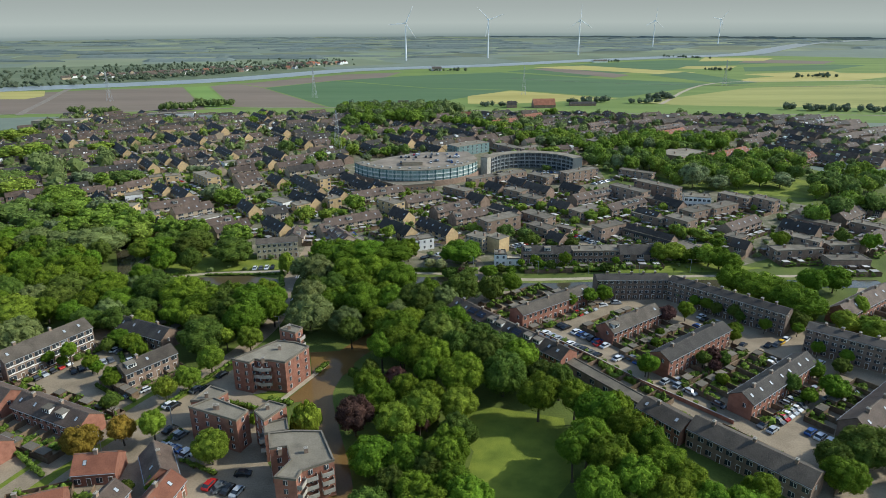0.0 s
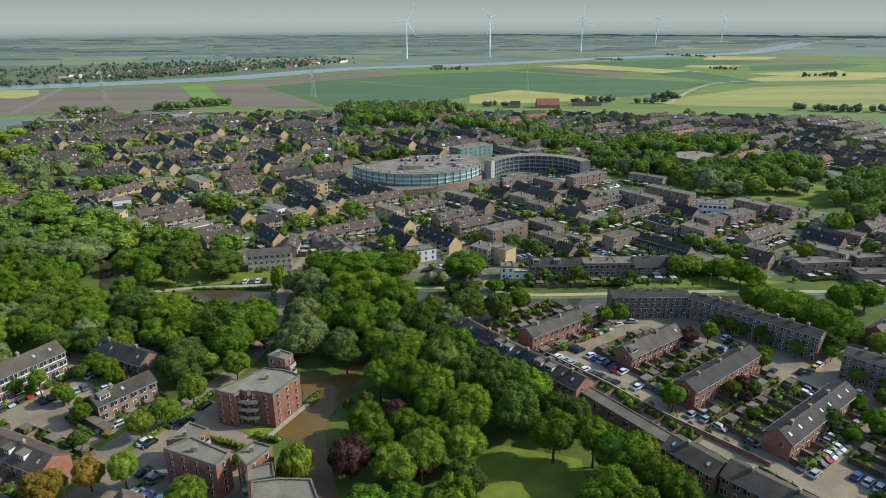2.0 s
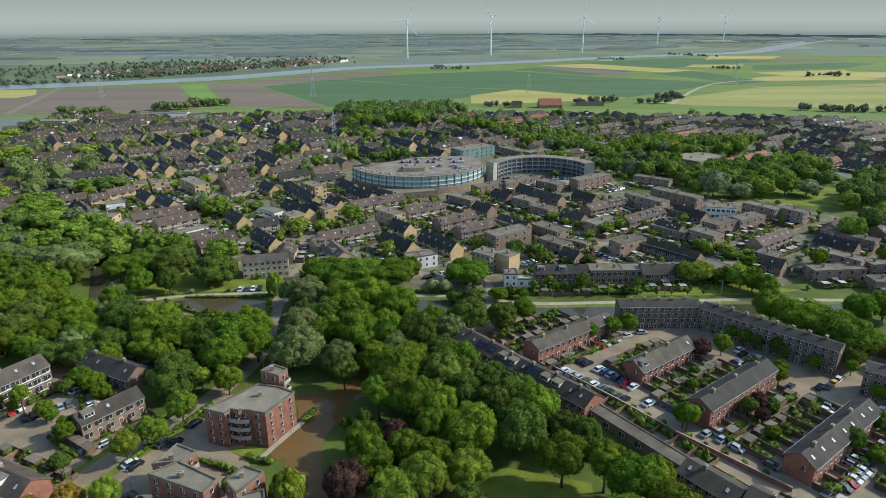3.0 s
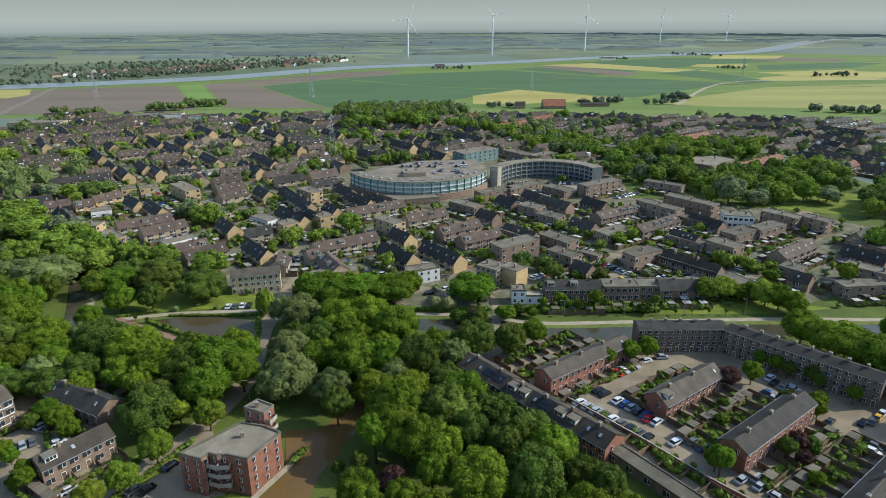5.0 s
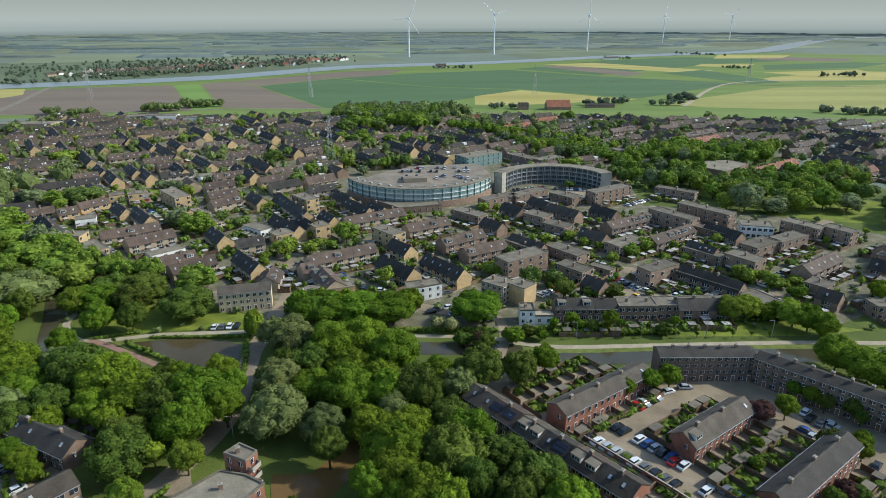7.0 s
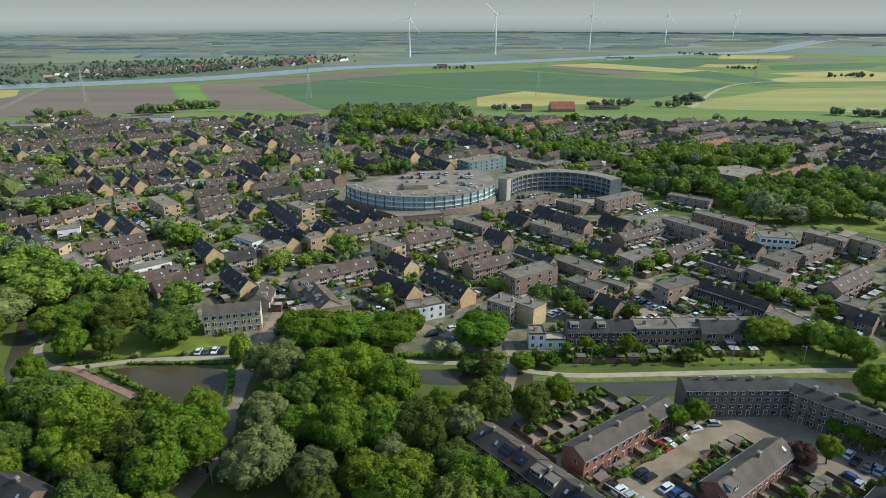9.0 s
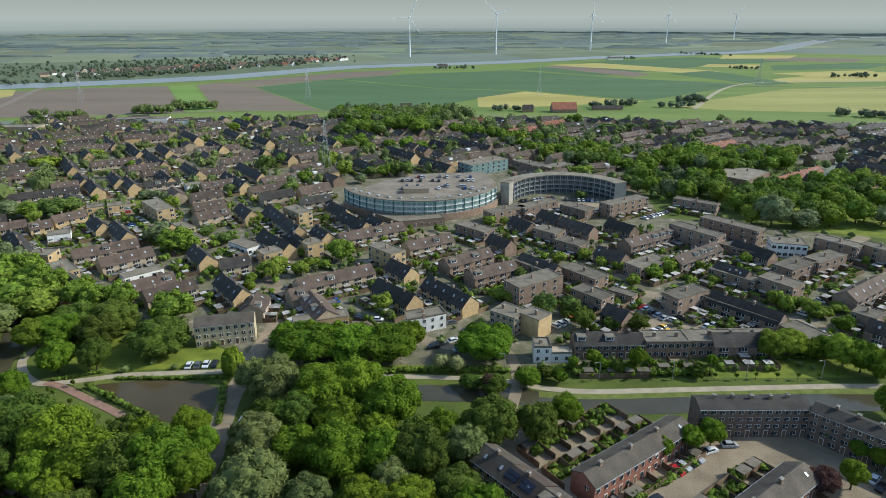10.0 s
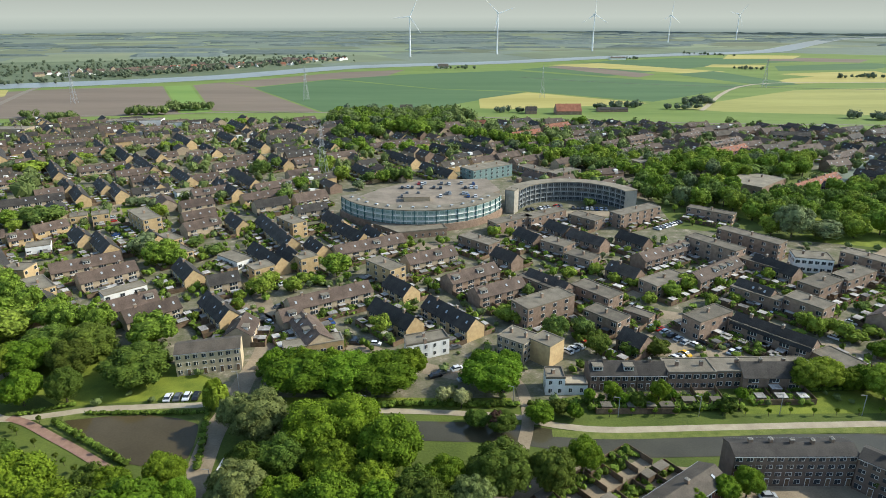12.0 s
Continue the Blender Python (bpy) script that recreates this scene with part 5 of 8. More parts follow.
flat_row(179.4, 360.3, -53, 18, 7.5, 8, BROWNB)
flat_row(193, 352.4, -58, 14, 7.5, 8, BROWNB)
flat_row(164.1, 344.9, 30, 21, 6, 8, BROWNB)
brick_row(160.9, 313.2, 35, 28)
flat_row(90.6, 306.6, 30.5, 17, 7.0, 7.4, BROWNB)
slate_row(108.6, 296.5, -51, 26)
flat_row(107.8, 296.4, -50, 27, 5.2, 5, BROWNB)
slate_row(95.4, 272.9, -0, 18)
flat_row(121.1, 281.5, -65, 12, 4, 9, BROWNB)
flat_row(149.2, 291.7, -51, 8, 5.5, 9, BROWNB)
slate_row(146.2, 279.5, -48, 8)
slate_row(305.9, 665.7, -12, 32)
slate_row(354.4, 654.2, 36, 22)
slate_row(371, 627.3, -54, 41)
slate_row(239.9, 579.4, -54, 34)
brick_row(300.3, 579.5, 36, 42)
slate_row(282.8, 514.2, -54, 23)
slate_row(242.4, 478.7, -54, 26)
red_row(234, 497.2, 36, 54)
red_row(276.9, 475, 36, 52)
red_row(35.7, 731.8, -1, 15)
red_row(74.5, 672.3, 36, 33)
red_row(108.7, 712.4, 36, 31)
brick_row(112.1, 638.3, 36, 27)
brick_row(139.1, 626.9, 36, 24)
brick_row(142.2, 594.9, 36, 42)
brick_row(163.1, 579.2, 36, 31)
brick_row(168.8, 650.8, 36, 33)
brick_row(233.1, 631.6, 36, 45)
red_row(221, 596.6, 36, 49)
brick_row(216.4, 665.1, 36, 28)
slate_row(23.5, 608.3, -54, 55)
flat_row(63.8, 536, -54, 27, 5, 10, BROWNB)
flat_row(81.6, 528.1, 36, 23, 5, 10, BROWNB)
grey_row(-135.4, 660.3, 36, 32)
dark_row(-132.2, 697.8, -54, 38)
dark_row(-94.1, 622.8, -54, 34)
grey_row(-139.9, 725.5, 36, 51)
grey_row(-91.9, 739.8, 36, 50)
dark_row(-139, 578.8, -54, 23)
dark_row(-116.4, 561, -54, 30)
brown_row(-99.3, 560.3, 36, 15)
dark_row(-29.9, 569.9, -54, 39)
dark_row(-2.7, 529.8, -54, 34)
dark_row(-0.5, 603.2, -54, 23)
brown_row(-43, 623.8, 36, 35)
dark_row(-183.3, 655.3, -54, 36)
dark_row(-148.4, 622.2, -54, 30)
brown_row(-148.2, 546.7, 36, 22)
brown_row(-143.8, 571.7, 36, 17)
dark_row(-192.7, 718.1, -54, 41)
brown_row(-168.4, 595, 36, 16)
brown_row(-171.5, 712, 69, 23)
dark_row(-50.9, 526.5, -54, 29)
brown_row(-260.9, 737.2, 36, 24)
brown_row(-224, 712.8, 36, 28)
brown_row(-209.2, 654.2, 36, 21)
dark_row(-342.9, 636.1, -54, 51)
dark_row(-271.9, 614.9, -54, 43)
brown_row(-203.3, 526.2, 36, 26)
brown_row(-191, 508.4, 36, 16)
brown_row(-294.7, 559.6, 36, 18)
brown_row(-270.6, 503.5, 36, 19)
dark_row(-229.4, 489.3, -54, 26)
dark_row(-177.2, 492.7, -54, 27)
brown_row(-153.9, 511.4, 36, 19)
brown_row(-138.2, 477.8, 36, 22)
brown_row(-137.2, 451.4, 36, 18)
terrace(-72.7, 283.9, 13, 19, 8, 7.6, 8.9, CREAM, TILEGREY, 4.75, 3, "three-storey beige brick apartments with a low grey roof by the pond", skylights=0, win=(1.3, 1.2), chim=False)
flat_block(23.5, 291, -39, 10, 9, 7.0, BEIGE, GRAVEL, 3, 5, "grey and yellow apartment block with a flat roof", win=(1.4, 1.2))
flat_block(32.2, 287.6, -45, 8, 7.5, 7.4, YELLOW, GRAVEL, 3, 5, "yellow brick block with a blank gable and flat roof", detail=0, boxes_on_roof=1)
poly_block([(-12, 286.3), (-4.6, 288.8), (1.6, 291.6), (-0.5, 297.5), (-13, 293)], 5.5, WHITE, GRAVEL, 2, "white rendered two-storey house with a flat roof", name="white_house", gap=3)
poly_block([(28.9, 267.4), (34.4, 267.4), (34.4, 273.6), (29.2, 273.6)], 5.4, WHITE, GRAVEL, 2, "white rendered house with a flat gravel roof", name="white_house", gap=2.6, chim=1)
poly_block([(34.5, 267.6), (41.0, 267.6), (41.0, 272.4), (34.5, 272.4)], 3.1, WHITE, PATHM, 1, "low white rendered house with a roof terrace", name="white_house", gap=2.6, chim=0)

# ---- town, east of the middle ----
BRL = "brown brick terrace with a flat grey roof"
def brick_flat(x, y, ang, length, h=5.2, s=2, depth=7.5, w=BROWNB, r=BITUMEN, **kw):
    ROWS_MID.append((x, y, ang, length))
    flat_block(x, y, ang, length, depth, h, w, r, s, 5.4, BRL, detail=1, **kw)


flat_block(158, 364, -15, 15, 10, 6.4, WHITE, GRAVEL, 2, 5, "white modern building with stacked flat roofs", name="white_building")
terrace(49, 274, 0, 13.5, 8, 5.0, 7.4, DARKB, TILEDARK, 4.5, 2, "dark slate clad houses with white windows by the canal", dormers=0.8)
terrace(60.2, 274, 0, 8.4, 8, 5.0, 7.2, DARKB, TILEDARK, 4.2, 2, "dark slate clad houses with white windows by the canal")
flat_block(71.8, 274, 0, 14, 8, 5.8, BROWNB, BITUMEN, 2, 5, "brown brick houses with a flat roof by the canal")
flat_block(93.5, 275, 1, 29, 8, 5.6, BROWNB, BITUMEN, 2, 5.4, "brown brick houses with a flat roof by the canal")

# ---- curved building ----
TEALDARK = mat("dark_teal_steel", (0.02, 0.09, 0.10), (0.04, 0.13, 0.14), 0.3, 0.5)
TEALPALE = mat("pale_teal_glass", (0.30, 0.36, 0.345), (0.44, 0.49, 0.47), 0.15, 0.35, spec=0.5)
GREYBLUE = mat("grey_blue_panel", (0.105, 0.12, 0.122), (0.165, 0.18, 0.18), 0.2, 0.6)


def arc_points(cx, cy, r, a0, a1, n):
    return [(cx + r * math.cos(radians(a0 + (a1 - a0) * i / n)), cy + r * math.sin(radians(a0 + (a1 - a0) * i / n)), a0 + (a1 - a0) * i / n) for i in range(n + 1)]


def crescent(cx, cy, r0, r1, a0, a1, n, height, facing, wall, label):
    """A curved block between two radii; facing: the radius that carries windows and galleries."""
    ob = base("curved_building", cx, cy, 0, label, "building")
    inner, outer = arc_points(0, 0, r0, a0, a1, n), arc_points(0, 0, r1, a0, a1, n)
    for nm, z0, z1, m, grow in (("wall", 0, height, wall, 0), ("roof", height, height + 0.4, GRAVEL, 0.25)):
        v = []
        for (x, y, a), (p, q, b) in zip(inner, outer):
            k0, k1 = (r0 - grow) / r0, (r1 + grow) / r1
            v += [(x * k0, y * k0, z0), (p * k1, q * k1, z0), (p * k1, q * k1, z1), (x * k0, y * k0, z1)]
        f = []
        for i in range(n):
            k = 4 * i
            f += [(k, k + 4, k + 5, k + 1), (k + 1, k + 5, k + 6, k + 2), (k + 2, k + 6, k + 7, k + 3), (k + 3, k + 7, k + 4, k)]
        f += [(0, 1, 2, 3), (4 * n + 3, 4 * n + 2, 4 * n + 1, 4 * n)]
        sub(nm, mesh_of(nm, v, f, [m]), ob)
    step = abs(radians(a1 - a0)) * facing / n
    if wall is TEALPALE:
        ring = arc_points(0, 0, r1 + 1.1, a0, a1, n)
        v = [(x, y, z) for x, y, a in ring for z in (0, 3.9)] + [(x * r1 / (r1 + 1.1), y * r1 / (r1 + 1.1), 3.9) for x, y, a in ring]
        k = 2 * (n + 1)
        f = [(2 * i, 2 * i + 2, 2 * i + 3, 2 * i + 1) for i in range(n)] + [(2 * i + 1, 2 * i + 3, k + i + 1, k + i) for i in range(n)]
        sub("plinth", mesh_of("plinth", v, f, [BROWNB]), ob, label="brown brick shop front")
    glass, tall = (TEAL, 1.35) if wall is TEALPALE else (GLASS, 1.5)
    pane = boxes("window", [(-step * 0.40, step * 0.40, -0.10, 0.05, 0.5, 0.5 + tall)], [glass])
    rail = boxes("gallery", [(-step * 0.5, step * 0.5, -0.5, 0, -0.12, 0.06)], [FRAMEM if wall is TEALPALE else STEEL])
    post = boxes("column", [(-0.14, 0.14, -0.55, 0.0, 0, height)], [TEALDARK if wall is TEALPALE else STEEL])
    for i in range(n):
        a = a0 + (a1 - a0) * (i + 0.5) / n
        outward = 1 if facing == r1 else -1
        if -math.sin(radians(a)) * outward < -0.2:
            continue
        for k in range(1 if wall is TEALPALE else 0, 4):
            px, py = (facing * math.cos(radians(a))), (facing * math.sin(radians(a)))
            sub("window", pane, ob, px, py, 0.4 + k * height / 4, a + 90 * outward)
            if k:
                sub("gallery", rail, ob, px, py, k * height / 4, a + 90 * outward)
        if i % 2 == 0:
            sub("column", post, ob, px, py, 0, a + 90 * outward)
    return ob


crescent(-12, 461.6, 38.6, 46.8, 204, 341, 40, 11, 46.8, TEALPALE, "curved four-storey building with a pale teal glass front")
crescent(72, 440.8, 31.7, 39.6, 158, 20, 36, 11, 31.7, GREYBLUE, "curved grey apartment building with open galleries")
DECKM = mat("pink_deck_paving", (0.165, 0.138, 0.105), (0.275, 0.228, 0.178), 0.15, 0.9, 0.2, 10)
deck = flat("parking_deck", [(-47, 446), (-41, 437.5), (-31, 428.5), (-20, 424), (-8, 423), (4, 426.5), (14, 433), (24, 448.5), (33, 461), (27, 488), (-12, 484), (-34, 466)], 9.6, DECKM, "roof parking deck behind the curved building", "deck", thick=9.5)
poly_block([(-40, 421.5), (-21.5, 402), (2, 409), (0, 416.0), (-12, 413.6), (-26, 416)], 3.6, BROWNB, GRAVEL, 1, "low brick shops at the foot of the curved building", name="shop_building", chim=0)
flat_block(38.6, 449, 60, 6, 5, 13, CONCRETE, GRAVEL, 4, 4, "stair tower between the two curved buildings", detail=0, name="stair_tower", boxes_on_roof=0)
flat_block(30, 530, 36, 34, 14, 8, TEAL, GRAVEL, 3, 5, "teal glass office building with a flat roof", detail=1, name="office_building")
for k in range(34):
    car(CAR_RNG.uniform(-24, 20), CAR_RNG.choice((446, 452, 465, 474)) + CAR_RNG.uniform(-1, 1), 90, z=9.62)

def free_plot(x, y, ang, length, depth, room):
    c, s = math.cos(radians(ang)), math.sin(radians(ang))
    probe = [(x + u * length * c - w * depth * s, y + u * length * s + w * depth * c) for u in (-0.5, -0.25, 0, 0.25, 0.5) for w in (-0.5, 0, 0.5)]
    for a, b, t, ln, dp in FOOT:
        if abs(a - x) + abs(b - y) > 70:
            continue
        tc, ts = math.cos(radians(t)), math.sin(radians(t))
        for px, py in probe:
            if abs((px - a) * tc + (py - b) * ts) < ln / 2 + room and abs((py - b) * tc - (px - a) * ts) < dp / 2 + room:
                return False
    for px, py in probe:
        if any((px - a) ** 2 + (py - b) ** 2 < (w / 2 + 2.5) ** 2 for a, b, w in ROADS):
            return False
        if any((px - a) ** 2 + (py - b) ** 2 < (r * 0.8) ** 2 for a, b, r in PLACED if b > 262):
            return False
    return True


def surveyed(x, y):
    """The part of the town whose rows are all named above."""
    return abs(x) < 0.70 * (y - 87) and y < 440


def deck_fittings():
    """Planted strip, low kiosk and roof lights on the parking deck and the curved roof."""
    line = [(-12 + 36.6 * math.cos(radians(a)), 461.6 + 36.6 * math.sin(radians(a))) for a in range(206, 262, 6)]
    ribbon("lawn_deck", line, 3.2, 9.64, LAWN, "planted grass strip along the parking deck", "lawn")
    ob = base("deck_kiosk", -14, 440, 6, "low tan kiosk with a flat roof on the parking deck", "kiosk", z=9.6)
    sub("wall", boxes("wall", [(-7, 7, -3, 3, 0, 2.4)], [BEIGE]), ob)
    sub("roof", boxes("roof", [(-7.3, 7.3, -3.3, 3.3, 2.4, 2.6)], [DECKM]), ob)
    dome = boxes("roof_light", [(-0.8, 0.8, -0.8, 0.8, 0, 0.5), (-0.65, 0.65, -0.65, 0.65, 0.5, 0.75)], [CONCRETE, SKYL], [0, 1])
    for a in range(212, 338, 9):
        q = base("roof_light", -12 + 42.7 * math.cos(radians(a)), 461.6 + 42.7 * math.sin(radians(a)), a, "small grey roof light on the curved roof", "roof light", "roof lights", 11.4)
        sub("dome", dome, q)


deck_fittings()

# ---- town, far ----
rng = random.Random(44)
def far_ok(x, y):
    if (x + 8) ** 2 + (y - 452) ** 2 < 62 ** 2 or (x - 79.5) ** 2 + (y - 427) ** 2 < 66 ** 2 or (x - 30) ** 2 + (y - 520) ** 2 < 26 ** 2:
        return False
    if x > 120 and y < 560:
        return x > 262 and y > 470
    if x < -95 and y < 330 or y < 405 and x > -195:
        return False
    if -110 < x < 40 and y > 722 or 20 < x < 180 and abs(y - (720 - 0.95 * (x - 20))) < 32:
        return False
    return y < 765 - 0.16 * max(x - 40, 0) and x > -430 + 0.1 * (765 - y)


FARL = "distant brick terrace with a tiled roof"
spots = []
c35, s35 = math.cos(radians(G1)), math.sin(radians(G1))
for i in range(-40, 60):
    for j in range(-40, 60):
        u, w = i * 24.0 + rng.uniform(-3, 3), j * 19.5 + rng.uniform(-1.5, 1.5)
        x, y = u * c35 - w * s35, 400 + u * s35 + w * c35
        if -440 < x < 440 and 330 < y < 775 and far_ok(x, y):
            spots.append((x, y))
joined, between = [], []
for x, y in spots:
    for k in range(3):
        if rng.random() < 0.62 and y > 470:
            u, w, r = rng.uniform(-12, 12), 9.7 + rng.uniform(-1.2, 1.2), rng.uniform(1.7, 3.9)
            px, py = x + u * c35 - w * s35, y + u * s35 + w * c35
            if far_ok(px, py):
                between.append((px, py, r, r * rng.uniform(1.9, 2.5)))
for x, y in spots:
    q = rng.random()
    east = x > 90
    along = (int(x // 75) * 7 + int(y // 62) * 5) % 5 < 3
    ang = (G1 if (q < 0.88) == along else G2) + rng.uniform(-2, 2) + (-15 if east and y > 500 else 0)
    length, depth, eave, ridge = rng.uniform(19, 25) if along else rng.uniform(12, 17), rng.uniform(8, 9.5), rng.choice((3.6, 4.2, 4.6)), rng.uniform(6.6, 8.0)
    if surveyed(x, y) or not free_plot(x, y, ang, length, depth, 2.5):
        continue
    wi = rng.choice((2, 2, 2, 0)) if east else rng.choice((0, 1, 2, 0))
    ri = rng.choice((0, 1, 1, 2, 0, 0)) if east else rng.choice((0, 1, 0, 1, 2))
    if y < 480:
        ROWS_MID.append((x, y, ang, length))
        terrace(x, y, ang, length, depth, eave, ridge, (BEIGE, YELLOW, BROWNB, RED)[wi], (TILE, TILEDARK, TILEGREY, TILERED)[ri], 5.6, 2, FARL, skylights=0.3, detail=1, every=3)
    else:
        joined.append((x, y, ang, length, depth, eave, ridge, wi, ri))
house_stuff("houses_far", joined, "distant brick houses with brown and dark tiled roofs")
flat_block(199, 503, 42, 36, 24, 5, BROWNB, GRAVEL, 1, 6, "low school building with a flat gravel roof", detail=1, name="school_building")
flat_block(150, 560, 20, 30, 18, 6, BEIGE, GRAVEL, 1, 6, "low hall with a flat gravel roof", detail=0, name="hall_building")
flat_block(-300, 740, 10, 50, 16, 7, WHITE, BITUMEN, 1, 6, "white and grey workshop hall", detail=0, name="hall_building")
flat_block(-250, 735, 10, 30, 12, 6, WHITE, BITUMEN, 1, 6, "white and grey workshop hall", detail=0, name="hall_building")
flat_block(-400, 690, 5, 50, 18, 7, BEIGE, GRAVEL, 1, 6, "long hall with a brown roof", detail=0, name="hall_building")

# ---- east side along the canal ----
brick_flat(176.5, 284, -50, 18, 7.4, 3)
brick_flat(168.8, 274, 5, 23, 5.4, 2)
brick_flat(193, 280, 5, 15, 5.4, 2)
brick_flat(200, 314, -51, 23, 6, 2)
brick_flat(224.7, 306.6, -51, 16, 6, 2)
brick_flat(186, 263, 0, 18, 4.5, 1)
brown_row(212, 288, 36, 26, w=BROWNB)
brown_row(228, 330, 36, 24, w=BROWNB)
dark_row(245, 345, -52, 24, BROWNB)
dark_row(205, 333, 36, 18, BROWNB)
# ---- trees ----
for x, y, r, h, kind in ((9.8, 158.5, 6.6, 15, "green"), (-9, 178.5, 6.2, 15, "green"), (8.5, 147, 5, 12, "lime"), (-70.5, 226.5, 5.4, 12, "green"), (-63.4, 227, 5, 11.5, "green"), (-77, 223, 5.5, 12, "dark"), (-57.2, 219, 4.2, 11, "green"), (-118, 262.8, 5.6, 11, "green"), (-107, 264.5, 5.2, 11, "dark")):
    tree(x, y, r, h, kind, "near")
tree(-10.8, 186.4, 7.8, 16, "green", "near")
tree(-3.4, 172.4, 6.3, 15, "green", "near")
tree(-14.5, 175.5, 5.0, 14, "green", "near")
tree(-7.4, 172.8, 4.4, 13, "green", "near")
tree(2.1, 170.7, 5.2, 14, "green", "near")
tree(-0.3, 161.9, 4.5, 13, "green", "near")
tree(10.3, 161.0, 6.1, 15, "green", "near")
tree(-17.7, 170.1, 2.5, 8, "dark", "near")
tree(-9.4, 161.3, 4.0, 10, "copper", "near")
tree(-19.3, 143.3, 5.2, 12, "copper", "near")
tree(-8.1, 139.9, 5.4, 12, "lime", "near")
tree(-2.1, 144.0, 5.8, 13, "lime", "near")
tree(-2.0, 141.1, 3.1, 9, "copper", "near")
tree(5.1, 126.1, 6.4, 14, "green", "near")
tree(0.5, 121.2, 3.8, 11, "dark", "near")
tree(-8.0, 116.4, 3.5, 11, "dark", "near")
tree(-0.2, 107.2, 5.8, 13, "green", "near")
tree(9.4, 109.9, 5.4, 13, "green", "near")
tree(4.0, 186.3, 8.2, 15, "dark", "near")
tree(8.5, 176.5, 5.3, 14, "dark", "near")
tree(17.8, 173.9, 6.0, 14, "dark", "near")
tree(22.1, 161.3, 7.0, 15, "dark", "near")
tree(28.2, 170.1, 5.6, 14, "green", "near")
tree(30.6, 148.7, 6.3, 15, "green", "near")
tree(38.2, 159.0, 4.0, 12, "dark", "near")
tree(40.1, 146.8, 5.2, 14, "green", "near")
tree(44.8, 140.0, 6.5, 15, "green", "near")
tree(50.5, 142.8, 4.4, 13, "green", "near")
tree(39.1, 127.8, 6.2, 15, "green", "near")
tree(50.5, 132.4, 5.7, 15, "green", "near")
tree(53.5, 126.8, 5.3, 14, "green", "near")
tree(42.8, 121.2, 6.0, 15, "green", "near")
tree(35.0, 124.1, 4.5, 14, "green", "near")
tree(54.6, 118.2, 5.4, 14, "green", "near")
tree(57.5, 112.4, 5.3, 14, "green", "near")
tree(46.6, 113.1, 5.8, 15, "green", "near")
tree(37.3, 109.6, 5.6, 15, "green", "near")
tree(60.3, 107.5, 4.5, 13, "green", "near")
tree(51.9, 107.0, 5.7, 14, "green", "near")
tree(-47.6, 248.1, 8.0, 13, "grey", "near")
tree(-32.7, 242.4, 8.9, 14, "green", "near")
tree(-23.2, 245.0, 7.8, 14, "green", "near")
tree(-13.3, 235.5, 8.6, 14, "green", "near")
tree(-5.0, 214.7, 6.9, 14, "dark", "near")
tree(-24.6, 215.0, 7.6, 14, "green", "near")
tree(-26.2, 191.0, 4.4, 12, "dark", "near")
tree(-14.2, 215.1, 6.3, 13, "green", "near")
tree(-42.7, 204.9, 8.6, 14, "grey", "near")
tree(-45.5, 221.6, 7.5, 13, "grey", "near")
tree(12.2, 227.8, 7.9, 13, "dark", "near")
tree(24.1, 227.9, 5.8, 12, "dark", "near")
tree(32.4, 232.7, 4.5, 11, "green", "near")
tree(7.9, 194.7, 6.9, 14, "green", "near")
tree(-41.6, 271.3, 10.9, 11, "green", "near")
tree(-28.7, 270.5, 9.3, 11, "green", "near")
tree(-17.2, 270.7, 11.3, 11, "green", "near")
tree(13.6, 270.3, 9.2, 11, "green", "near")
tree(-106.3, 227.7, 9.1, 14, "dark", "near")
tree(-93.8, 221.6, 9.7, 14, "green", "near")
tree(-80.5, 213.8, 9.3, 14, "green", "near")
tree(-73.2, 210.7, 7.8, 14, "dark", "near")
tree(-63.7, 213.2, 9.9, 15, "green", "near")
tree(-64.3, 200.6, 7.8, 14, "green", "near")
tree(-56.2, 207.9, 5.5, 13, "green", "near")
tree(-75.5, 189.3, 7.7, 12, "dark", "near")
tree(-59.8, 189.2, 4.3, 10, "lime", "near")
tree(-68.4, 175.8, 4.4, 10, "lime", "near")
tree(-71.8, 165.5, 3.9, 9, "lime", "near")
tree(-75.9, 159.2, 3.6, 9, "lime", "near")
tree(-88.2, 136.2, 4.8, 9, "gold", "near")
tree(-79.5, 139.9, 3.7, 9, "gold", "near")
tree(-71.8, 140.8, 3.8, 10, "lime", "near")
tree(-53.8, 131.9, 4.6, 10, "lime", "near")
tree(-114.9, 180.6, 2.7, 9, "green", "near")
tree(-106.4, 176.6, 2.7, 7, "green", "near")
tree(-94.9, 166.1, 2.7, 7, "green", "near")
tree(-87.2, 151.0, 1.6, 8, "dark", "near")
tree(-100.9, 192.0, 3.9, 6, "green", "near")
tree(-106.5, 195.0, 3.9, 6, "green", "near")
tree(-31.7, 141.3, 4.2, 12, "willow", "near")
tree(-96.5, 298.6, 8.8, 11, "green", "near")
tree(-113.2, 289.0, 9.3, 11, "dark", "near")
tree(-125.5, 289.5, 8.3, 11, "dark", "near")
tree(-131.8, 282.9, 3.2, 6, "gold", "near")
tree(-136.6, 278.1, 7.0, 11, "lime", "near")
tree(-127.4, 281.0, 8.1, 11, "green", "near")
tree(-91.4, 275.0, 9.9, 11, "dark", "near")
tree(-113.0, 279.2, 7.4, 11, "dark", "near")
tree(-156.3, 282.8, 12.7, 15, "grey", "near")
tree(-148.0, 247.5, 9.8, 14, "green", "near")
tree(-189.7, 290.0, 10.3, 13, "grey", "near")
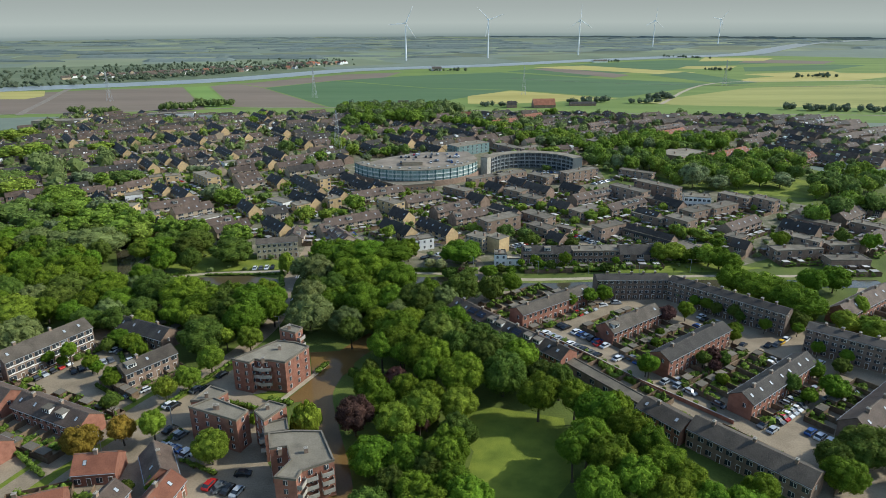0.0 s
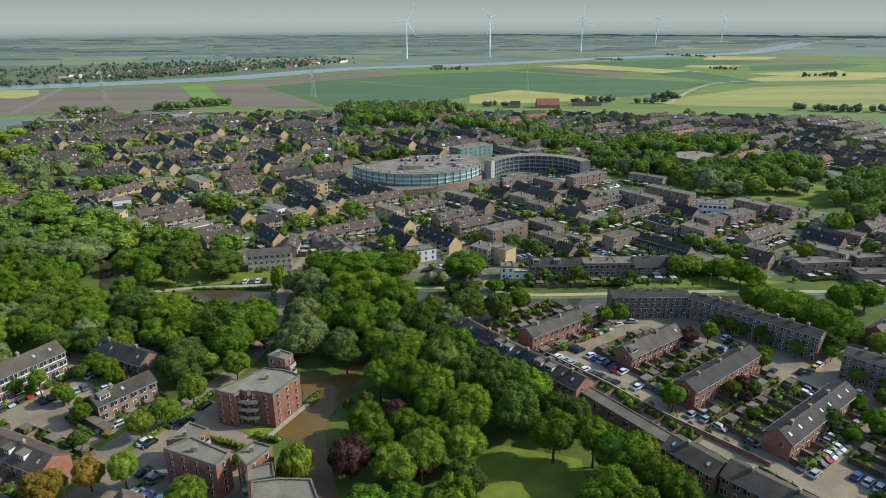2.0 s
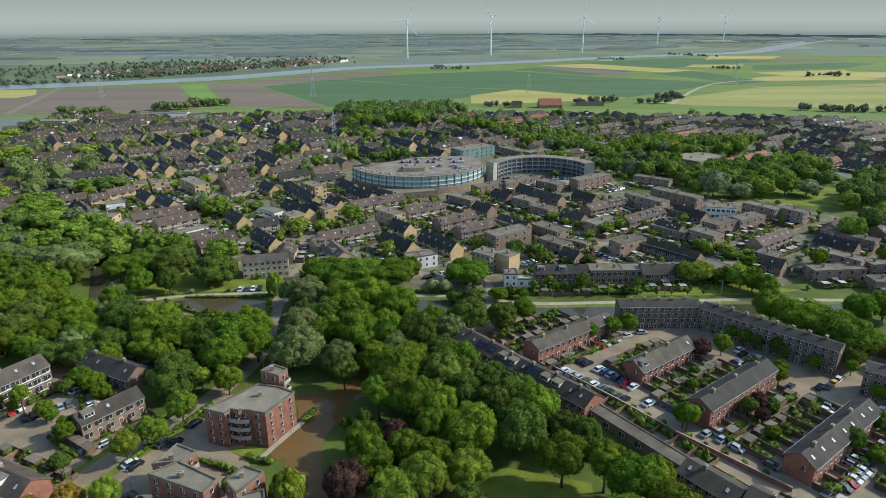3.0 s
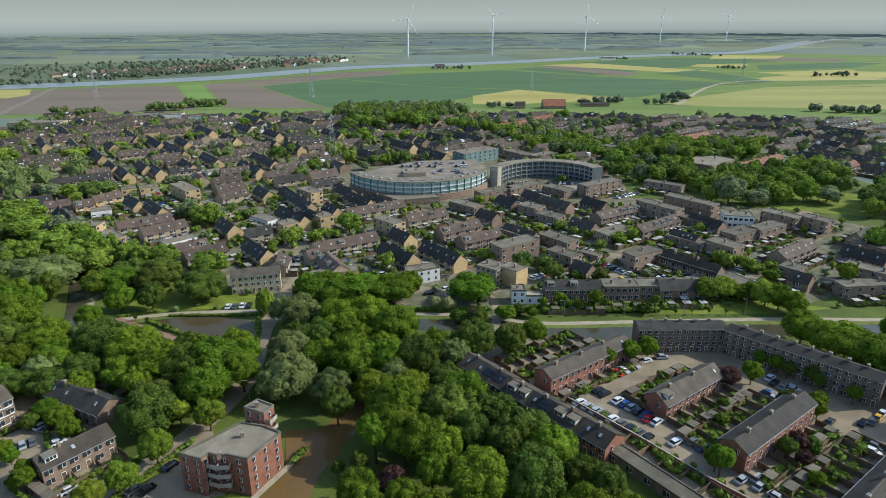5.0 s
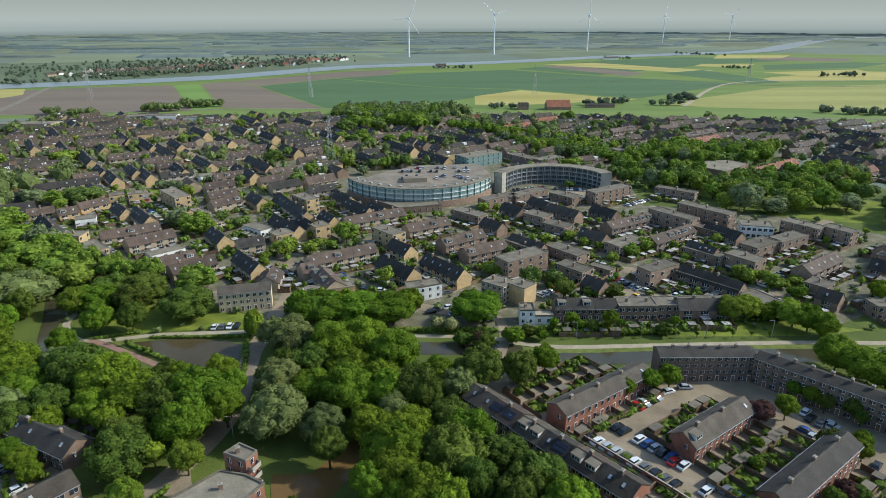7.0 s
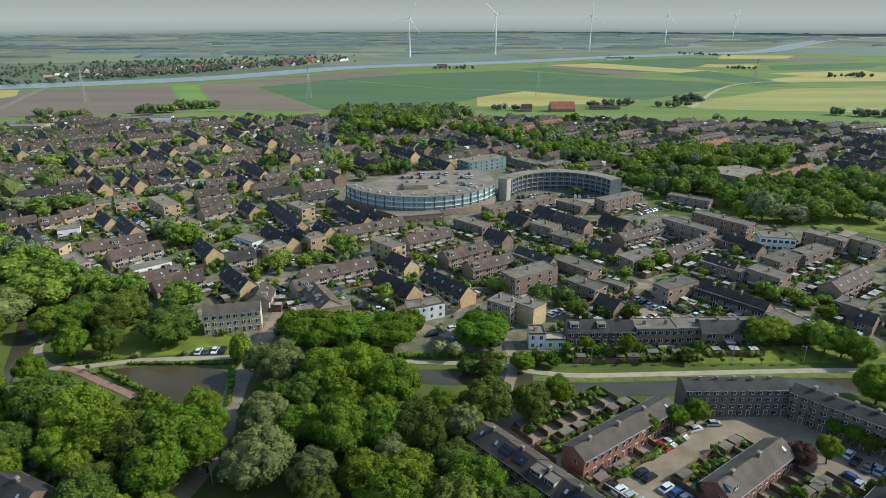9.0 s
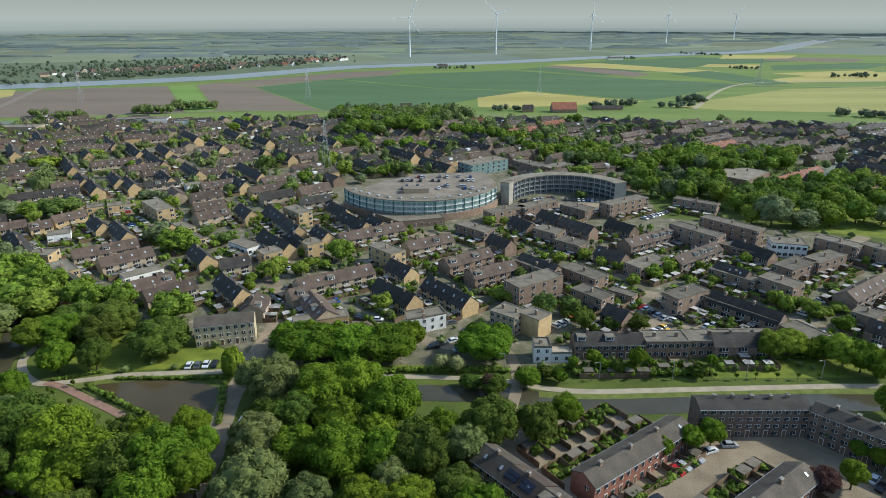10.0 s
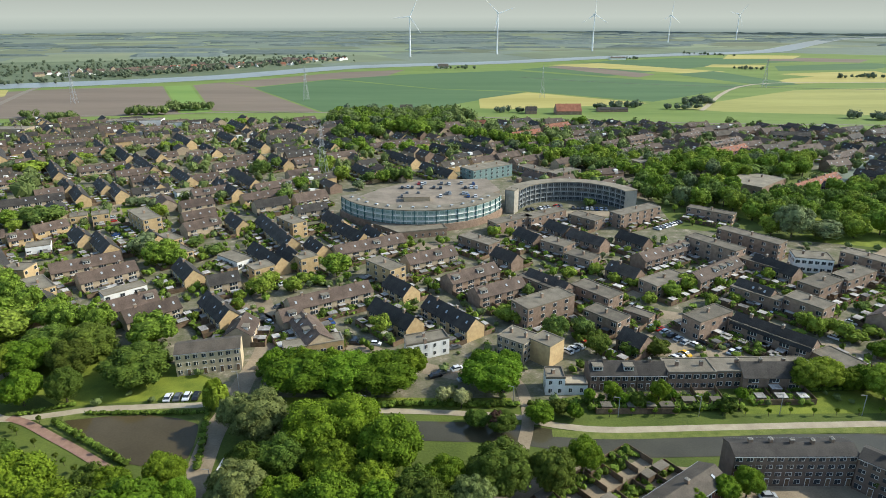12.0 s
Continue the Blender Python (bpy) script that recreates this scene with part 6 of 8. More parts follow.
tree(-174.1, 286.2, 10.0, 13, "grey", "near")
tree(-201.2, 290.4, 9.8, 13, "green", "near")
tree(-126.4, 230.8, 8.0, 13, "green", "near")
tree(-125.9, 244.9, 4.7, 11, "green", "near")
tree(-142.8, 232.3, 8.3, 12, "dark", "near")
tree(-149.0, 221.2, 7.1, 12, "grey", "near")
tree(-140.9, 221.0, 7.0, 12, "dark", "near")
tree(-128.7, 217.9, 5.3, 11, "green", "near")
tree(-149.8, 208.3, 8.8, 13, "lime", "near")
tree(-138.3, 190.6, 8.7, 13, "grey", "near")
tree(-121.8, 204.9, 6.0, 10, "dark", "near")
tree(-110.9, 204.6, 5.9, 10, "dark", "near")
tree(-101.7, 204.3, 4.9, 9, "green", "near")
tree(-222.6, 361.1, 10.9, 13, "green", "near")
tree(-202.3, 347.6, 11.9, 13, "green", "near")
tree(-177.1, 323.8, 12.3, 13, "green", "near")
tree(-157.7, 308.0, 10.3, 13, "green", "near")
tree(-145.7, 301.3, 9.4, 12, "lime", "near")
tree(-231.5, 338.8, 12.1, 14, "dark", "near")
tree(-210.1, 319.5, 10.6, 13, "dark", "near")
tree(-329.5, 509.5, 17.6, 15, "lime", "near")
tree(-285.3, 418.4, 12.0, 13, "dark", "near")
tree(-280.3, 440.8, 6.7, 8, "green", "near")
tree(53.7, 220.2, 2.9, 7, "green", "near")
tree(61.7, 223.1, 3.1, 8, "green", "near")
tree(68.0, 225.7, 3.4, 8, "green", "near")
tree(94.1, 209.9, 3.3, 8, "green", "near")
tree(67.5, 171.5, 3.0, 7, "green", "near")
tree(152.6, 231.7, 5.7, 12, "green", "near")
tree(122.7, 235.2, 7.0, 12, "green", "near")
tree(128.6, 226.1, 9.8, 13, "green", "near")
tree(134.0, 217.4, 9.7, 13, "green", "near")
tree(136.0, 209.5, 8.5, 13, "green", "near")
tree(163.4, 234.4, 6.4, 12, "green", "near")
tree(146.5, 198.8, 5.2, 9, "lime", "near")
tree(152.4, 194.1, 5.6, 9, "lime", "near")
tree(104.3, 192.7, 2.6, 6, "green", "near")
tree(118.1, 157.8, 4.3, 8, "green", "near")
tree(109.9, 129.2, 7.3, 10, "dark", "near")
tree(91.8, 179.0, 2.8, 6, "copper", "near")
tree(86.7, 209.1, 4.0, 7, "copper", "near")
tree(131.0, 201.3, 4.1, 8, "dark", "near")
tree(97.4, 195.2, 3.8, 8, "dark", "near")
tree(76.5, 116.4, 4.2, 8, "green", "near")
tree(-1.0, 146.0, 3.0, 7.4, "copper", "near")
tree(-23.0, 170.1, 1.9, 5.3, "dark", "near")
tree(-122.5, 180.8, 2.3, 6.1, "green", "near")
tree(-96.6, 169.8, 2.5, 6.6, "green", "near")
tree(-91.5, 155.5, 2.0, 5.4, "dark", "near")
tree(-67.8, 190.2, 3.0, 8.9, "lime", "near")
tree(-222.9, 374.5, 12.0, 14.5, "green", "near")
tree(-264.1, 391.4, 12.9, 14.5, "lime", "near")
tree(-384.7, 592.7, 17.5, 14.5, "lime", "near")
tree(-320.7, 512.2, 11.6, 14.5, "green", "near")
tree(67.7, 169.4, 3.1, 9.1, "green", "near")
tree(105.0, 195.8, 2.3, 6.2, "green", "near")
tree(87.2, 176.2, 2.5, 6.5, "dark", "near")
tree(89.0, 171.8, 2.1, 5.7, "copper", "near")
tree(106.7, 160.4, 2.9, 7.3, "dark", "near")
tree(104.4, 216.3, 2.5, 6.5, "green", "near")
tree(112.3, 210.1, 3.0, 7.4, "dark", "near")
tree(-0.5, 262.6, 2.4, 6.2, "cream", "mid")
tree(4.5, 261.1, 2.3, 6.2, "cream", "mid")
tree(13.6, 250.5, 2.4, 6.3, "copper", "mid")
tree(59.4, 260.9, 3.0, 8.9, "green", "mid")
tree(46.9, 263.8, 2.6, 6.8, "green", "mid")
tree(164.6, 279.9, 4.5, 12.0, "green", "mid")
tree(197.4, 285.1, 4.1, 11.2, "dark", "mid")
tree(204.1, 274.7, 4.8, 12.5, "green", "mid")
tree(203, 319.2, 6.7, 14.5, "green", "mid")
tree(223.8, 333.3, 7.9, 14.5, "dark", "mid")
tree(237.8, 345.7, 8.2, 14.5, "green", "mid")
tree(248.6, 339.9, 8.2, 14.5, "dark", "mid")
tree(246.9, 378, 5.3, 13.6, "dark", "mid")
tree(243.9, 385, 5.3, 13.7, "dark", "mid")
tree(256.1, 384.5, 5.4, 13.8, "dark", "mid")
tree(244.3, 392, 5.4, 13.8, "dark", "mid")
tree(257.4, 398.9, 7.0, 15.0, "dark", "mid")

tree(-234.6, 420.2, 9.2, 11.7, "grey", "mid")
tree(-225.4, 424.8, 7.5, 9.7, "green", "mid")
tree(-217.1, 416.6, 4.5, 6.2, "lime", "mid")
tree(-211.6, 428.5, 9.9, 9.9, "dark", "mid")
tree(-206.7, 433.3, 7.8, 8.6, "dark", "mid")
tree(-219.2, 429.9, 7.1, 8.9, "dark", "mid")
tree(-177.4, 461.6, 4.2, 5.9, "grey", "mid")
tree(-171.2, 461.5, 4.2, 5.9, "grey", "mid")
tree(-162.8, 457.6, 4.2, 6.2, "grey", "mid")
tree(-156, 457.5, 4.1, 4.4, "grey", "mid")
tree(-151.5, 437.4, 4.7, 9.3, "lime", "mid")
tree(-134.9, 380.3, 7.7, 11.8, "grey", "mid")
tree(-121.8, 367.7, 8.0, 13.0, "green", "mid")
tree(-116.8, 367.8, 5.7, 9.5, "green", "mid")
tree(-104, 346.8, 2.7, 5.5, "lime", "mid")
tree(-109.4, 344.7, 2.4, 3.6, "lime", "mid")
tree(-118.2, 396.7, 5.2, 3.6, "dark", "mid")
tree(-107.4, 376.2, 2.9, 3.5, "green", "mid")
tree(-103.3, 380.6, 4.2, 6.5, "dark", "mid")
tree(-98, 412.4, 4.6, 6.1, "lime", "mid")
tree(-113.7, 483.8, 4.2, 5.5, "grey", "mid")
tree(-108.3, 483.8, 4.2, 6.2, "grey", "mid")
tree(-92.3, 468.9, 5.6, 9.2, "dark", "mid")
tree(-89.5, 499, 6.5, 8.6, "green", "mid")
tree(-52.1, 498, 4.7, 6.8, "grey", "mid")
tree(-36.9, 473.5, 5.2, 7.1, "grey", "mid")
tree(-70.3, 336.4, 5.5, 9.9, "lime", "mid")
tree(-69.8, 348.7, 3.5, 5.7, "lime", "mid")
tree(-59.3, 340.3, 4.2, 7.0, "lime", "mid")
tree(-56.2, 349.3, 3.4, 4.9, "green", "mid")
tree(-51.1, 348.6, 3.7, 4.3, "green", "mid")
tree(-44.6, 356.3, 6.4, 11.1, "green", "mid")
tree(-56.4, 371.9, 3.4, 3.5, "green", "mid")
tree(-63.9, 363, 3.9, 4.8, "lime", "mid")
tree(-77.3, 330.7, 2.5, 5.7, "green", "mid")
tree(-35.7, 379.6, 2.8, 3.5, "lime", "mid")
tree(-27.6, 380.9, 1.9, 3.5, "lime", "mid")
tree(-19.1, 388, 3.2, 4.3, "lime", "mid")
tree(-6.1, 341.7, 1.9, 6.0, "green", "mid")
tree(-11.3, 349, 1.7, 3.5, "lime", "mid")
tree(-21.2, 302.6, 3.6, 9.1, "green", "mid")
tree(-25, 309.6, 2.0, 4.7, "lime", "mid")
tree(19.2, 430.6, 2.9, 5.6, "green", "mid")
tree(25.5, 408.1, 4.0, 5.5, "lime", "mid")
tree(33, 407.6, 2.7, 4.9, "lime", "mid")
tree(36.9, 388.8, 1.9, 3.5, "green", "mid")
tree(42.4, 387.1, 2.2, 3.5, "green", "mid")
tree(48.8, 388.9, 2.6, 3.5, "green", "mid")
tree(84.2, 460.1, 4.3, 4.8, "dark", "mid")
tree(95.1, 470.3, 3.7, 4.6, "dark", "mid")
tree(58.7, 369.4, 4.0, 4.9, "lime", "mid")
tree(52, 353.9, 3.8, 5.5, "green", "mid")
tree(64.5, 358.7, 3.6, 5.0, "lime", "mid")
tree(69.8, 348.1, 3.4, 5.4, "lime", "mid")
tree(76.2, 344.1, 3.7, 5.0, "lime", "mid")
tree(87.9, 334.8, 4.8, 6.8, "green", "mid")
tree(78.1, 329, 3.3, 4.6, "lime", "mid")
tree(57, 328.5, 3.2, 3.5, "green", "mid")
tree(32.2, 335.5, 3.5, 6.0, "dark", "mid")
tree(41.8, 335.6, 2.2, 3.5, "green", "mid")
tree(22, 315.2, 4.5, 5.6, "lime", "mid")
tree(26.2, 312.2, 3.5, 5.7, "lime", "mid")
tree(37.2, 298.6, 4.7, 10.6, "dark", "mid")
tree(47.2, 302.2, 4.1, 7.8, "dark", "mid")
tree(49.1, 290.7, 4.4, 8.5, "dark", "mid")
tree(60, 290.2, 4.4, 5.5, "dark", "mid")
tree(68, 290.2, 4.7, 6.0, "dark", "mid")
tree(96, 340.8, 4.0, 7.6, "green", "mid")
tree(103.1, 347.4, 4.4, 6.4, "lime", "mid")
tree(101.6, 329.1, 2.5, 4.1, "lime", "mid")
tree(110.8, 344.2, 2.7, 4.9, "lime", "mid")
tree(111.1, 329.9, 3.4, 4.0, "lime", "mid")
tree(121.8, 327.7, 4.3, 4.1, "lime", "mid")
tree(133, 331.6, 3.5, 4.6, "lime", "mid")
tree(133.4, 350.9, 3.1, 6.3, "lime", "mid")
tree(125.4, 308.7, 3.3, 6.9, "lime", "mid")
tree(127.2, 303.8, 3.5, 7.2, "green", "mid")
tree(132.8, 306, 2.7, 5.7, "lime", "mid")
tree(134.4, 301.4, 4.1, 6.6, "lime", "mid")
tree(138.3, 298.8, 3.5, 4.2, "lime", "mid")
tree(146, 303.1, 3.6, 3.8, "lime", "mid")
tree(139, 287.8, 4.5, 6.2, "green", "mid")
tree(149.4, 296.3, 3.3, 3.5, "green", "mid")
tree(155.4, 323, 3.0, 3.5, "dark", "mid")
tree(171.3, 404.6, 10.0, 18.2, "grey", "mid")
tree(163.2, 408.4, 6.3, 11.7, "lime", "mid")
tree(186.5, 402.3, 9.4, 10.2, "grey", "mid")
tree(205.5, 417.6, 8.4, 11.1, "lime", "mid")
tree(217.8, 408.6, 8.8, 15.3, "green", "mid")
tree(229.9, 405.7, 9.3, 11.3, "grey", "mid")
tree(180.4, 465.2, 7.3, 5.7, "lime", "mid")
tree(146.5, 471.5, 5.1, 9.0, "dark", "mid")
tree(151, 464.8, 5.0, 13.3, "dark", "mid")
tree(158, 464.7, 5.0, 9.6, "dark", "mid")
tree(166.6, 464.6, 5.1, 11.8, "dark", "mid")
tree(170.8, 458.2, 5.4, 11.2, "dark", "mid")
tree(194.3, 464.4, 5.2, 12.5, "dark", "mid")
tree(200.5, 464.3, 5.2, 13.2, "dark", "mid")
tree(207.7, 466.9, 5.3, 11.1, "dark", "mid")
tree(213, 460.4, 5.7, 10.5, "dark", "mid")
tree(220.1, 457.8, 5.7, 12.3, "dark", "mid")
tree(228.6, 457.7, 5.8, 11.2, "dark", "mid")
tree(234, 455, 5.3, 10.4, "dark", "mid")
tree(240.7, 454.9, 5.4, 9.3, "dark", "mid")
tree(250.7, 457.4, 5.5, 11.2, "dark", "mid")
tree(256.9, 451.2, 5.9, 8.5, "dark", "mid")
tree(200.4, 534.2, 8.5, 10.1, "green", "mid")
tree(208.6, 525.6, 9.4, 9.8, "dark", "mid")
tree(220.9, 530, 7.0, 8.8, "dark", "mid")
tree(234.7, 533.3, 6.7, 10.2, "green", "mid")
tree(246.5, 536.9, 7.3, 10.6, "green", "mid")
tree(190.9, 562.9, 9.3, 15.1, "green", "mid")
tree(169.4, 537.5, 6.4, 11.6, "green", "mid")
tree(162.1, 534, 6.3, 10.2, "green", "mid")
tree(71.2, 614.7, 8.1, 6.4, "green", "mid")
tree(80.8, 600.4, 7.9, 8.2, "green", "mid")
tree(89.7, 584.6, 7.7, 10.3, "green", "mid")
tree(96.8, 563.7, 7.9, 11.6, "green", "mid")
tree(104.6, 550, 8.2, 12.6, "dark", "mid")
tree(112.5, 538.7, 8.0, 12.3, "dark", "mid")
tree(121.7, 534.7, 7.1, 12.3, "green", "mid")
tree(131.8, 534.6, 7.1, 8.9, "green", "mid")
tree(97.2, 514.9, 8.5, 8.4, "lime", "mid")
tree(109.6, 501.7, 7.4, 7.4, "green", "mid")
tree(118.2, 484.7, 5.9, 9.6, "dark", "mid")
tree(122.2, 473.2, 5.4, 10.5, "dark", "mid")
tree(136.8, 492, 6.6, 11.6, "dark", "mid")
tree(141.8, 484.3, 5.6, 11.5, "dark", "mid")
tree(64.8, 663.4, 2.9, 7.3, "lime", "mid")
tree(69.2, 657.6, 2.9, 7.8, "lime", "mid")
tree(74, 654.8, 2.9, 7.7, "lime", "mid")
tree(78.3, 649.2, 2.9, 7.6, "lime", "mid")
tree(82.9, 646.4, 2.9, 7.6, "lime", "mid")
tree(87.1, 640.9, 2.8, 7.5, "lime", "mid")
tree(13.7, 674.3, 7.7, 13.1, "green", "mid")
tree(23.5, 659.6, 7.5, 13.8, "green", "mid")
tree(33.2, 651.1, 7.4, 14.1, "green", "mid")
tree(45.7, 651, 7.4, 13.1, "green", "mid")
tree(53.7, 645.4, 7.4, 12.0, "green", "mid")
tree(131.8, 737, 4.7, 9.8, "green", "mid")
tree(137.2, 730, 5.3, 12.6, "green", "mid")
tree(157.7, 688.3, 10.6, 8.8, "dark", "mid")
tree(178.9, 697.5, 10.9, 8.4, "dark", "mid")
tree(-86, 661.9, 10.0, 15.3, "dark", "mid")
tree(-79.5, 691.2, 9.2, 14.4, "green", "mid")
tree(-67.2, 676.1, 10.2, 15.6, "green", "mid")
tree(-56.7, 675.6, 8.9, 14.1, "dark", "mid")
tree(-47.4, 691.1, 10.4, 16.0, "green", "mid")
tree(-34, 690.9, 10.4, 17.1, "green", "mid")
tree(-20.2, 675.8, 11.0, 18.2, "green", "mid")
tree(-7.3, 690.7, 11.0, 15.9, "dark", "mid")
tree(-65.6, 616.2, 7.0, 12.9, "green", "mid")
tree(-84.5, 616.1, 6.0, 11.4, "green", "mid")
tree(-71.7, 608.7, 5.9, 9.4, "green", "mid")
tree(-57, 601.5, 5.8, 8.3, "green", "mid")
tree(-42, 615.5, 5.9, 8.0, "green", "mid")
tree(-27.4, 608.4, 6.9, 11.7, "green", "mid")
tree(-15.6, 601.3, 6.8, 9.2, "green", "mid")
tree(-79.7, 555.2, 5.3, 10.7, "lime", "mid")
tree(-86.9, 537, 6.5, 6.0, "green", "mid")
tree(-80.8, 536.8, 6.1, 12.4, "lime", "mid")
tree(-66.2, 519.5, 6.7, 10.7, "lime", "mid")
tree(-105.9, 604.1, 4.8, 7.9, "green", "mid")
tree(-125.2, 618.8, 5.0, 6.1, "green", "mid")
tree(-113.8, 608.9, 4.9, 8.0, "green", "mid")
tree(-94.3, 618.3, 4.9, 5.2, "green", "mid")
tree(-46.3, 515.7, 5.7, 8.6, "dark", "mid")
tree(-38.5, 515.6, 5.7, 9.4, "green", "mid")
tree(-31, 518.8, 5.7, 9.9, "dark", "mid")
tree(-23.1, 518.7, 5.7, 10.7, "dark", "mid")
tree(-123.5, 537.3, 6.2, 11.5, "dark", "mid")
tree(-115.4, 545.7, 3.9, 11.5, "dark", "mid")
tree(-282.5, 540.7, 11.0, 10.2, "lime", "mid")
tree(-306.1, 559.4, 10.2, 6.0, "grey", "mid")
tree(-267.6, 578.5, 8.5, 7.8, "lime", "mid")
tree(-270.6, 502.1, 5.0, 7.2, "lime", "mid")
tree(-318.3, 621.5, 5.6, 7.6, "lime", "mid")
tree(-222.8, 619.9, 4.7, 8.6, "lime", "mid")
tree(-213.3, 620, 5.2, 8.6, "lime", "mid")
tree(-286, 693.3, 6.7, 9.1, "green", "mid")
tree(-220, 539.9, 5.1, 7.0, "green", "mid")
tree(-196.6, 698.3, 6.5, 9.7, "green", "mid")
tree(-198.4, 742.5, 6.9, 8.6, "green", "mid")
tree(-29.1, 490, 3.7, 4.8, "green", "mid")
tree(105.3, 270.3, 6.3, 9.8, "lime", "near")
tree(111.8, 272.0, 5.9, 8.9, "lime", "near")
tree(117.2, 269.7, 4.5, 6.9, "green", "near")
tree(122.6, 271.2, 4.6, 7.2, "green", "near")
tree(125.1, 264.8, 6.4, 10.6, "lime", "near")
tree(128.3, 261.1, 5.7, 10.6, "green", "near")
tree(131.5, 257.8, 5.7, 9.4, "green", "near")
tree(40.3, 262.4, 1.8, 5.3, "green", "near")
tree(35.1, 256.0, 2.4, 4.7, "green", "near")
tree(49.4, 261.8, 2.1, 4.9, "green", "near")
tree(53.4, 260.2, 2.5, 5.7, "dark", "near")
tree(58.2, 261.8, 2.2, 3.7, "green", "near")
tree(77.3, 258.5, 2.9, 4.6, "dark", "near")
tree(81.5, 259.8, 1.9, 7.2, "green", "near")
tree(64.6, 264.9, 1.5, 3.5, "green", "near")
tree(25.3, 254.4, 4.0, 5.7, "green", "near")
tree(31.1, 258.1, 2.8, 4.5, "dark", "near")
tree(14.8, 250.0, 4.3, 6.5, "dark", "near")
tree(8.2, 252.8, 3.3, 4.8, "dark", "near")
tree(1.6, 265.6, 1.9, 4.4, "cream", "near")
tree(6.1, 263.7, 1.7, 4.0, "cream", "near")
tree(-51.0, 276.6, 4.7, 10.2, "green", "near")
tree(-42.5, 276.5, 4.7, 10.6, "green", "near")
tree(-34.0, 276.4, 4.4, 10.2, "green", "near")
tree(-26.1, 276.2, 4.1, 9.6, "green", "near")
tree(-18.5, 275.2, 4.7, 9.7, "dark", "near")
tree(-10.4, 274.1, 5.1, 11.6, "green", "near")
tree(11.5, 276.7, 4.2, 9.8, "green", "near")
tree(19.1, 276.6, 4.2, 9.4, "green", "near")
tree(-63.0, 260.0, 3.9, 10.3, "willow", "near")
tree(-54.3, 250.8, 5.1, 12.0, "grey", "near")
tree(-47.6, 253.6, 4.4, 11.9, "grey", "near")

rng = random.Random(77)
def scatter(count, inside, r0, r1, gap=0.7):
    out, tries = [], 0
    while len(out) < count and tries < count * 60:
        tries += 1
        x, y, r = *inside(), rng.uniform(r0, r1)
        if all((x - a) ** 2 + (y - b) ** 2 > ((r + c) * gap) ** 2 for a, b, c, d in out):
            out.append((x, y, r, r * rng.uniform(1.7, 2.4)))
    return out


def rect(x0, x1, y0, y1):
    return lambda: (rng.uniform(x0, x1), rng.uniform(y0, y1))


def band(x0, y0, x1, y1, w):
    def f():
        t = rng.random()
        return x0 + (x1 - x0) * t + rng.uniform(-w, w), y0 + (y1 - y0) * t + rng.uniform(-w, w)
    return f


def inside(px, py, poly):
    hit = False
    for (x0, y0), (x1, y1) in zip(poly, poly[1:] + poly[:1]):
        if (y0 > py) != (y1 > py) and px < (x1 - x0) * (py - y0) / (y1 - y0) + x0:
            hit = not hit
    return hit


def on_way(x, y, r):
    """Whether a crown would hang over the stream or a footpath."""
    return any((x - q.x) ** 2 + (y - q.y) ** 2 < (r * 0.75 + 3.5) ** 2 for q in STREAM) or any((x - a) ** 2 + (y - b) ** 2 < (r * 0.7 + w / 2) ** 2 for a, b, w in ROADS)


def fill(poly, r0, r1, kinds, gap=0.66, tries=900, level="near", top=16):
    """Trees crown to crown over a piece of woodland."""
    xs, ys = [q[0] for q in poly], [q[1] for q in poly]
    for _ in range(tries):
        x, y, r = rng.uniform(min(xs), max(xs)), rng.uniform(min(ys), max(ys)), rng.uniform(r0, r1)
        if inside(x, y, poly) and not on_way(x, y, r) and all((x - a) ** 2 + (y - b) ** 2 > ((r + c) * gap) ** 2 for a, b, c in PLACED):
            tree(round(x, 1), round(y, 1), r, min(top, 2.2 * r + rng.uniform(1, 3)), rng.choice(kinds), level)


for x, y, r, h, kind in ((126, 128, 5, 10, "dark"), (134, 138, 5, 10, "green"), (118, 119, 5, 10, "green"), (141, 152, 4, 8, "dark"), (-145, 150, 5, 10, "green"), (-140, 138, 4, 9, "dark"), (-106, 118, 4, 8, "green")):
    tree(x, y, r, h, kind)
MIX = ("green", "green", "dark", "green", "green", "dark", "green", "grey")
fill([(-46, 203), (-49, 238), (-18, 242), (-8, 234), (10, 232), (8, 222), (2, 218), (-8, 198), (-24, 196)], 5, 8, MIX, top=11)
fill([(-14, 105), (-18, 150), (-20, 192), (-8, 198), (4, 210), (20, 184), (30, 168), (26, 158), (6, 157), (9, 128), (2, 105)], 4.8, 7.6, ("green", "green", "dark"), top=11)
fill([(22, 184), (32, 170), (42, 152), (54, 132), (70, 108), (60, 90), (38, 105), (38, 135), (36, 155)], 4.8, 7.6, ("green", "green", "dark"), top=11)
fill([(-64, 202), (-66, 212), (-80, 217), (-112, 236), (-134, 234), (-150, 210), (-122, 208), (-95, 207), (-78, 196)], 4.5, 7, MIX, top=10.5)
fill([(-205, 208), (-152, 212), (-148, 240), (-156, 288), (-190, 322), (-235, 290)], 4.5, 7, MIX, level="mid", top=14)
fill([(-195, 332), (-156, 306), (-134, 300), (-116, 303), (-146, 320), (-200, 358), (-250, 345)], 4.5, 7, MIX, level="mid", top=13)
fill([(114, 474), (143, 454), (174, 448), (161, 406), (167, 402), (193, 454), (261, 443), (290, 488), (243, 489), (194, 469), (172, 496), (129, 515)], 4.5, 7, ("green", "dark", "lime", "green", "grey"), 0.7, 420, "mid", 13)
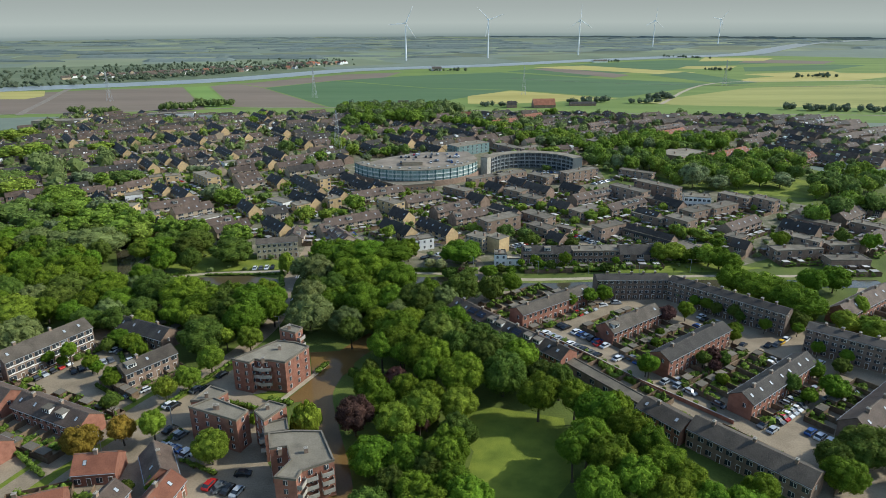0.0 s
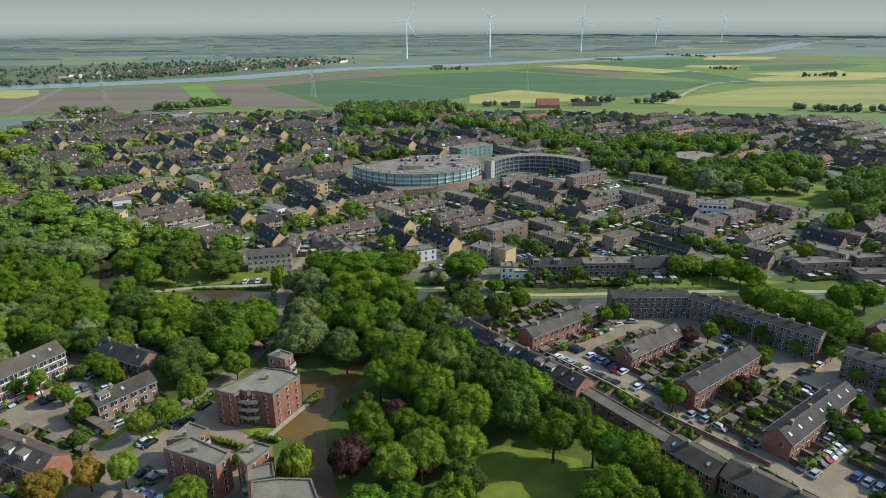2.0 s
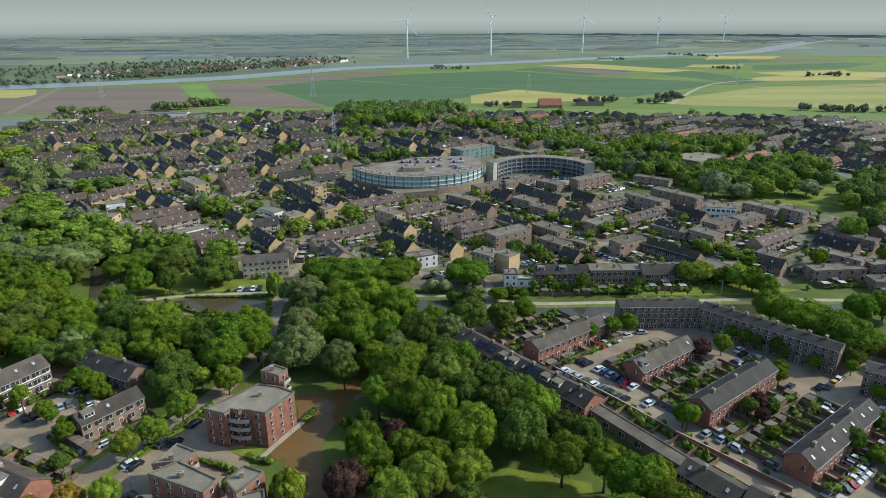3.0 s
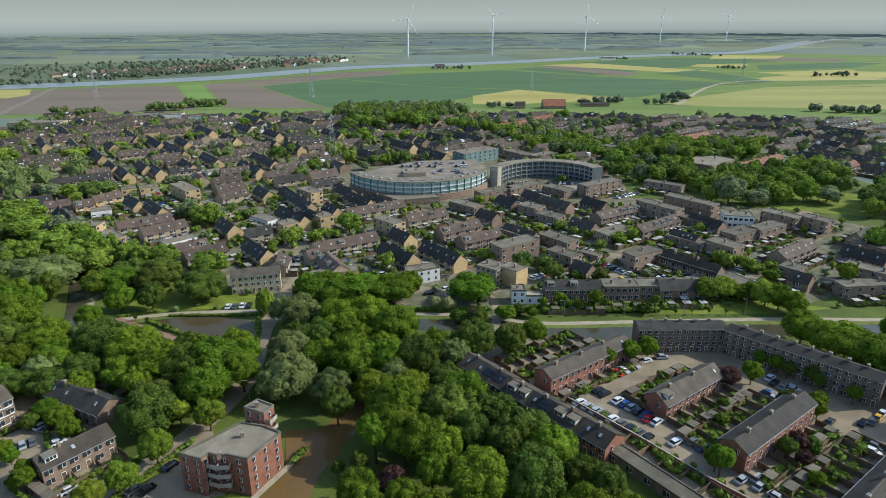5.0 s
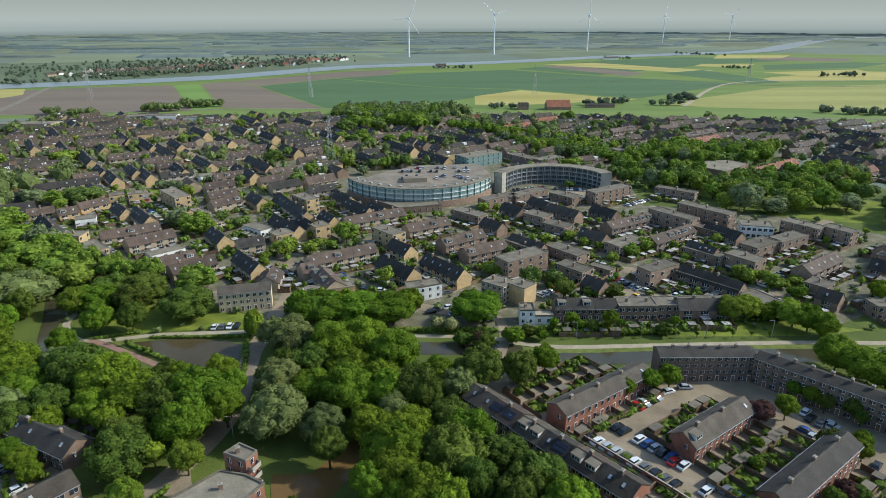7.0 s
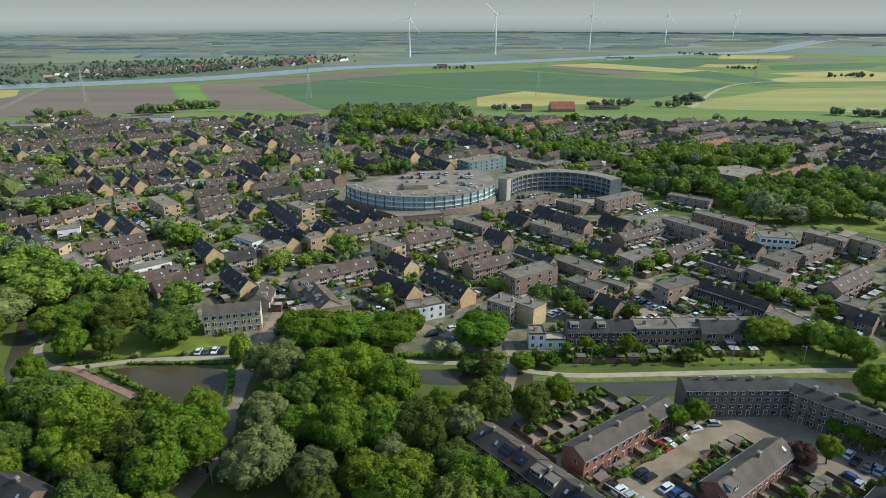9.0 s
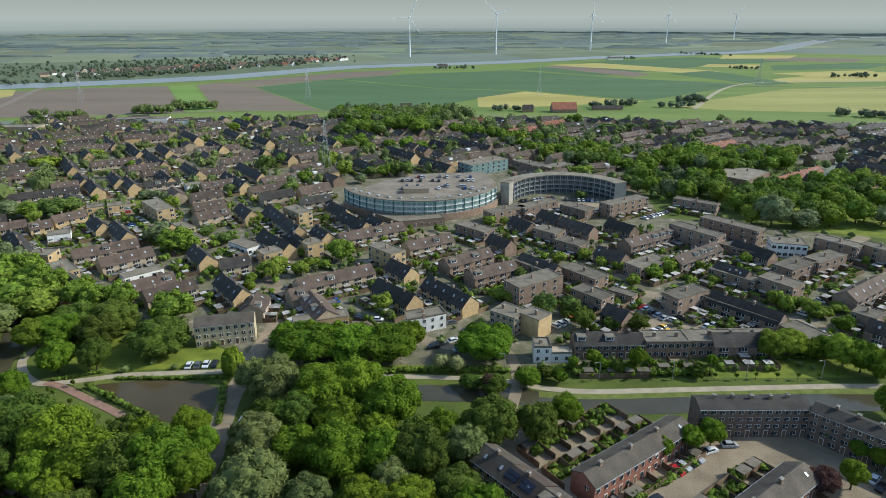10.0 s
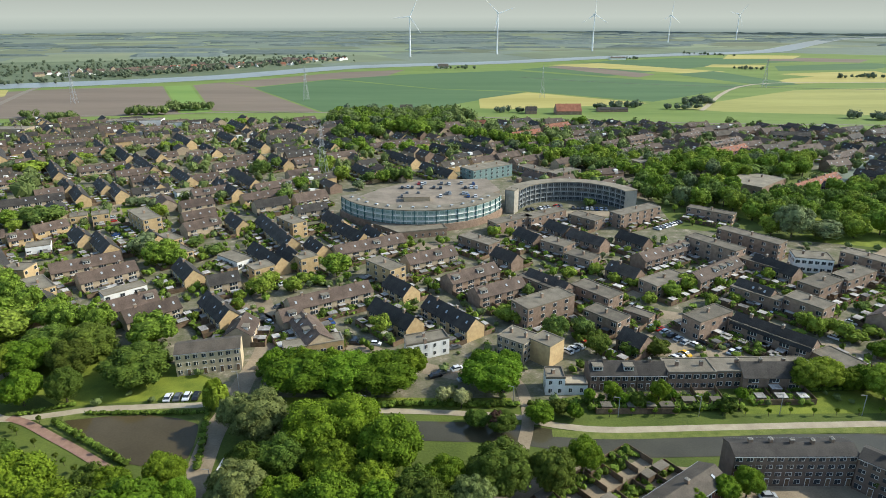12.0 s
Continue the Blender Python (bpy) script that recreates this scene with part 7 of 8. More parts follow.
fill([(52, 613), (92, 548), (131, 524), (163, 523), (172, 560), (143, 567), (104, 612), (60, 643)], 4.5, 7, ("green", "lime", "green", "grey"), 0.7, 500, "mid", 12)
fill([(-112, 728), (8, 722), (8, 796), (-49, 812), (-112, 798)], 4.5, 7, ("green", "dark", "green", "grey"), 0.7, 600, "mid", 13)
fill([(165, 405), (184, 399), (205, 396), (221, 427), (262, 420), (256, 445), (200, 460), (165, 468)], 4.2, 6.8, ("green", "lime", "dark", "green"), 0.76, 260, "mid", 12)
fill([(251, 404), (236, 376), (262, 370), (300, 408), (306, 444), (268, 430)], 4.2, 6.8, ("green", "lime", "dark", "green"), 0.8, 200, "mid", 12)
fill([(158, 532), (199, 514), (245, 528), (269, 569), (201, 570), (172, 575)], 4.5, 7, ("green", "lime", "green", "grey"), 0.7, 400, "mid", 13)
PLOT_RNG = random.Random(9)
for k in range(2600):
    x, y = PLOT_RNG.uniform(-190, 235), PLOT_RNG.uniform(292, 420)
    length = PLOT_RNG.choice((22, 18, 14, 11)) if k < 1500 else 11
    ang = G1 if PLOT_RNG.random() < 0.6 else G2
    if x < -95 and y < 330 - 0.1 * x - 10 or x > 140 and y > 345 or (x + 8) ** 2 + (y - 455) ** 2 < 60 ** 2 or (x - 79.5) ** 2 + (y - 427) ** 2 < 50 ** 2 or math.hypot(x - 80, y - 297) < 24:
        continue
    if not surveyed(x, y) and free_plot(x, y, ang, length, 8, 6.0):
        q = PLOT_RNG.random()
        if x > 40 and q < 0.45:
            brick_flat(x, y, ang, length, boxes_on_roof=1)
        elif q < 0.6:
            brown_row(x, y, ang, length, 0.3, w=BROWNB if x > 40 else BEIGE)
        else:
            dark_row(x, y, ang, length, BROWNB if x > 40 else YELLOW)
tree_stuff("trees_town", JOINED, "leafy street and garden trees between the town houses")
# leaf green lightened and dulled in place of haze over the far streets
LEAFHAZED = leaf_mat("leaf_far_hazed", (0.1, 0.142, 0.046), (0.17, 0.22, 0.075), 0.3, 0, 0.2, grain=0.5)
places = scatter(60, rect(-110, 35, 726, 800), 4, 7) + scatter(50, band(30, 712, 185, 560, 14), 3.5, 6) + scatter(12, band(-414, 778, -382, 777, 5), 3.7, 5.3, 0.4) + scatter(12, band(-344, 819, -306, 823, 5), 3.7, 5.3, 0.4) + scatter(16, band(-312, 851, -267, 861, 5), 3.7, 5.3, 0.4) + scatter(5, band(-452, 803, -434, 795, 5), 3.2, 4.8, 0.4) + scatter(9, band(-399, 663, -406, 709, 5), 4.2, 5.8, 0.4)
places += scatter(300, rect(-420, 330, 420, 760), 1.8, 4) + scatter(60, band(-330, 250, -250, 480, 40), 5, 8)
clump_stuff("trees_far", [q for q in places if not (-60 < q[0] < 125 and 400 < q[1] < 500) and not in_house(q[0], q[1], 1.5)], LEAFHAZED, "trees among the distant streets", "trees", 4, 110)
clump_stuff("trees_streets", [q for q in between if not in_house(q[0], q[1], 1.0)], LEAFHAZED, "small trees between the distant houses", "trees", 5, 40, lumps=2)
shrubs = scatter(420, rect(-190, 210, 262, 420), 0.7, 1.9, 0.6)
clump_stuff("garden_shrubs", [(x, y, r, r * 1.6) for x, y, r, h in shrubs if (far_ok(x, y) or y < 400) and not in_house(x, y)], LEAFHAZED, "garden shrubs and hedges between the houses", "shrubs", 6, 14)
line = []
for x0, y0, x1, y1, w, c in ((-640, 1250, -330, 1640, 50, 300), (-980, 1330, -330, 1800, 150, 520), (-800, 1120, -640, 1180, 30, 40), (-10, 1470, 65, 1460, 10, 14), (433, 1757, 492, 1762, 8, 12), (600, 1460, 660, 1430, 10, 16), (690, 1250, 775, 1255, 12, 16), (306, 920, 335, 912, 8, 14), (416, 790, 560, 760, 10, 34), (700, 2030, 780, 1900, 20, 24), (60, 838, 110, 832, 3, 9), (-110, 845, -20, 842, 3, 8), (180, 862, 240, 880, 3, 12), (260, 862, 300, 860, 4, 8)):
    line += scatter(c, band(x0, y0, x1, y1, w), *((1.8, 3.8, 0.4) if y0 > 1300 or w > 50 else (2.6, 4.6, 0.32)))
# grey-blue share of this green is painted haze between town and village
FIELDHAZED = leaf_mat("leaf_field_hazed", (0.085, 0.112, 0.072), (0.128, 0.158, 0.1), 0.25, 0, 0.2, grain=0.4)
clump_stuff("trees_fields", line, FIELDHAZED, "farm trees and village trees in the fields", "trees", 8, 50)
# distance haze is mixed into this leaf colour: paler and bluer than real woods
WOODHAZED = leaf_mat("leaf_distant_hazed", (0.138, 0.172, 0.158), (0.176, 0.208, 0.19), 0.15, 0, 0.1, grain=0.05)


def wood_strips(name, strips, m, label):
    """Long uneven belts of trees seen from far off: bumpy ridges with a ragged top."""
    v, f = [], []
    for x, y, length, ang, h, w in strips:
        n = max(4, int(length / 22))
        c, s = math.cos(radians(ang)), math.sin(radians(ang))
        k = len(v)
        for i in range(n + 1):
            u = -length / 2 + length * i / n + rng.uniform(-3, 3)
            q = 0.35 if i in (0, n) else 1
            t = h * rng.uniform(0.78, 1.12) * q
            for off, z in ((-w * q * rng.uniform(0.8, 1.2), 0), (-w * 0.6 * q, t * rng.uniform(0.5, 0.8)), (rng.uniform(-1, 1), t), (w * q, 0)):
                v.append((x + u * c - off * s, y + u * s + off * c, z))
        for i in range(n):
            for j in range(3):
                a = k + 4 * i + j
                f.append((a, a + 4, a + 5, a + 1))
    tagged(new(name, mesh_of(name, v, f, [m])), label, "woods", "", "stuff")


strips = []
for i in range(420):
    y = 1900 + 2900 * rng.random() ** 0.8
    x = rng.uniform(-0.85, 0.8) * y
    if y < 1650 + 0.66 * (x + 200) + 120:
        continue
    strips.append((x, y, rng.uniform(40, 300), rng.uniform(-5, 8), rng.uniform(3, 7), rng.uniform(5, 20)))
for x, y, ln in ((-900, 2150, 500), (-500, 2100, 300), (1900, 2550, 600), (2300, 2500, 500), (-700, 1900, 260), (300, 2900, 700)):
    strips.append((x, y, ln, 3, 9, 30))
wood_strips("woods_far", strips, WOODHAZED, "distant belts of woodland on the plain")

# ---- far things ----
def turbine(x, y, hub, blade, turn):
    ob = base("wind_turbine", x, y, 12, "white wind turbine standing in the fields", "wind turbine", "wind turbines")
    bm = bmesh.new()
    bmesh.ops.create_cone(bm, cap_ends=True, segments=16, radius1=2.3, radius2=1.3, depth=hub, matrix=Matrix.Translation((0, 0, hub / 2)))
    me = bpy.data.meshes.new("tower")
    bm.to_mesh(me)
    bm.free()
    me.materials.append(TURB)
    sub("tower", me, ob)
    sub("nacelle", boxes("nacelle", [(-1.9, 1.9, -3, 7.5, -1.6, 2.2)], [TURB]), ob, 0, 0, hub)
    bm = bmesh.new()
    bmesh.ops.create_uvsphere(bm, u_segments=12, v_segments=8, radius=2.0)
    me = bpy.data.meshes.new("hub")
    bm.to_mesh(me)
    bm.free()
    me.materials.append(TURB)
    rotor = sub("hub", me, ob, 0, -4.2, hub + 0.3)
    prof = [(0, 0.9), (0.12, 1.9), (0.3, 1.6), (0.7, 0.9), (1, 0.25)]
    v = [(s * w, d, q * blade) for q, w in prof for s, d in ((-0.7, 0), (0.2, -0.28), (1, 0), (0.2, 0.28))]
    f = [(4 * i + k, 4 * i + (k + 1) % 4, 4 * i + 4 + (k + 1) % 4, 4 * i + 4 + k) for i in range(4) for k in range(4)] + [(3, 2, 1, 0), (16, 17, 18, 19)]
    bl = mesh_of("blade", v, f, [TURB])
    for k in range(3):
        b = sub("blade", bl, rotor)
        b.matrix_basis = Matrix.Translation((0, -0.2, 0)) @ Matrix.Rotation(radians(turn + 120 * k), 4, "Y")


turbine(-80, 1872, 100, 49, 25)
turbine(161, 1989, 109, 49, 72)
turbine(467, 2148, 106, 49, 0)
turbine(899, 2734, 104, 50, 5)
turbine(1243, 2909, 108, 52, 40)


def pylon(x, y, h, ang, thin=0.8):
    ob = base("power_pylon", x, y, ang, "grey steel lattice power pylon", "pylon", "pylons")
    d = []
    bm = bmesh.new()

    def bar(a, b, r=0.12):
        a, b, r = Vector(a), Vector(b), r * thin
        bmesh.ops.create_cone(bm, segments=4, radius1=r, radius2=r, depth=(b - a).length, matrix=Matrix.Translation((a + b) / 2) @ (b - a).to_track_quat("Z", "Y").to_matrix().to_4x4())

    lv = [(0, 3.2), (0.2, 2.5), (0.4, 1.8), (0.58, 1.2), (0.76, 0.8), (1, 0.3)]
    for (p, a), (q, b) in zip(lv, lv[1:]):
        cs, ds = [(-a, -a), (a, -a), (a, a), (-a, a)], [(-b, -b), (b, -b), (b, b), (-b, b)]
        for k in range(4):
            bar((*cs[k], p * h), (*ds[k], q * h), 0.16)
            bar((*cs[k], p * h), (*ds[(k + 1) % 4], q * h), 0.09)
            bar((*cs[(k + 1) % 4], p * h), (*ds[k], q * h), 0.09)
    me = bpy.data.meshes.new("mast")
    bm.to_mesh(me)
    bm.free()
    me.materials.append(STEEL)
    sub("mast", me, ob)
    for z, w in ((0.62, 7), (0.76, 9), (0.9, 6)):
        bm = bmesh.new()
        for s in (-1, 1):
            bar((0, -0.5, z * h), (s * w, 0, z * h), 0.12)
            bar((0, 0.5, z * h), (s * w, 0, z * h), 0.12)
            bar((0, 0, z * h + 2), (s * w, 0, z * h), 0.10)
        me = bpy.data.meshes.new("cross_arm")
        bm.to_mesh(me)
        bm.free()
        me.materials.append(STEEL)
        sub("cross_arm", me, ob)


for x, y, r, h, kind in ((99, 126, 4.5, 9, "dark"), (106.5, 127, 4.5, 9, "dark"), (97, 119, 5, 10, "green"), (112, 131, 3, 6, "green"), (119, 170, 3.2, 6, "green"), (129, 172, 3, 5.5, "dark"), (134, 205, 4, 8, "green"), (158.6, 212, 4.5, 9, "lime"), (-0.2, 144.7, 3.5, 9.5, "copper"), (-149, 262, 5, 11, "green"), (-151, 274, 5.5, 12, "dark"), (-147, 251, 4.5, 10, "green"), (60, 199, 2.2, 4.5, "dark"), (-90.5, 156, 2.4, 5.5, "dark"), (-95.5, 151.5, 2, 4.5, "green"), (-104.5, 176, 2.2, 5, "green"), (-118, 181, 1.8, 4, "green"), (-96, 187, 3, 6, "green"), (-108, 190, 2.6, 5.5, "dark"), (-64, 122, 2.4, 5, "green"), (-70.5, 121.5, 2, 4, "dark"), (-55, 146, 1.8, 4, "green"), (-47, 148, 2.2, 4.5, "green"), (98.0, 226.8, 2.2, 6, "dark"), (101.2, 219.4, 2.3, 6.2, "green"), (106.6, 212.9, 2.2, 6, "dark"), (112.6, 206.6, 2.1, 5.5, "dark"), (118.2, 199.2, 2.3, 6, "green"), (128.6, 196.8, 2.3, 5.6, "green"), (136.4, 206.5, 4, 9, "dark"), (127.2, 182.2, 2.3, 6, "green"), (133.2, 176.6, 2.3, 6, "green"), (107.1, 196.8, 2.4, 6, "green"), (80.5, 197, 2, 4, "green"), (94.5, 178, 2.4, 5, "dark"), (77, 190, 2, 4, "lime"), (110, 156, 2.4, 5, "green"), (89, 166, 2.2, 4.5, "green")):
    tree(x, y, r, h, kind)
for x, y in ((-457, 918), (-174, 948), (135, 974), (492, 1099)):
    pylon(x, y, 42, 80)
pylon(-78, 520, 38, 80, 0.5)
terrace(141, 826, 2, 28, 16, 4, 11, BROWNB, TILERED, 7, 1, "farm barn with a big red roof", detail=0, chim=False)
terrace(195, 843, 2, 34, 10, 3, 5, BROWNB, TILEDARK, 7, 1, "long dark farm shed", detail=0, chim=False)
terrace(100, 826, 2, 12, 9, 4, 8, BROWNB, TILEDARK, 7, 1, "farmhouse with a dark roof", detail=0)
terrace(5, 1478, 10, 22, 12, 4, 9, WHITE, TILEGREY, 7, 1, "white farmhouse beside the river", detail=0)
terrace(440, 1752, 10, 40, 14, 4, 7, WHITE, TILEGREY, 7, 1, "long farm building among trees", detail=0, chim=False)
terrace(-40, 850, 5, 14, 9, 4, 7, WHITE, TILEGREY, 7, 1, "small white house on the dyke", detail=0)
rng = random.Random(12)
for k in range(90):
    t = rng.random()
    terrace(-700 + 440 * t + rng.uniform(-70, 40), 1250 + 420 * t ** 1.2 + rng.uniform(-10, 120), rng.choice((40, 130, 55)), rng.uniform(10, 20), 9, 4, 7.5, rng.choice((WHITE, BROWNB, BEIGE)), rng.choice((TILERED, TILEGREY, TILE, TILEGREY)), 7, 1, "distant village house across the river", detail=0, chim=False)

# ---- gardens ----
PLOTS = {0: [], 1: [], 2: []}
FENCES, SHRUBS, HUTS = [], [], []
GARDEN_RNG = random.Random(31)


def gardens(x, y, ang, length, side, width=9.0, start=3.9, unit=5.6, huts=True):
    """Garden plots along one side of a row: grass, soil or paving, fences between, a shed at the end, shrubs."""
    g = GARDEN_RNG
    c, s = math.cos(radians(ang)), math.sin(radians(ang))

    def at(u, w):
        return x + u * c - side * w * s, y + u * s + side * w * c

    units = max(1, round(length / unit))
    st = length / units
    for k in range(units + 1):
        u = -length / 2 + k * st
        a, b = at(u, start), at(u, start + width)
        FENCES.append((*a, *b))
        if k == units:
            break
        FENCES.append((*at(u, start + width), *at(u + st, start + width)))
        cut = g.uniform(2.5, 4.5)
        for w0, w1, kind in ((start, start + cut, 2), (start + cut, start + width, g.choice((0, 0, 1, 2)))):
            PLOTS[kind].append([at(u, w0), at(u + st, w0), at(u + st, w1), at(u, w1)])
        if g.random() < (0.75 if width > 5.5 or not huts else 0.08):
            p = at(u + st * g.uniform(0.3, 0.7), start + width - 1.4)
            if huts:
                shed(*p, ang, g.uniform(0.8, 1.3))
            else:
                HUTS.append((*p, ang, g.uniform(0.8, 1.3)))
        if not huts and g.random() < 0.5:
            HUTS.append((*at(u + st * 0.5, start + 1.0), ang, g.uniform(0.7, 1.1)))
        for q in range(g.randrange(6, 11) if huts else g.randrange(7, 13)):
            p = at(u + g.uniform(0.4, st - 0.4), start + cut + g.uniform(0, width - cut))
            SHRUBS.append((*p, g.uniform(0.5, 1.5) * (1 if huts else 1.15), g.uniform(0.8, 2.6)))


gardens(45, 217.5, G1, 36, 1, 7.5)
gardens(43.5, 217.8, G1, 33, 1, 8.0, 11.6)
gardens(71.5, 203, G1, 27, -1, 8)
gardens(71.5, 203, G1, 27, 1, 7)
gardens(46, 217.5, G1, 36, -1, 4.2, 3.7)
gardens(85.8, 183, G1, 35, 1, 11)
gardens(85.8, 183, G1, 35, -1, 6)
gardens(102.5, 162, G1, 38, 1, 11)
gardens(102.5, 162, G1, 38, -1, 4)
gardens(124.5, 147.5, 36, 33, 1, 8, 4.2)
gardens(32, 190.5, -50, 26, 1, 5)
gardens(65, 143.5, -54, 13, 1, 5)
gardens(53.5, 165, -53.5, 34, 1, 5.0, 4.4)
gardens(82, 127, -52, 30, 1, 5.0, 4.4)
gardens(163, 216, 33.5, 38, -1, 8)
gardens(-88.5, 176, 52, 17, -1, 4.5)
gardens(-98.5, 197.5, -27, 24, 1, 8)
gardens(-102, 150, -25, 27, -1, 9)
gardens(-102, 150, -25, 27, 1, 6, 4.2)
gardens(-128, 161, -25, 22, 1, 5, 4.2)
gardens(-125, 184.5, 59, 28, -1, 3, 4.6)
gardens(-98.5, 199, -27, 24, -1, 4, 4.2)
gardens(-128, 160, -25, 22, -1, 9)
gardens(-79, 127, 6, 10, -1, 8)
gardens(-118, 138, -25, 24, -1, 8)
gardens(-88, 114, 20, 14, 1, 5)
gardens(48.5, 272, 0, 14, -1, 10)
gardens(59.6, 272, 0, 8.4, -1, 10)
gardens(71.5, 273.5, 0, 14, -1, 9)
for x, y, ang, length in ROWS_MID:
    if math.hypot(x + 7, y - 450) > 55:
        gardens(x, y, ang, length, -1, GARDEN_RNG.uniform(5, 8), huts=False)
        gardens(x, y, ang, length, 1, GARDEN_RNG.uniform(4, 6), huts=False)


def clear_of_rows(x, y, room):
    for cx, cy, ang, length in ROWS_MID:
        c, s = math.cos(radians(ang)), math.sin(radians(ang))
        u, w = (x - cx) * c + (y - cy) * s, -(x - cx) * s + (y - cy) * c
        if abs(u) < length / 2 + room and abs(w) < 4 + room:
            return False
    return True


def hedge_line(x0, y0, x1, y1, r=0.7, h=1.3, step=0.9):
    n = max(1, int(math.hypot(x1 - x0, y1 - y0) / step))
    for k in range(n + 1):
        t = k / n
        SHRUBS.append((x0 + (x1 - x0) * t + GARDEN_RNG.uniform(-0.15, 0.15), y0 + (y1 - y0) * t + GARDEN_RNG.uniform(-0.15, 0.15), r * GARDEN_RNG.uniform(0.8, 1.25), h * GARDEN_RNG.uniform(0.85, 1.2)))


for x0, y0, x1, y1 in ((37.2, 203.0, 54.0, 182.6), (54.2, 182.3, 64.0, 169.0), (64.3, 168.6, 84, 146.4)):
    ln = math.hypot(x1 - x0, y1 - y0)
    ob = base("garden_wall", x0, y0, math.degrees(math.atan2(y1 - y0, x1 - x0)), "low red brick wall with planting along the car park", "wall", "walls")
    sub("wall", boxes("wall", [(0, ln, -0.15, 0.15, 0, 1.3)], [RED]), ob)
    sub("coping", boxes("coping", [(-0.05, ln + 0.05, -0.2, 0.2, 1.3, 1.38)], [CONCRETE]), ob)
    for k in range(int(ln / 5)):
        t = (k + 0.6) * 5 / ln
        SHRUBS.append((x0 + (x1 - x0) * t + 1.0, y0 + (y1 - y0) * t + 0.9, GARDEN_RNG.uniform(0.7, 1.2), GARDEN_RNG.uniform(1.2, 2.2)))
hedge_line(60, 205, 72, 189, 0.8, 1.5)
hedge_line(56, 228, 64, 233)
hedge_line(-112, 205, -92, 195, 1.0, 2)
for k in range(5):
    shed(-99.5 + k * 3.0, 170.8 - k * 2.0, -33, 1.0)
hedge_line(-101, 168.5, -90, 161, 0.8, 1.5)
hedge_line(-104, 190, -98, 181, 0.8, 1.4)
hedge_line(-79, 171, -73, 177, 0.9, 1.6)
hedge_line(-62, 133, -52, 128, 0.8, 1.3)
hedge_line(-72, 134, -66, 147, 0.8, 1.4)
hedge_line(-96, 138, -90, 150, 0.7, 1.2)
hedge_line(-100, 183, -95, 190)
hedge_line(-95, 170, -86, 160)
hedge_line(-76, 158, -63, 184, 0.8, 1.4)
hedge_line(-60, 160, -48, 155)
hedge_line(-55, 158, -44, 153, 0.9, 1.6)
hedge_line(-46, 160, -40, 158, 1.0, 1.5)
hedge_line(-35, 176, -33, 180, 1.2, 1.6)
hedge_line(-110, 140, -94, 128, 0.9, 1.6)
hedge_line(-92, 140, -84, 133, 0.9, 1.6)
hedge_line(24, 262, 44, 263, 1.0, 1.8)
hedge_line(40, 259.5, 82, 260, 1.3, 2.4, 1.6)
hedge_line(44, 264, 80, 264.5, 1.1, 2.6, 2.6)
hedge_line(84, 268, 126, 270, 0.8, 1.4)
hedge_line(-20, 262.5, 20, 262, 1.2, 1.8, 1.3)
hedge_line(-66, 262, -60, 236, 1.1, 1.2, 1.5)
hedge_line(-104, 254, -78, 237.5, 1.0, 1.3)
hedge_line(-98, 258.6, -66, 258.8, 0.8, 1.1)
hedge_line(-117, 258, -104, 263, 0.8, 1.1)
low_trees = []
for k in range(700):
    x, y = GARDEN_RNG.uniform(-215, 250), GARDEN_RNG.uniform(300, 480)
    if len(low_trees) < 190 and clear_of_rows(x, y, 1.0) and far_ok(x, y + 80) is not None and not (-60 < x < 125 and y > 400) and not (150 < x and y > 375) and x > -190 + 0.5 * (330 - y):
        r = GARDEN_RNG.uniform(1.0, 2.2)
        low_trees.append((x, y, r, r * GARDEN_RNG.uniform(2.1, 2.5), GARDEN_RNG.choice(("green", "lime", "green", "dark", "grey"))))
tree_stuff("trees_gardens", [q for q in low_trees if not in_house(q[0], q[1], q[2] * 0.6)], "small garden and street trees between the houses", "low")
for k in range(380):
    x, y = GARDEN_RNG.uniform(-75, 150), GARDEN_RNG.uniform(276, 405)
    if clear_of_rows(x, y, 1.5) and (x + 7) ** 2 + (y - 467) ** 2 > 56 ** 2:
        SHRUBS.append((x, y, GARDEN_RNG.uniform(0.8, 2.2), GARDEN_RNG.uniform(1.5, 4.2)))
for k in range(330):
    x, y = GARDEN_RNG.uniform(-210, -70), GARDEN_RNG.uniform(330, 470)
    if clear_of_rows(x, y, 1.5):
        SHRUBS.append((x, y, GARDEN_RNG.uniform(0.8, 2.2), GARDEN_RNG.uniform(1.5, 4.2)))
for x, y in ((-113, 252.3), (-110.8, 250.9), (-103, 246.9), (-94.6, 241), (-91.5, 239.2), (-87.3, 236.8), (-108.9, 254.6), (-104.1, 253.2), (-96, 248.2), (-93, 246.9), (-86, 241.7), (-81.1, 239.3)):
    tree(x, y, 0.75, 2.6, "dark", "mid")
for k in range(13):
    tree(44.8 + k * 6.2, 257 + GARDEN_RNG.uniform(-0.3, 0.3), 0.7, 2.6, "green", "mid")
for x, y in ((-53.5, 203.6), (-53.8, 228), (-21.5, 257.5), (19, 262), (47, 256.4), (69.2, 256.9), (91.7, 257.6), (114, 257), (-60, 270), (-70, 148), (-84, 137)):
    lamp_post(x, y, 180)
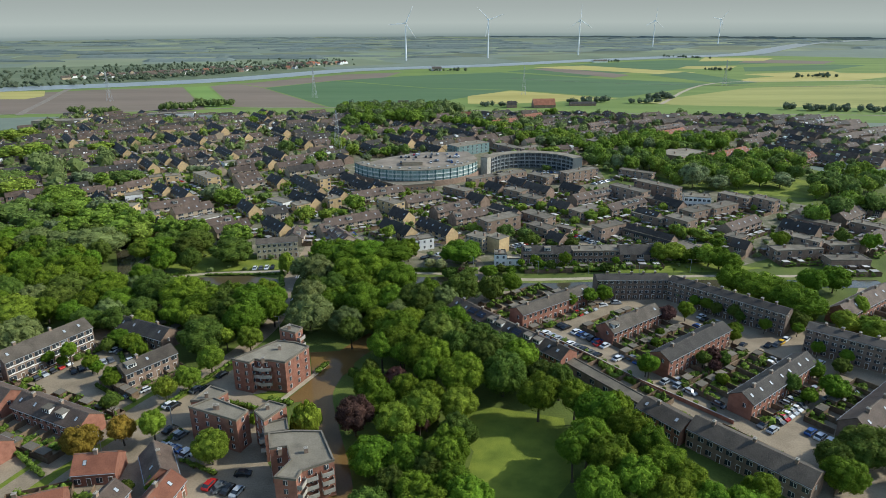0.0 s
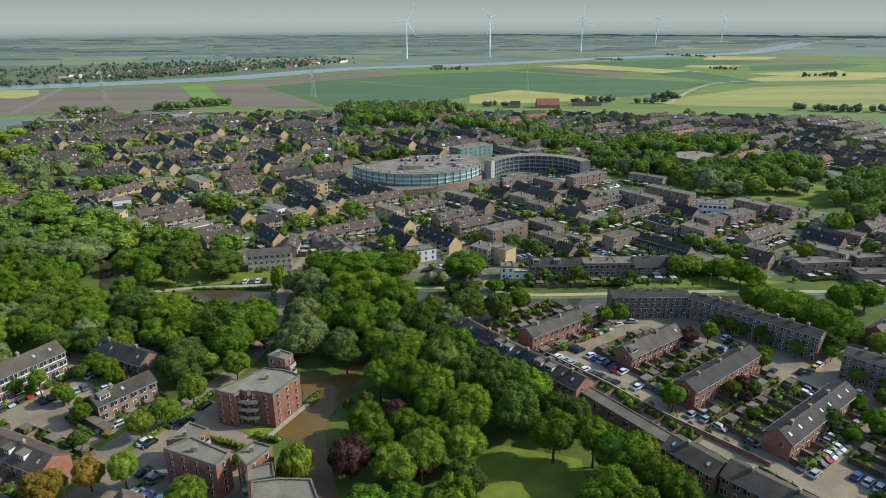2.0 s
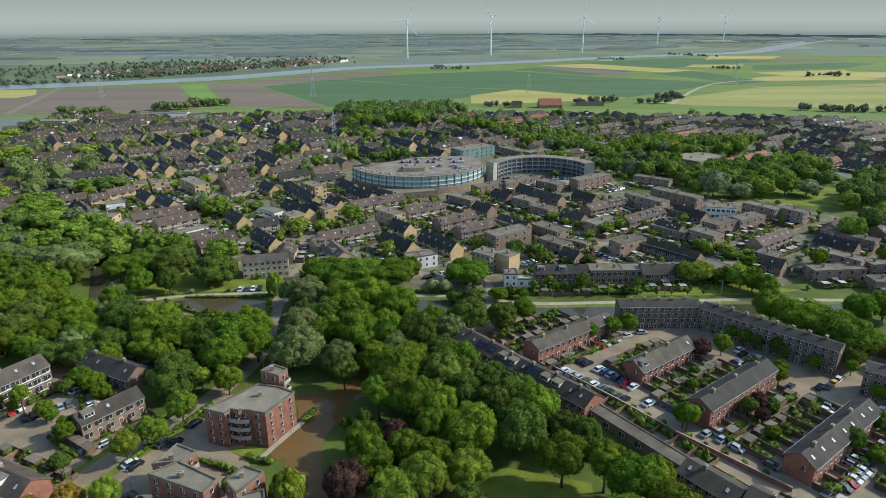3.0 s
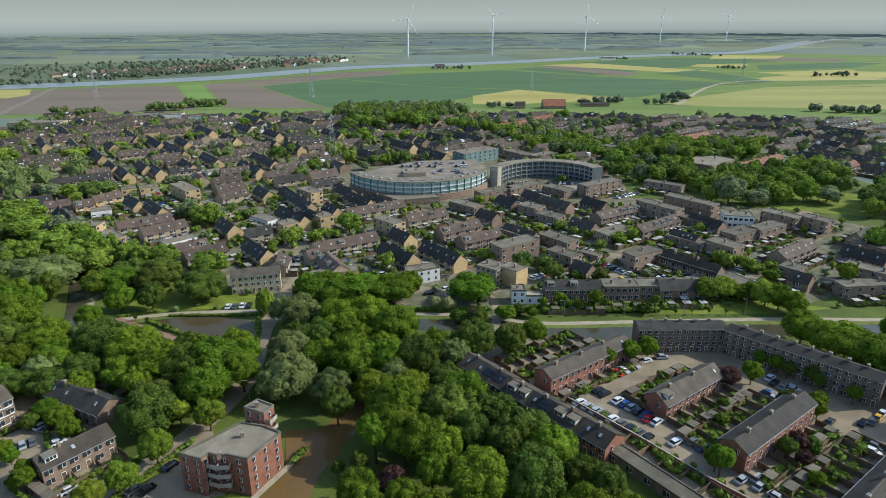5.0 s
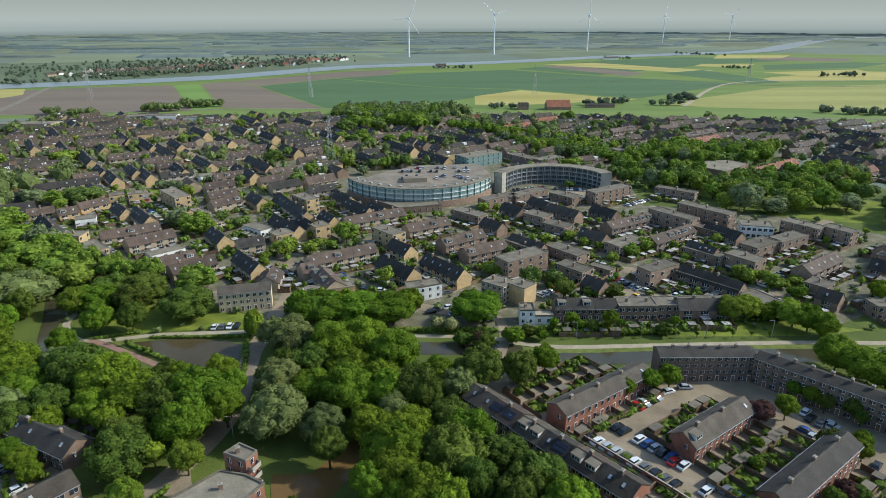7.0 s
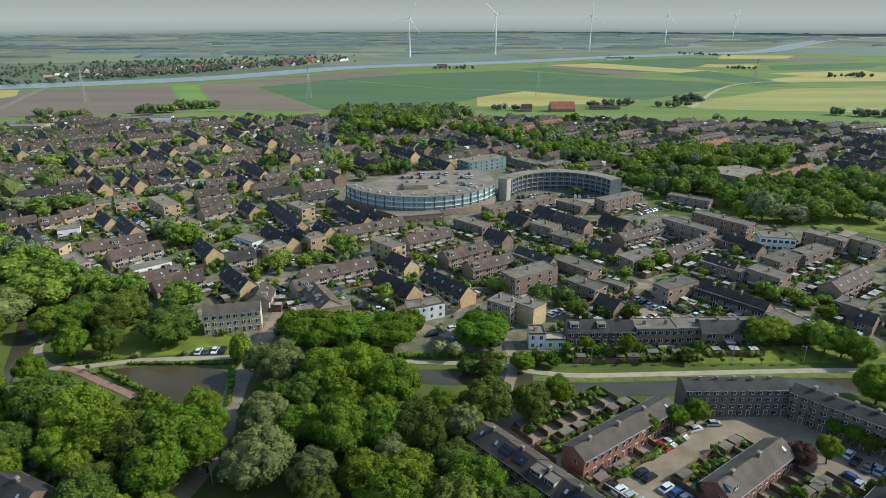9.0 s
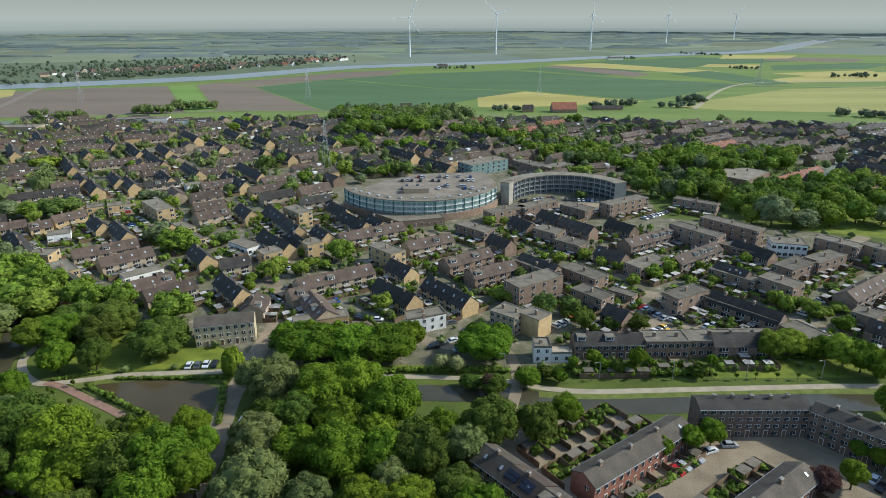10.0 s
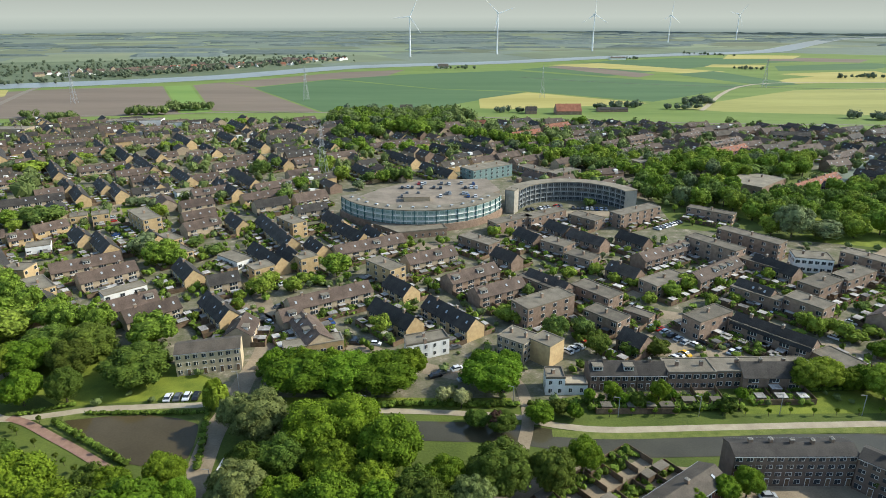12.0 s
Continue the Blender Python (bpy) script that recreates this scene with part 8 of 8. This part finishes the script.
for kind, m, lab in ((0, LAWN, "small garden lawns"), (1, YARD, "planted garden beds"), (2, PAVING, "paved garden terraces")):
    v, f = [], []
    for q in PLOTS[kind]:
        k = len(v)
        v += [(a, b, 0.10) for a, b in q]
        f.append((k, k + 1, k + 2, k + 3))
    me = mesh_of("garden_plots", v, f, [m])
    tagged(new("garden_plots", me), lab + " behind the houses", "gardens", "", "stuff")
v, f = [], []
for x0, y0, x1, y1 in FENCES:
    d = Vector((x1 - x0, y1 - y0)).normalized() * 0.05
    k = len(v)
    v += [(x0 - d.y, y0 + d.x, 0), (x0 + d.y, y0 - d.x, 0), (x1 + d.y, y1 - d.x, 0), (x1 - d.y, y1 + d.x, 0)]
    v += [(a, b, 1.8) for a, b, z in v[-4:]]
    f += [(k + 4, k + 5, k + 6, k + 7), (k, k + 1, k + 5, k + 4), (k + 1, k + 2, k + 6, k + 5), (k + 2, k + 3, k + 7, k + 6), (k + 3, k, k + 4, k + 7)]
FENCEM = mat("fence_boards", (0.10, 0.065, 0.04), (0.20, 0.14, 0.09), 0.8, 0.9, 0.3, 8, 0, 0.4)
tagged(new("garden_fences", mesh_of("garden_fences", v, f, [FENCEM])), "brown wooden fences between the gardens", "fences", "", "stuff")
v, f, w = [], [], []
HUTROOF = mat("hut_roof", (0.14, 0.13, 0.12), (0.42, 0.40, 0.37), 0.3, 0.9, 0.1, 6, 0, 0.7)
for x, y, ang, s in HUTS:
    if in_house(x, y, 0.3):
        continue
    a, b = [], []
    box(a, b, -1.4 * s, 1.4 * s, -1.2, 1.2, 0, 2.2)
    box(a, b, -1.5 * s, 1.5 * s, -1.3, 1.3, 2.2, 2.35)
    m = pose(x, y, 0, 0, 0, ang)
    k = len(v)
    v += [tuple(m @ Vector(q)) for q in a]
    f += [tuple(q + k for q in t) for t in b]
    w += [0] * 6 + [1] * 6
tagged(new("garden_sheds_far", mesh_of("garden_sheds_far", v, f, [FENCEM, HUTROOF], w)), "many small garden sheds in the town", "sheds", "", "stuff")
SHRUBLEAF = leaf_mat("leaf_shrub", (0.07, 0.125, 0.018), (0.165, 0.245, 0.04), 0.55, 0, 0.2)
clump_stuff("shrubs", [q for q in SHRUBS if not in_house(q[0], q[1], 0.2)], SHRUBLEAF, "garden shrubs and hedges behind the houses", "shrubs", 12, 14, lumps=2)

# ---- parked cars ----
for k in range(10):
    car(39.3 + k * 1.78, 202.5 - k * 2.02, G1)
for k in range(8):
    if k != 2:
        car(47.8 + k * 1.45, 206.5 - k * 1.75, G1)
for k in range(4):
    car(56 + k * 2.2, 216.2 + k * 1.5, G2)
for x, y, a, c in ((40.6, 208.7, G2, "blue"), (38.7, 205.8, G2, "grey"), (49.7, 215.9, G2, "red"), (67.1, 223.4, 20, "white"), (72.9, 225.7, 0, "silver"), (58, 192.5, G1, "red"), (60, 191, G1, "white"), (61.9, 182.2, G1, None), (65.2, 184.8, G1, "silver"), (66.6, 182.4, G1, "grey"), (68, 180, G1, "blue"), (69.4, 177.6, G1, "silver"), (74.2, 170.9, G1, "white"), (76.6, 168.4, G1, "silver"), (77.9, 162, G2, "silver"), (83.5, 155.2, G2, "grey"), (86.6, 151.2, G2, "silver"), (122.3, 174.3, G2, "silver"), (115.4, 174.4, G1, "silver")):
    car(x, y, a, c)
for k in range(6):
    car(96.5 + k * 2.0, 147.2 + k * 1.45, G2)
for k in range(4):
    car(103.5 + k * 2.1, 155.4 + k * 1.5, G2)
for k in range(5):
    car(102.8 + k * 1.45, 142 - k * 2.0, G1)
for k in range(4):
    car(126 - k * 2.0, 161.8 - k * 1.5, G2)
car_row(90, 147.5, G2, 3, 2.7)
for k in range(5):
    car(-122.8 + k * 1.3, 173.6 + k * 2.2, -30)
for k in range(6):
    car(-113 + k * 1.7, 177.6 + k * 1.35, 40 + 90)
for k in range(6):
    car(-116 + k * 2.5, 196 - k * 1.2, 63)
for x, y, a, c in ((-88.4, 163.6, 50, "silver"), (-85.2, 166.4, 50, "white"), (-74.8, 158, 55, "white"), (-66.9, 166.2, 60, "black"), (-64.8, 174.5, 60, "black"), (-70, 166, 60, "grey"), (-70, 146, 60, "black"), (-66, 143.5, 60, "grey"), (-68.6, 138.7, -25, "silver"), (-65.3, 137.5, -25, "blue"), (-61.6, 136.3, -25, "white"), (-42.6, 130.5, 0, "blue"), (-45, 127.8, 0, "black"), (-97.7, 184, 50, "white"), (-84, 146, 50, "grey")):
    car(x, y, a, c)
for x, y in ((-72.8, 322.2), (-67.2, 314.9), (-64.7, 314.9), (-61.7, 326.3), (-64.9, 347.3), (-103.1, 342.1), (-117.6, 348.9), (-162.4, 409.5), (-159.2, 404.7), (-155.8, 399.3), (-153.1, 395.1), (-149.9, 390.4), (-147.8, 386.4), (-136.4, 415.4), (-50.2, 412.4), (-40.3, 313.6), (-69.9, 317.6)):
    car(x, y, CAR_RNG.choice((G1, G2)))
for x, y in ((105.3, 207.1), (97.2, 202.0), (97.0, 204.3), (72.7, 168.0), (75.9, 165.7)):
    car(x, y, CAR_RNG.choice((G1, G2)))
car_row(-52, 124, -20, 4)
for x, y, a in ((115.8, 163, 36), (115.3, 155, 36), (117, 158, 36), (100.6, 131, -54), (103, 133, -54), (-73.3, 157.3, 58), (-68.3, 138.4, 60), (-65.7, 137.5, 60), (-61.7, 135.7, 60), (-42, 131.3, 10), (-49, 122.7, 40), (-67, 144, 55), (123, 174, 36), (126, 178, 36), (130, 184, 36), (112, 180, -54), (110, 178, -54), (140, 198, 36)):
    car(x, y, a)
car_row(-79, 266, 5, 4)
car_row(-66, 318, -50, 5, 6, 0)
car_row(-110, 360, 130, 4, 6, 0)
car_row(-150, 405, 130, 8)
car_row(48, 452, 22, 9)
car_row(74, 455, -8, 9)
car_row(60, 332, -30, 8, 3)
car_row(95, 345, 10, 8, 3)
car_row(110, 418, 36, 8)
car_row(160, 352, 30, 8, 3)
car_row(-30, 298, -5, 3, 7, 0)
for ang, spots in (
    (40, ((101.5, 212.8, "white"), (101.4, 210.0, "black"), (102.9, 207.6, "grey"), (105.0, 206.6, "silver"), (106.6, 190.3, "black"), (115.4, 190.0, "black"), (118.2, 190.4, "grey"), (120.9, 192.2, "yellow"), (123.4, 194.2, "white"))),
    (-55, ((73.5, 287.3, "white"), (71.3, 285.7, "black"), (75.6, 288.1, "grey"), (77.6, 290.1, "yellow"), (83.0, 295.8, "white"), (86.3, 297.5, "black"), (101.3, 299.2, "silver"), (103.4, 297.7, "black"))),
    (35, ((72.7, 308.9, "white"), (74.9, 307.7, "red"), (76.2, 305.4, "white"), (77.6, 302.6, "black"), (79.0, 300.1, "silver"), (80.5, 297.7, "silver"), (93.0, 295.0, "black"), (93.2, 291.2, "white"), (96.0, 292.4, "silver"), (158.5, 331.5, "red"), (165.4, 336.6, "silver"), (147.6, 327.5, "red"))),
    (-50, ((114.3, 327.3, "white"), (116.7, 322.8, "black"), (119.9, 318.4, "white"), (123.4, 313.9, "black"), (132.1, 300.7, "white"), (137.1, 300.7, "silver"), (144.7, 312.0, "white"), (146.6, 308.4, "white"))),
    (25, ((-4.5, 290.0, "black"), (0.9, 292.6, "black"), (3.5, 294.9, "grey"), (-2.8, 277.2, "black"), (-0.5, 279.4, "grey"), (3.9, 281.4, "white"), (5.8, 275.5, "silver"), (15.2, 280.3, "white"), (16.4, 277.6, "silver"), (17.6, 275.2, "white"), (19.2, 272.6, "grey"), (17.9, 269.6, "black"), (-38.5, 271.5, "white"), (-31.6, 269.0, "black"), (-28.4, 270.3, "grey"))),
):
    for x, y, paint in spots:
        car(x, y, ang, paint)
for x, y, a, n in ((-52, 322, 130, 4), (-30, 300, 12, 3), (40, 292, 36, 4), (50, 335, -50, 5), (30, 396, 10, 5), (-128, 384, 130, 4), (-175, 432, 120, 4)):
    car_row(x, y, a, n, 2.8)
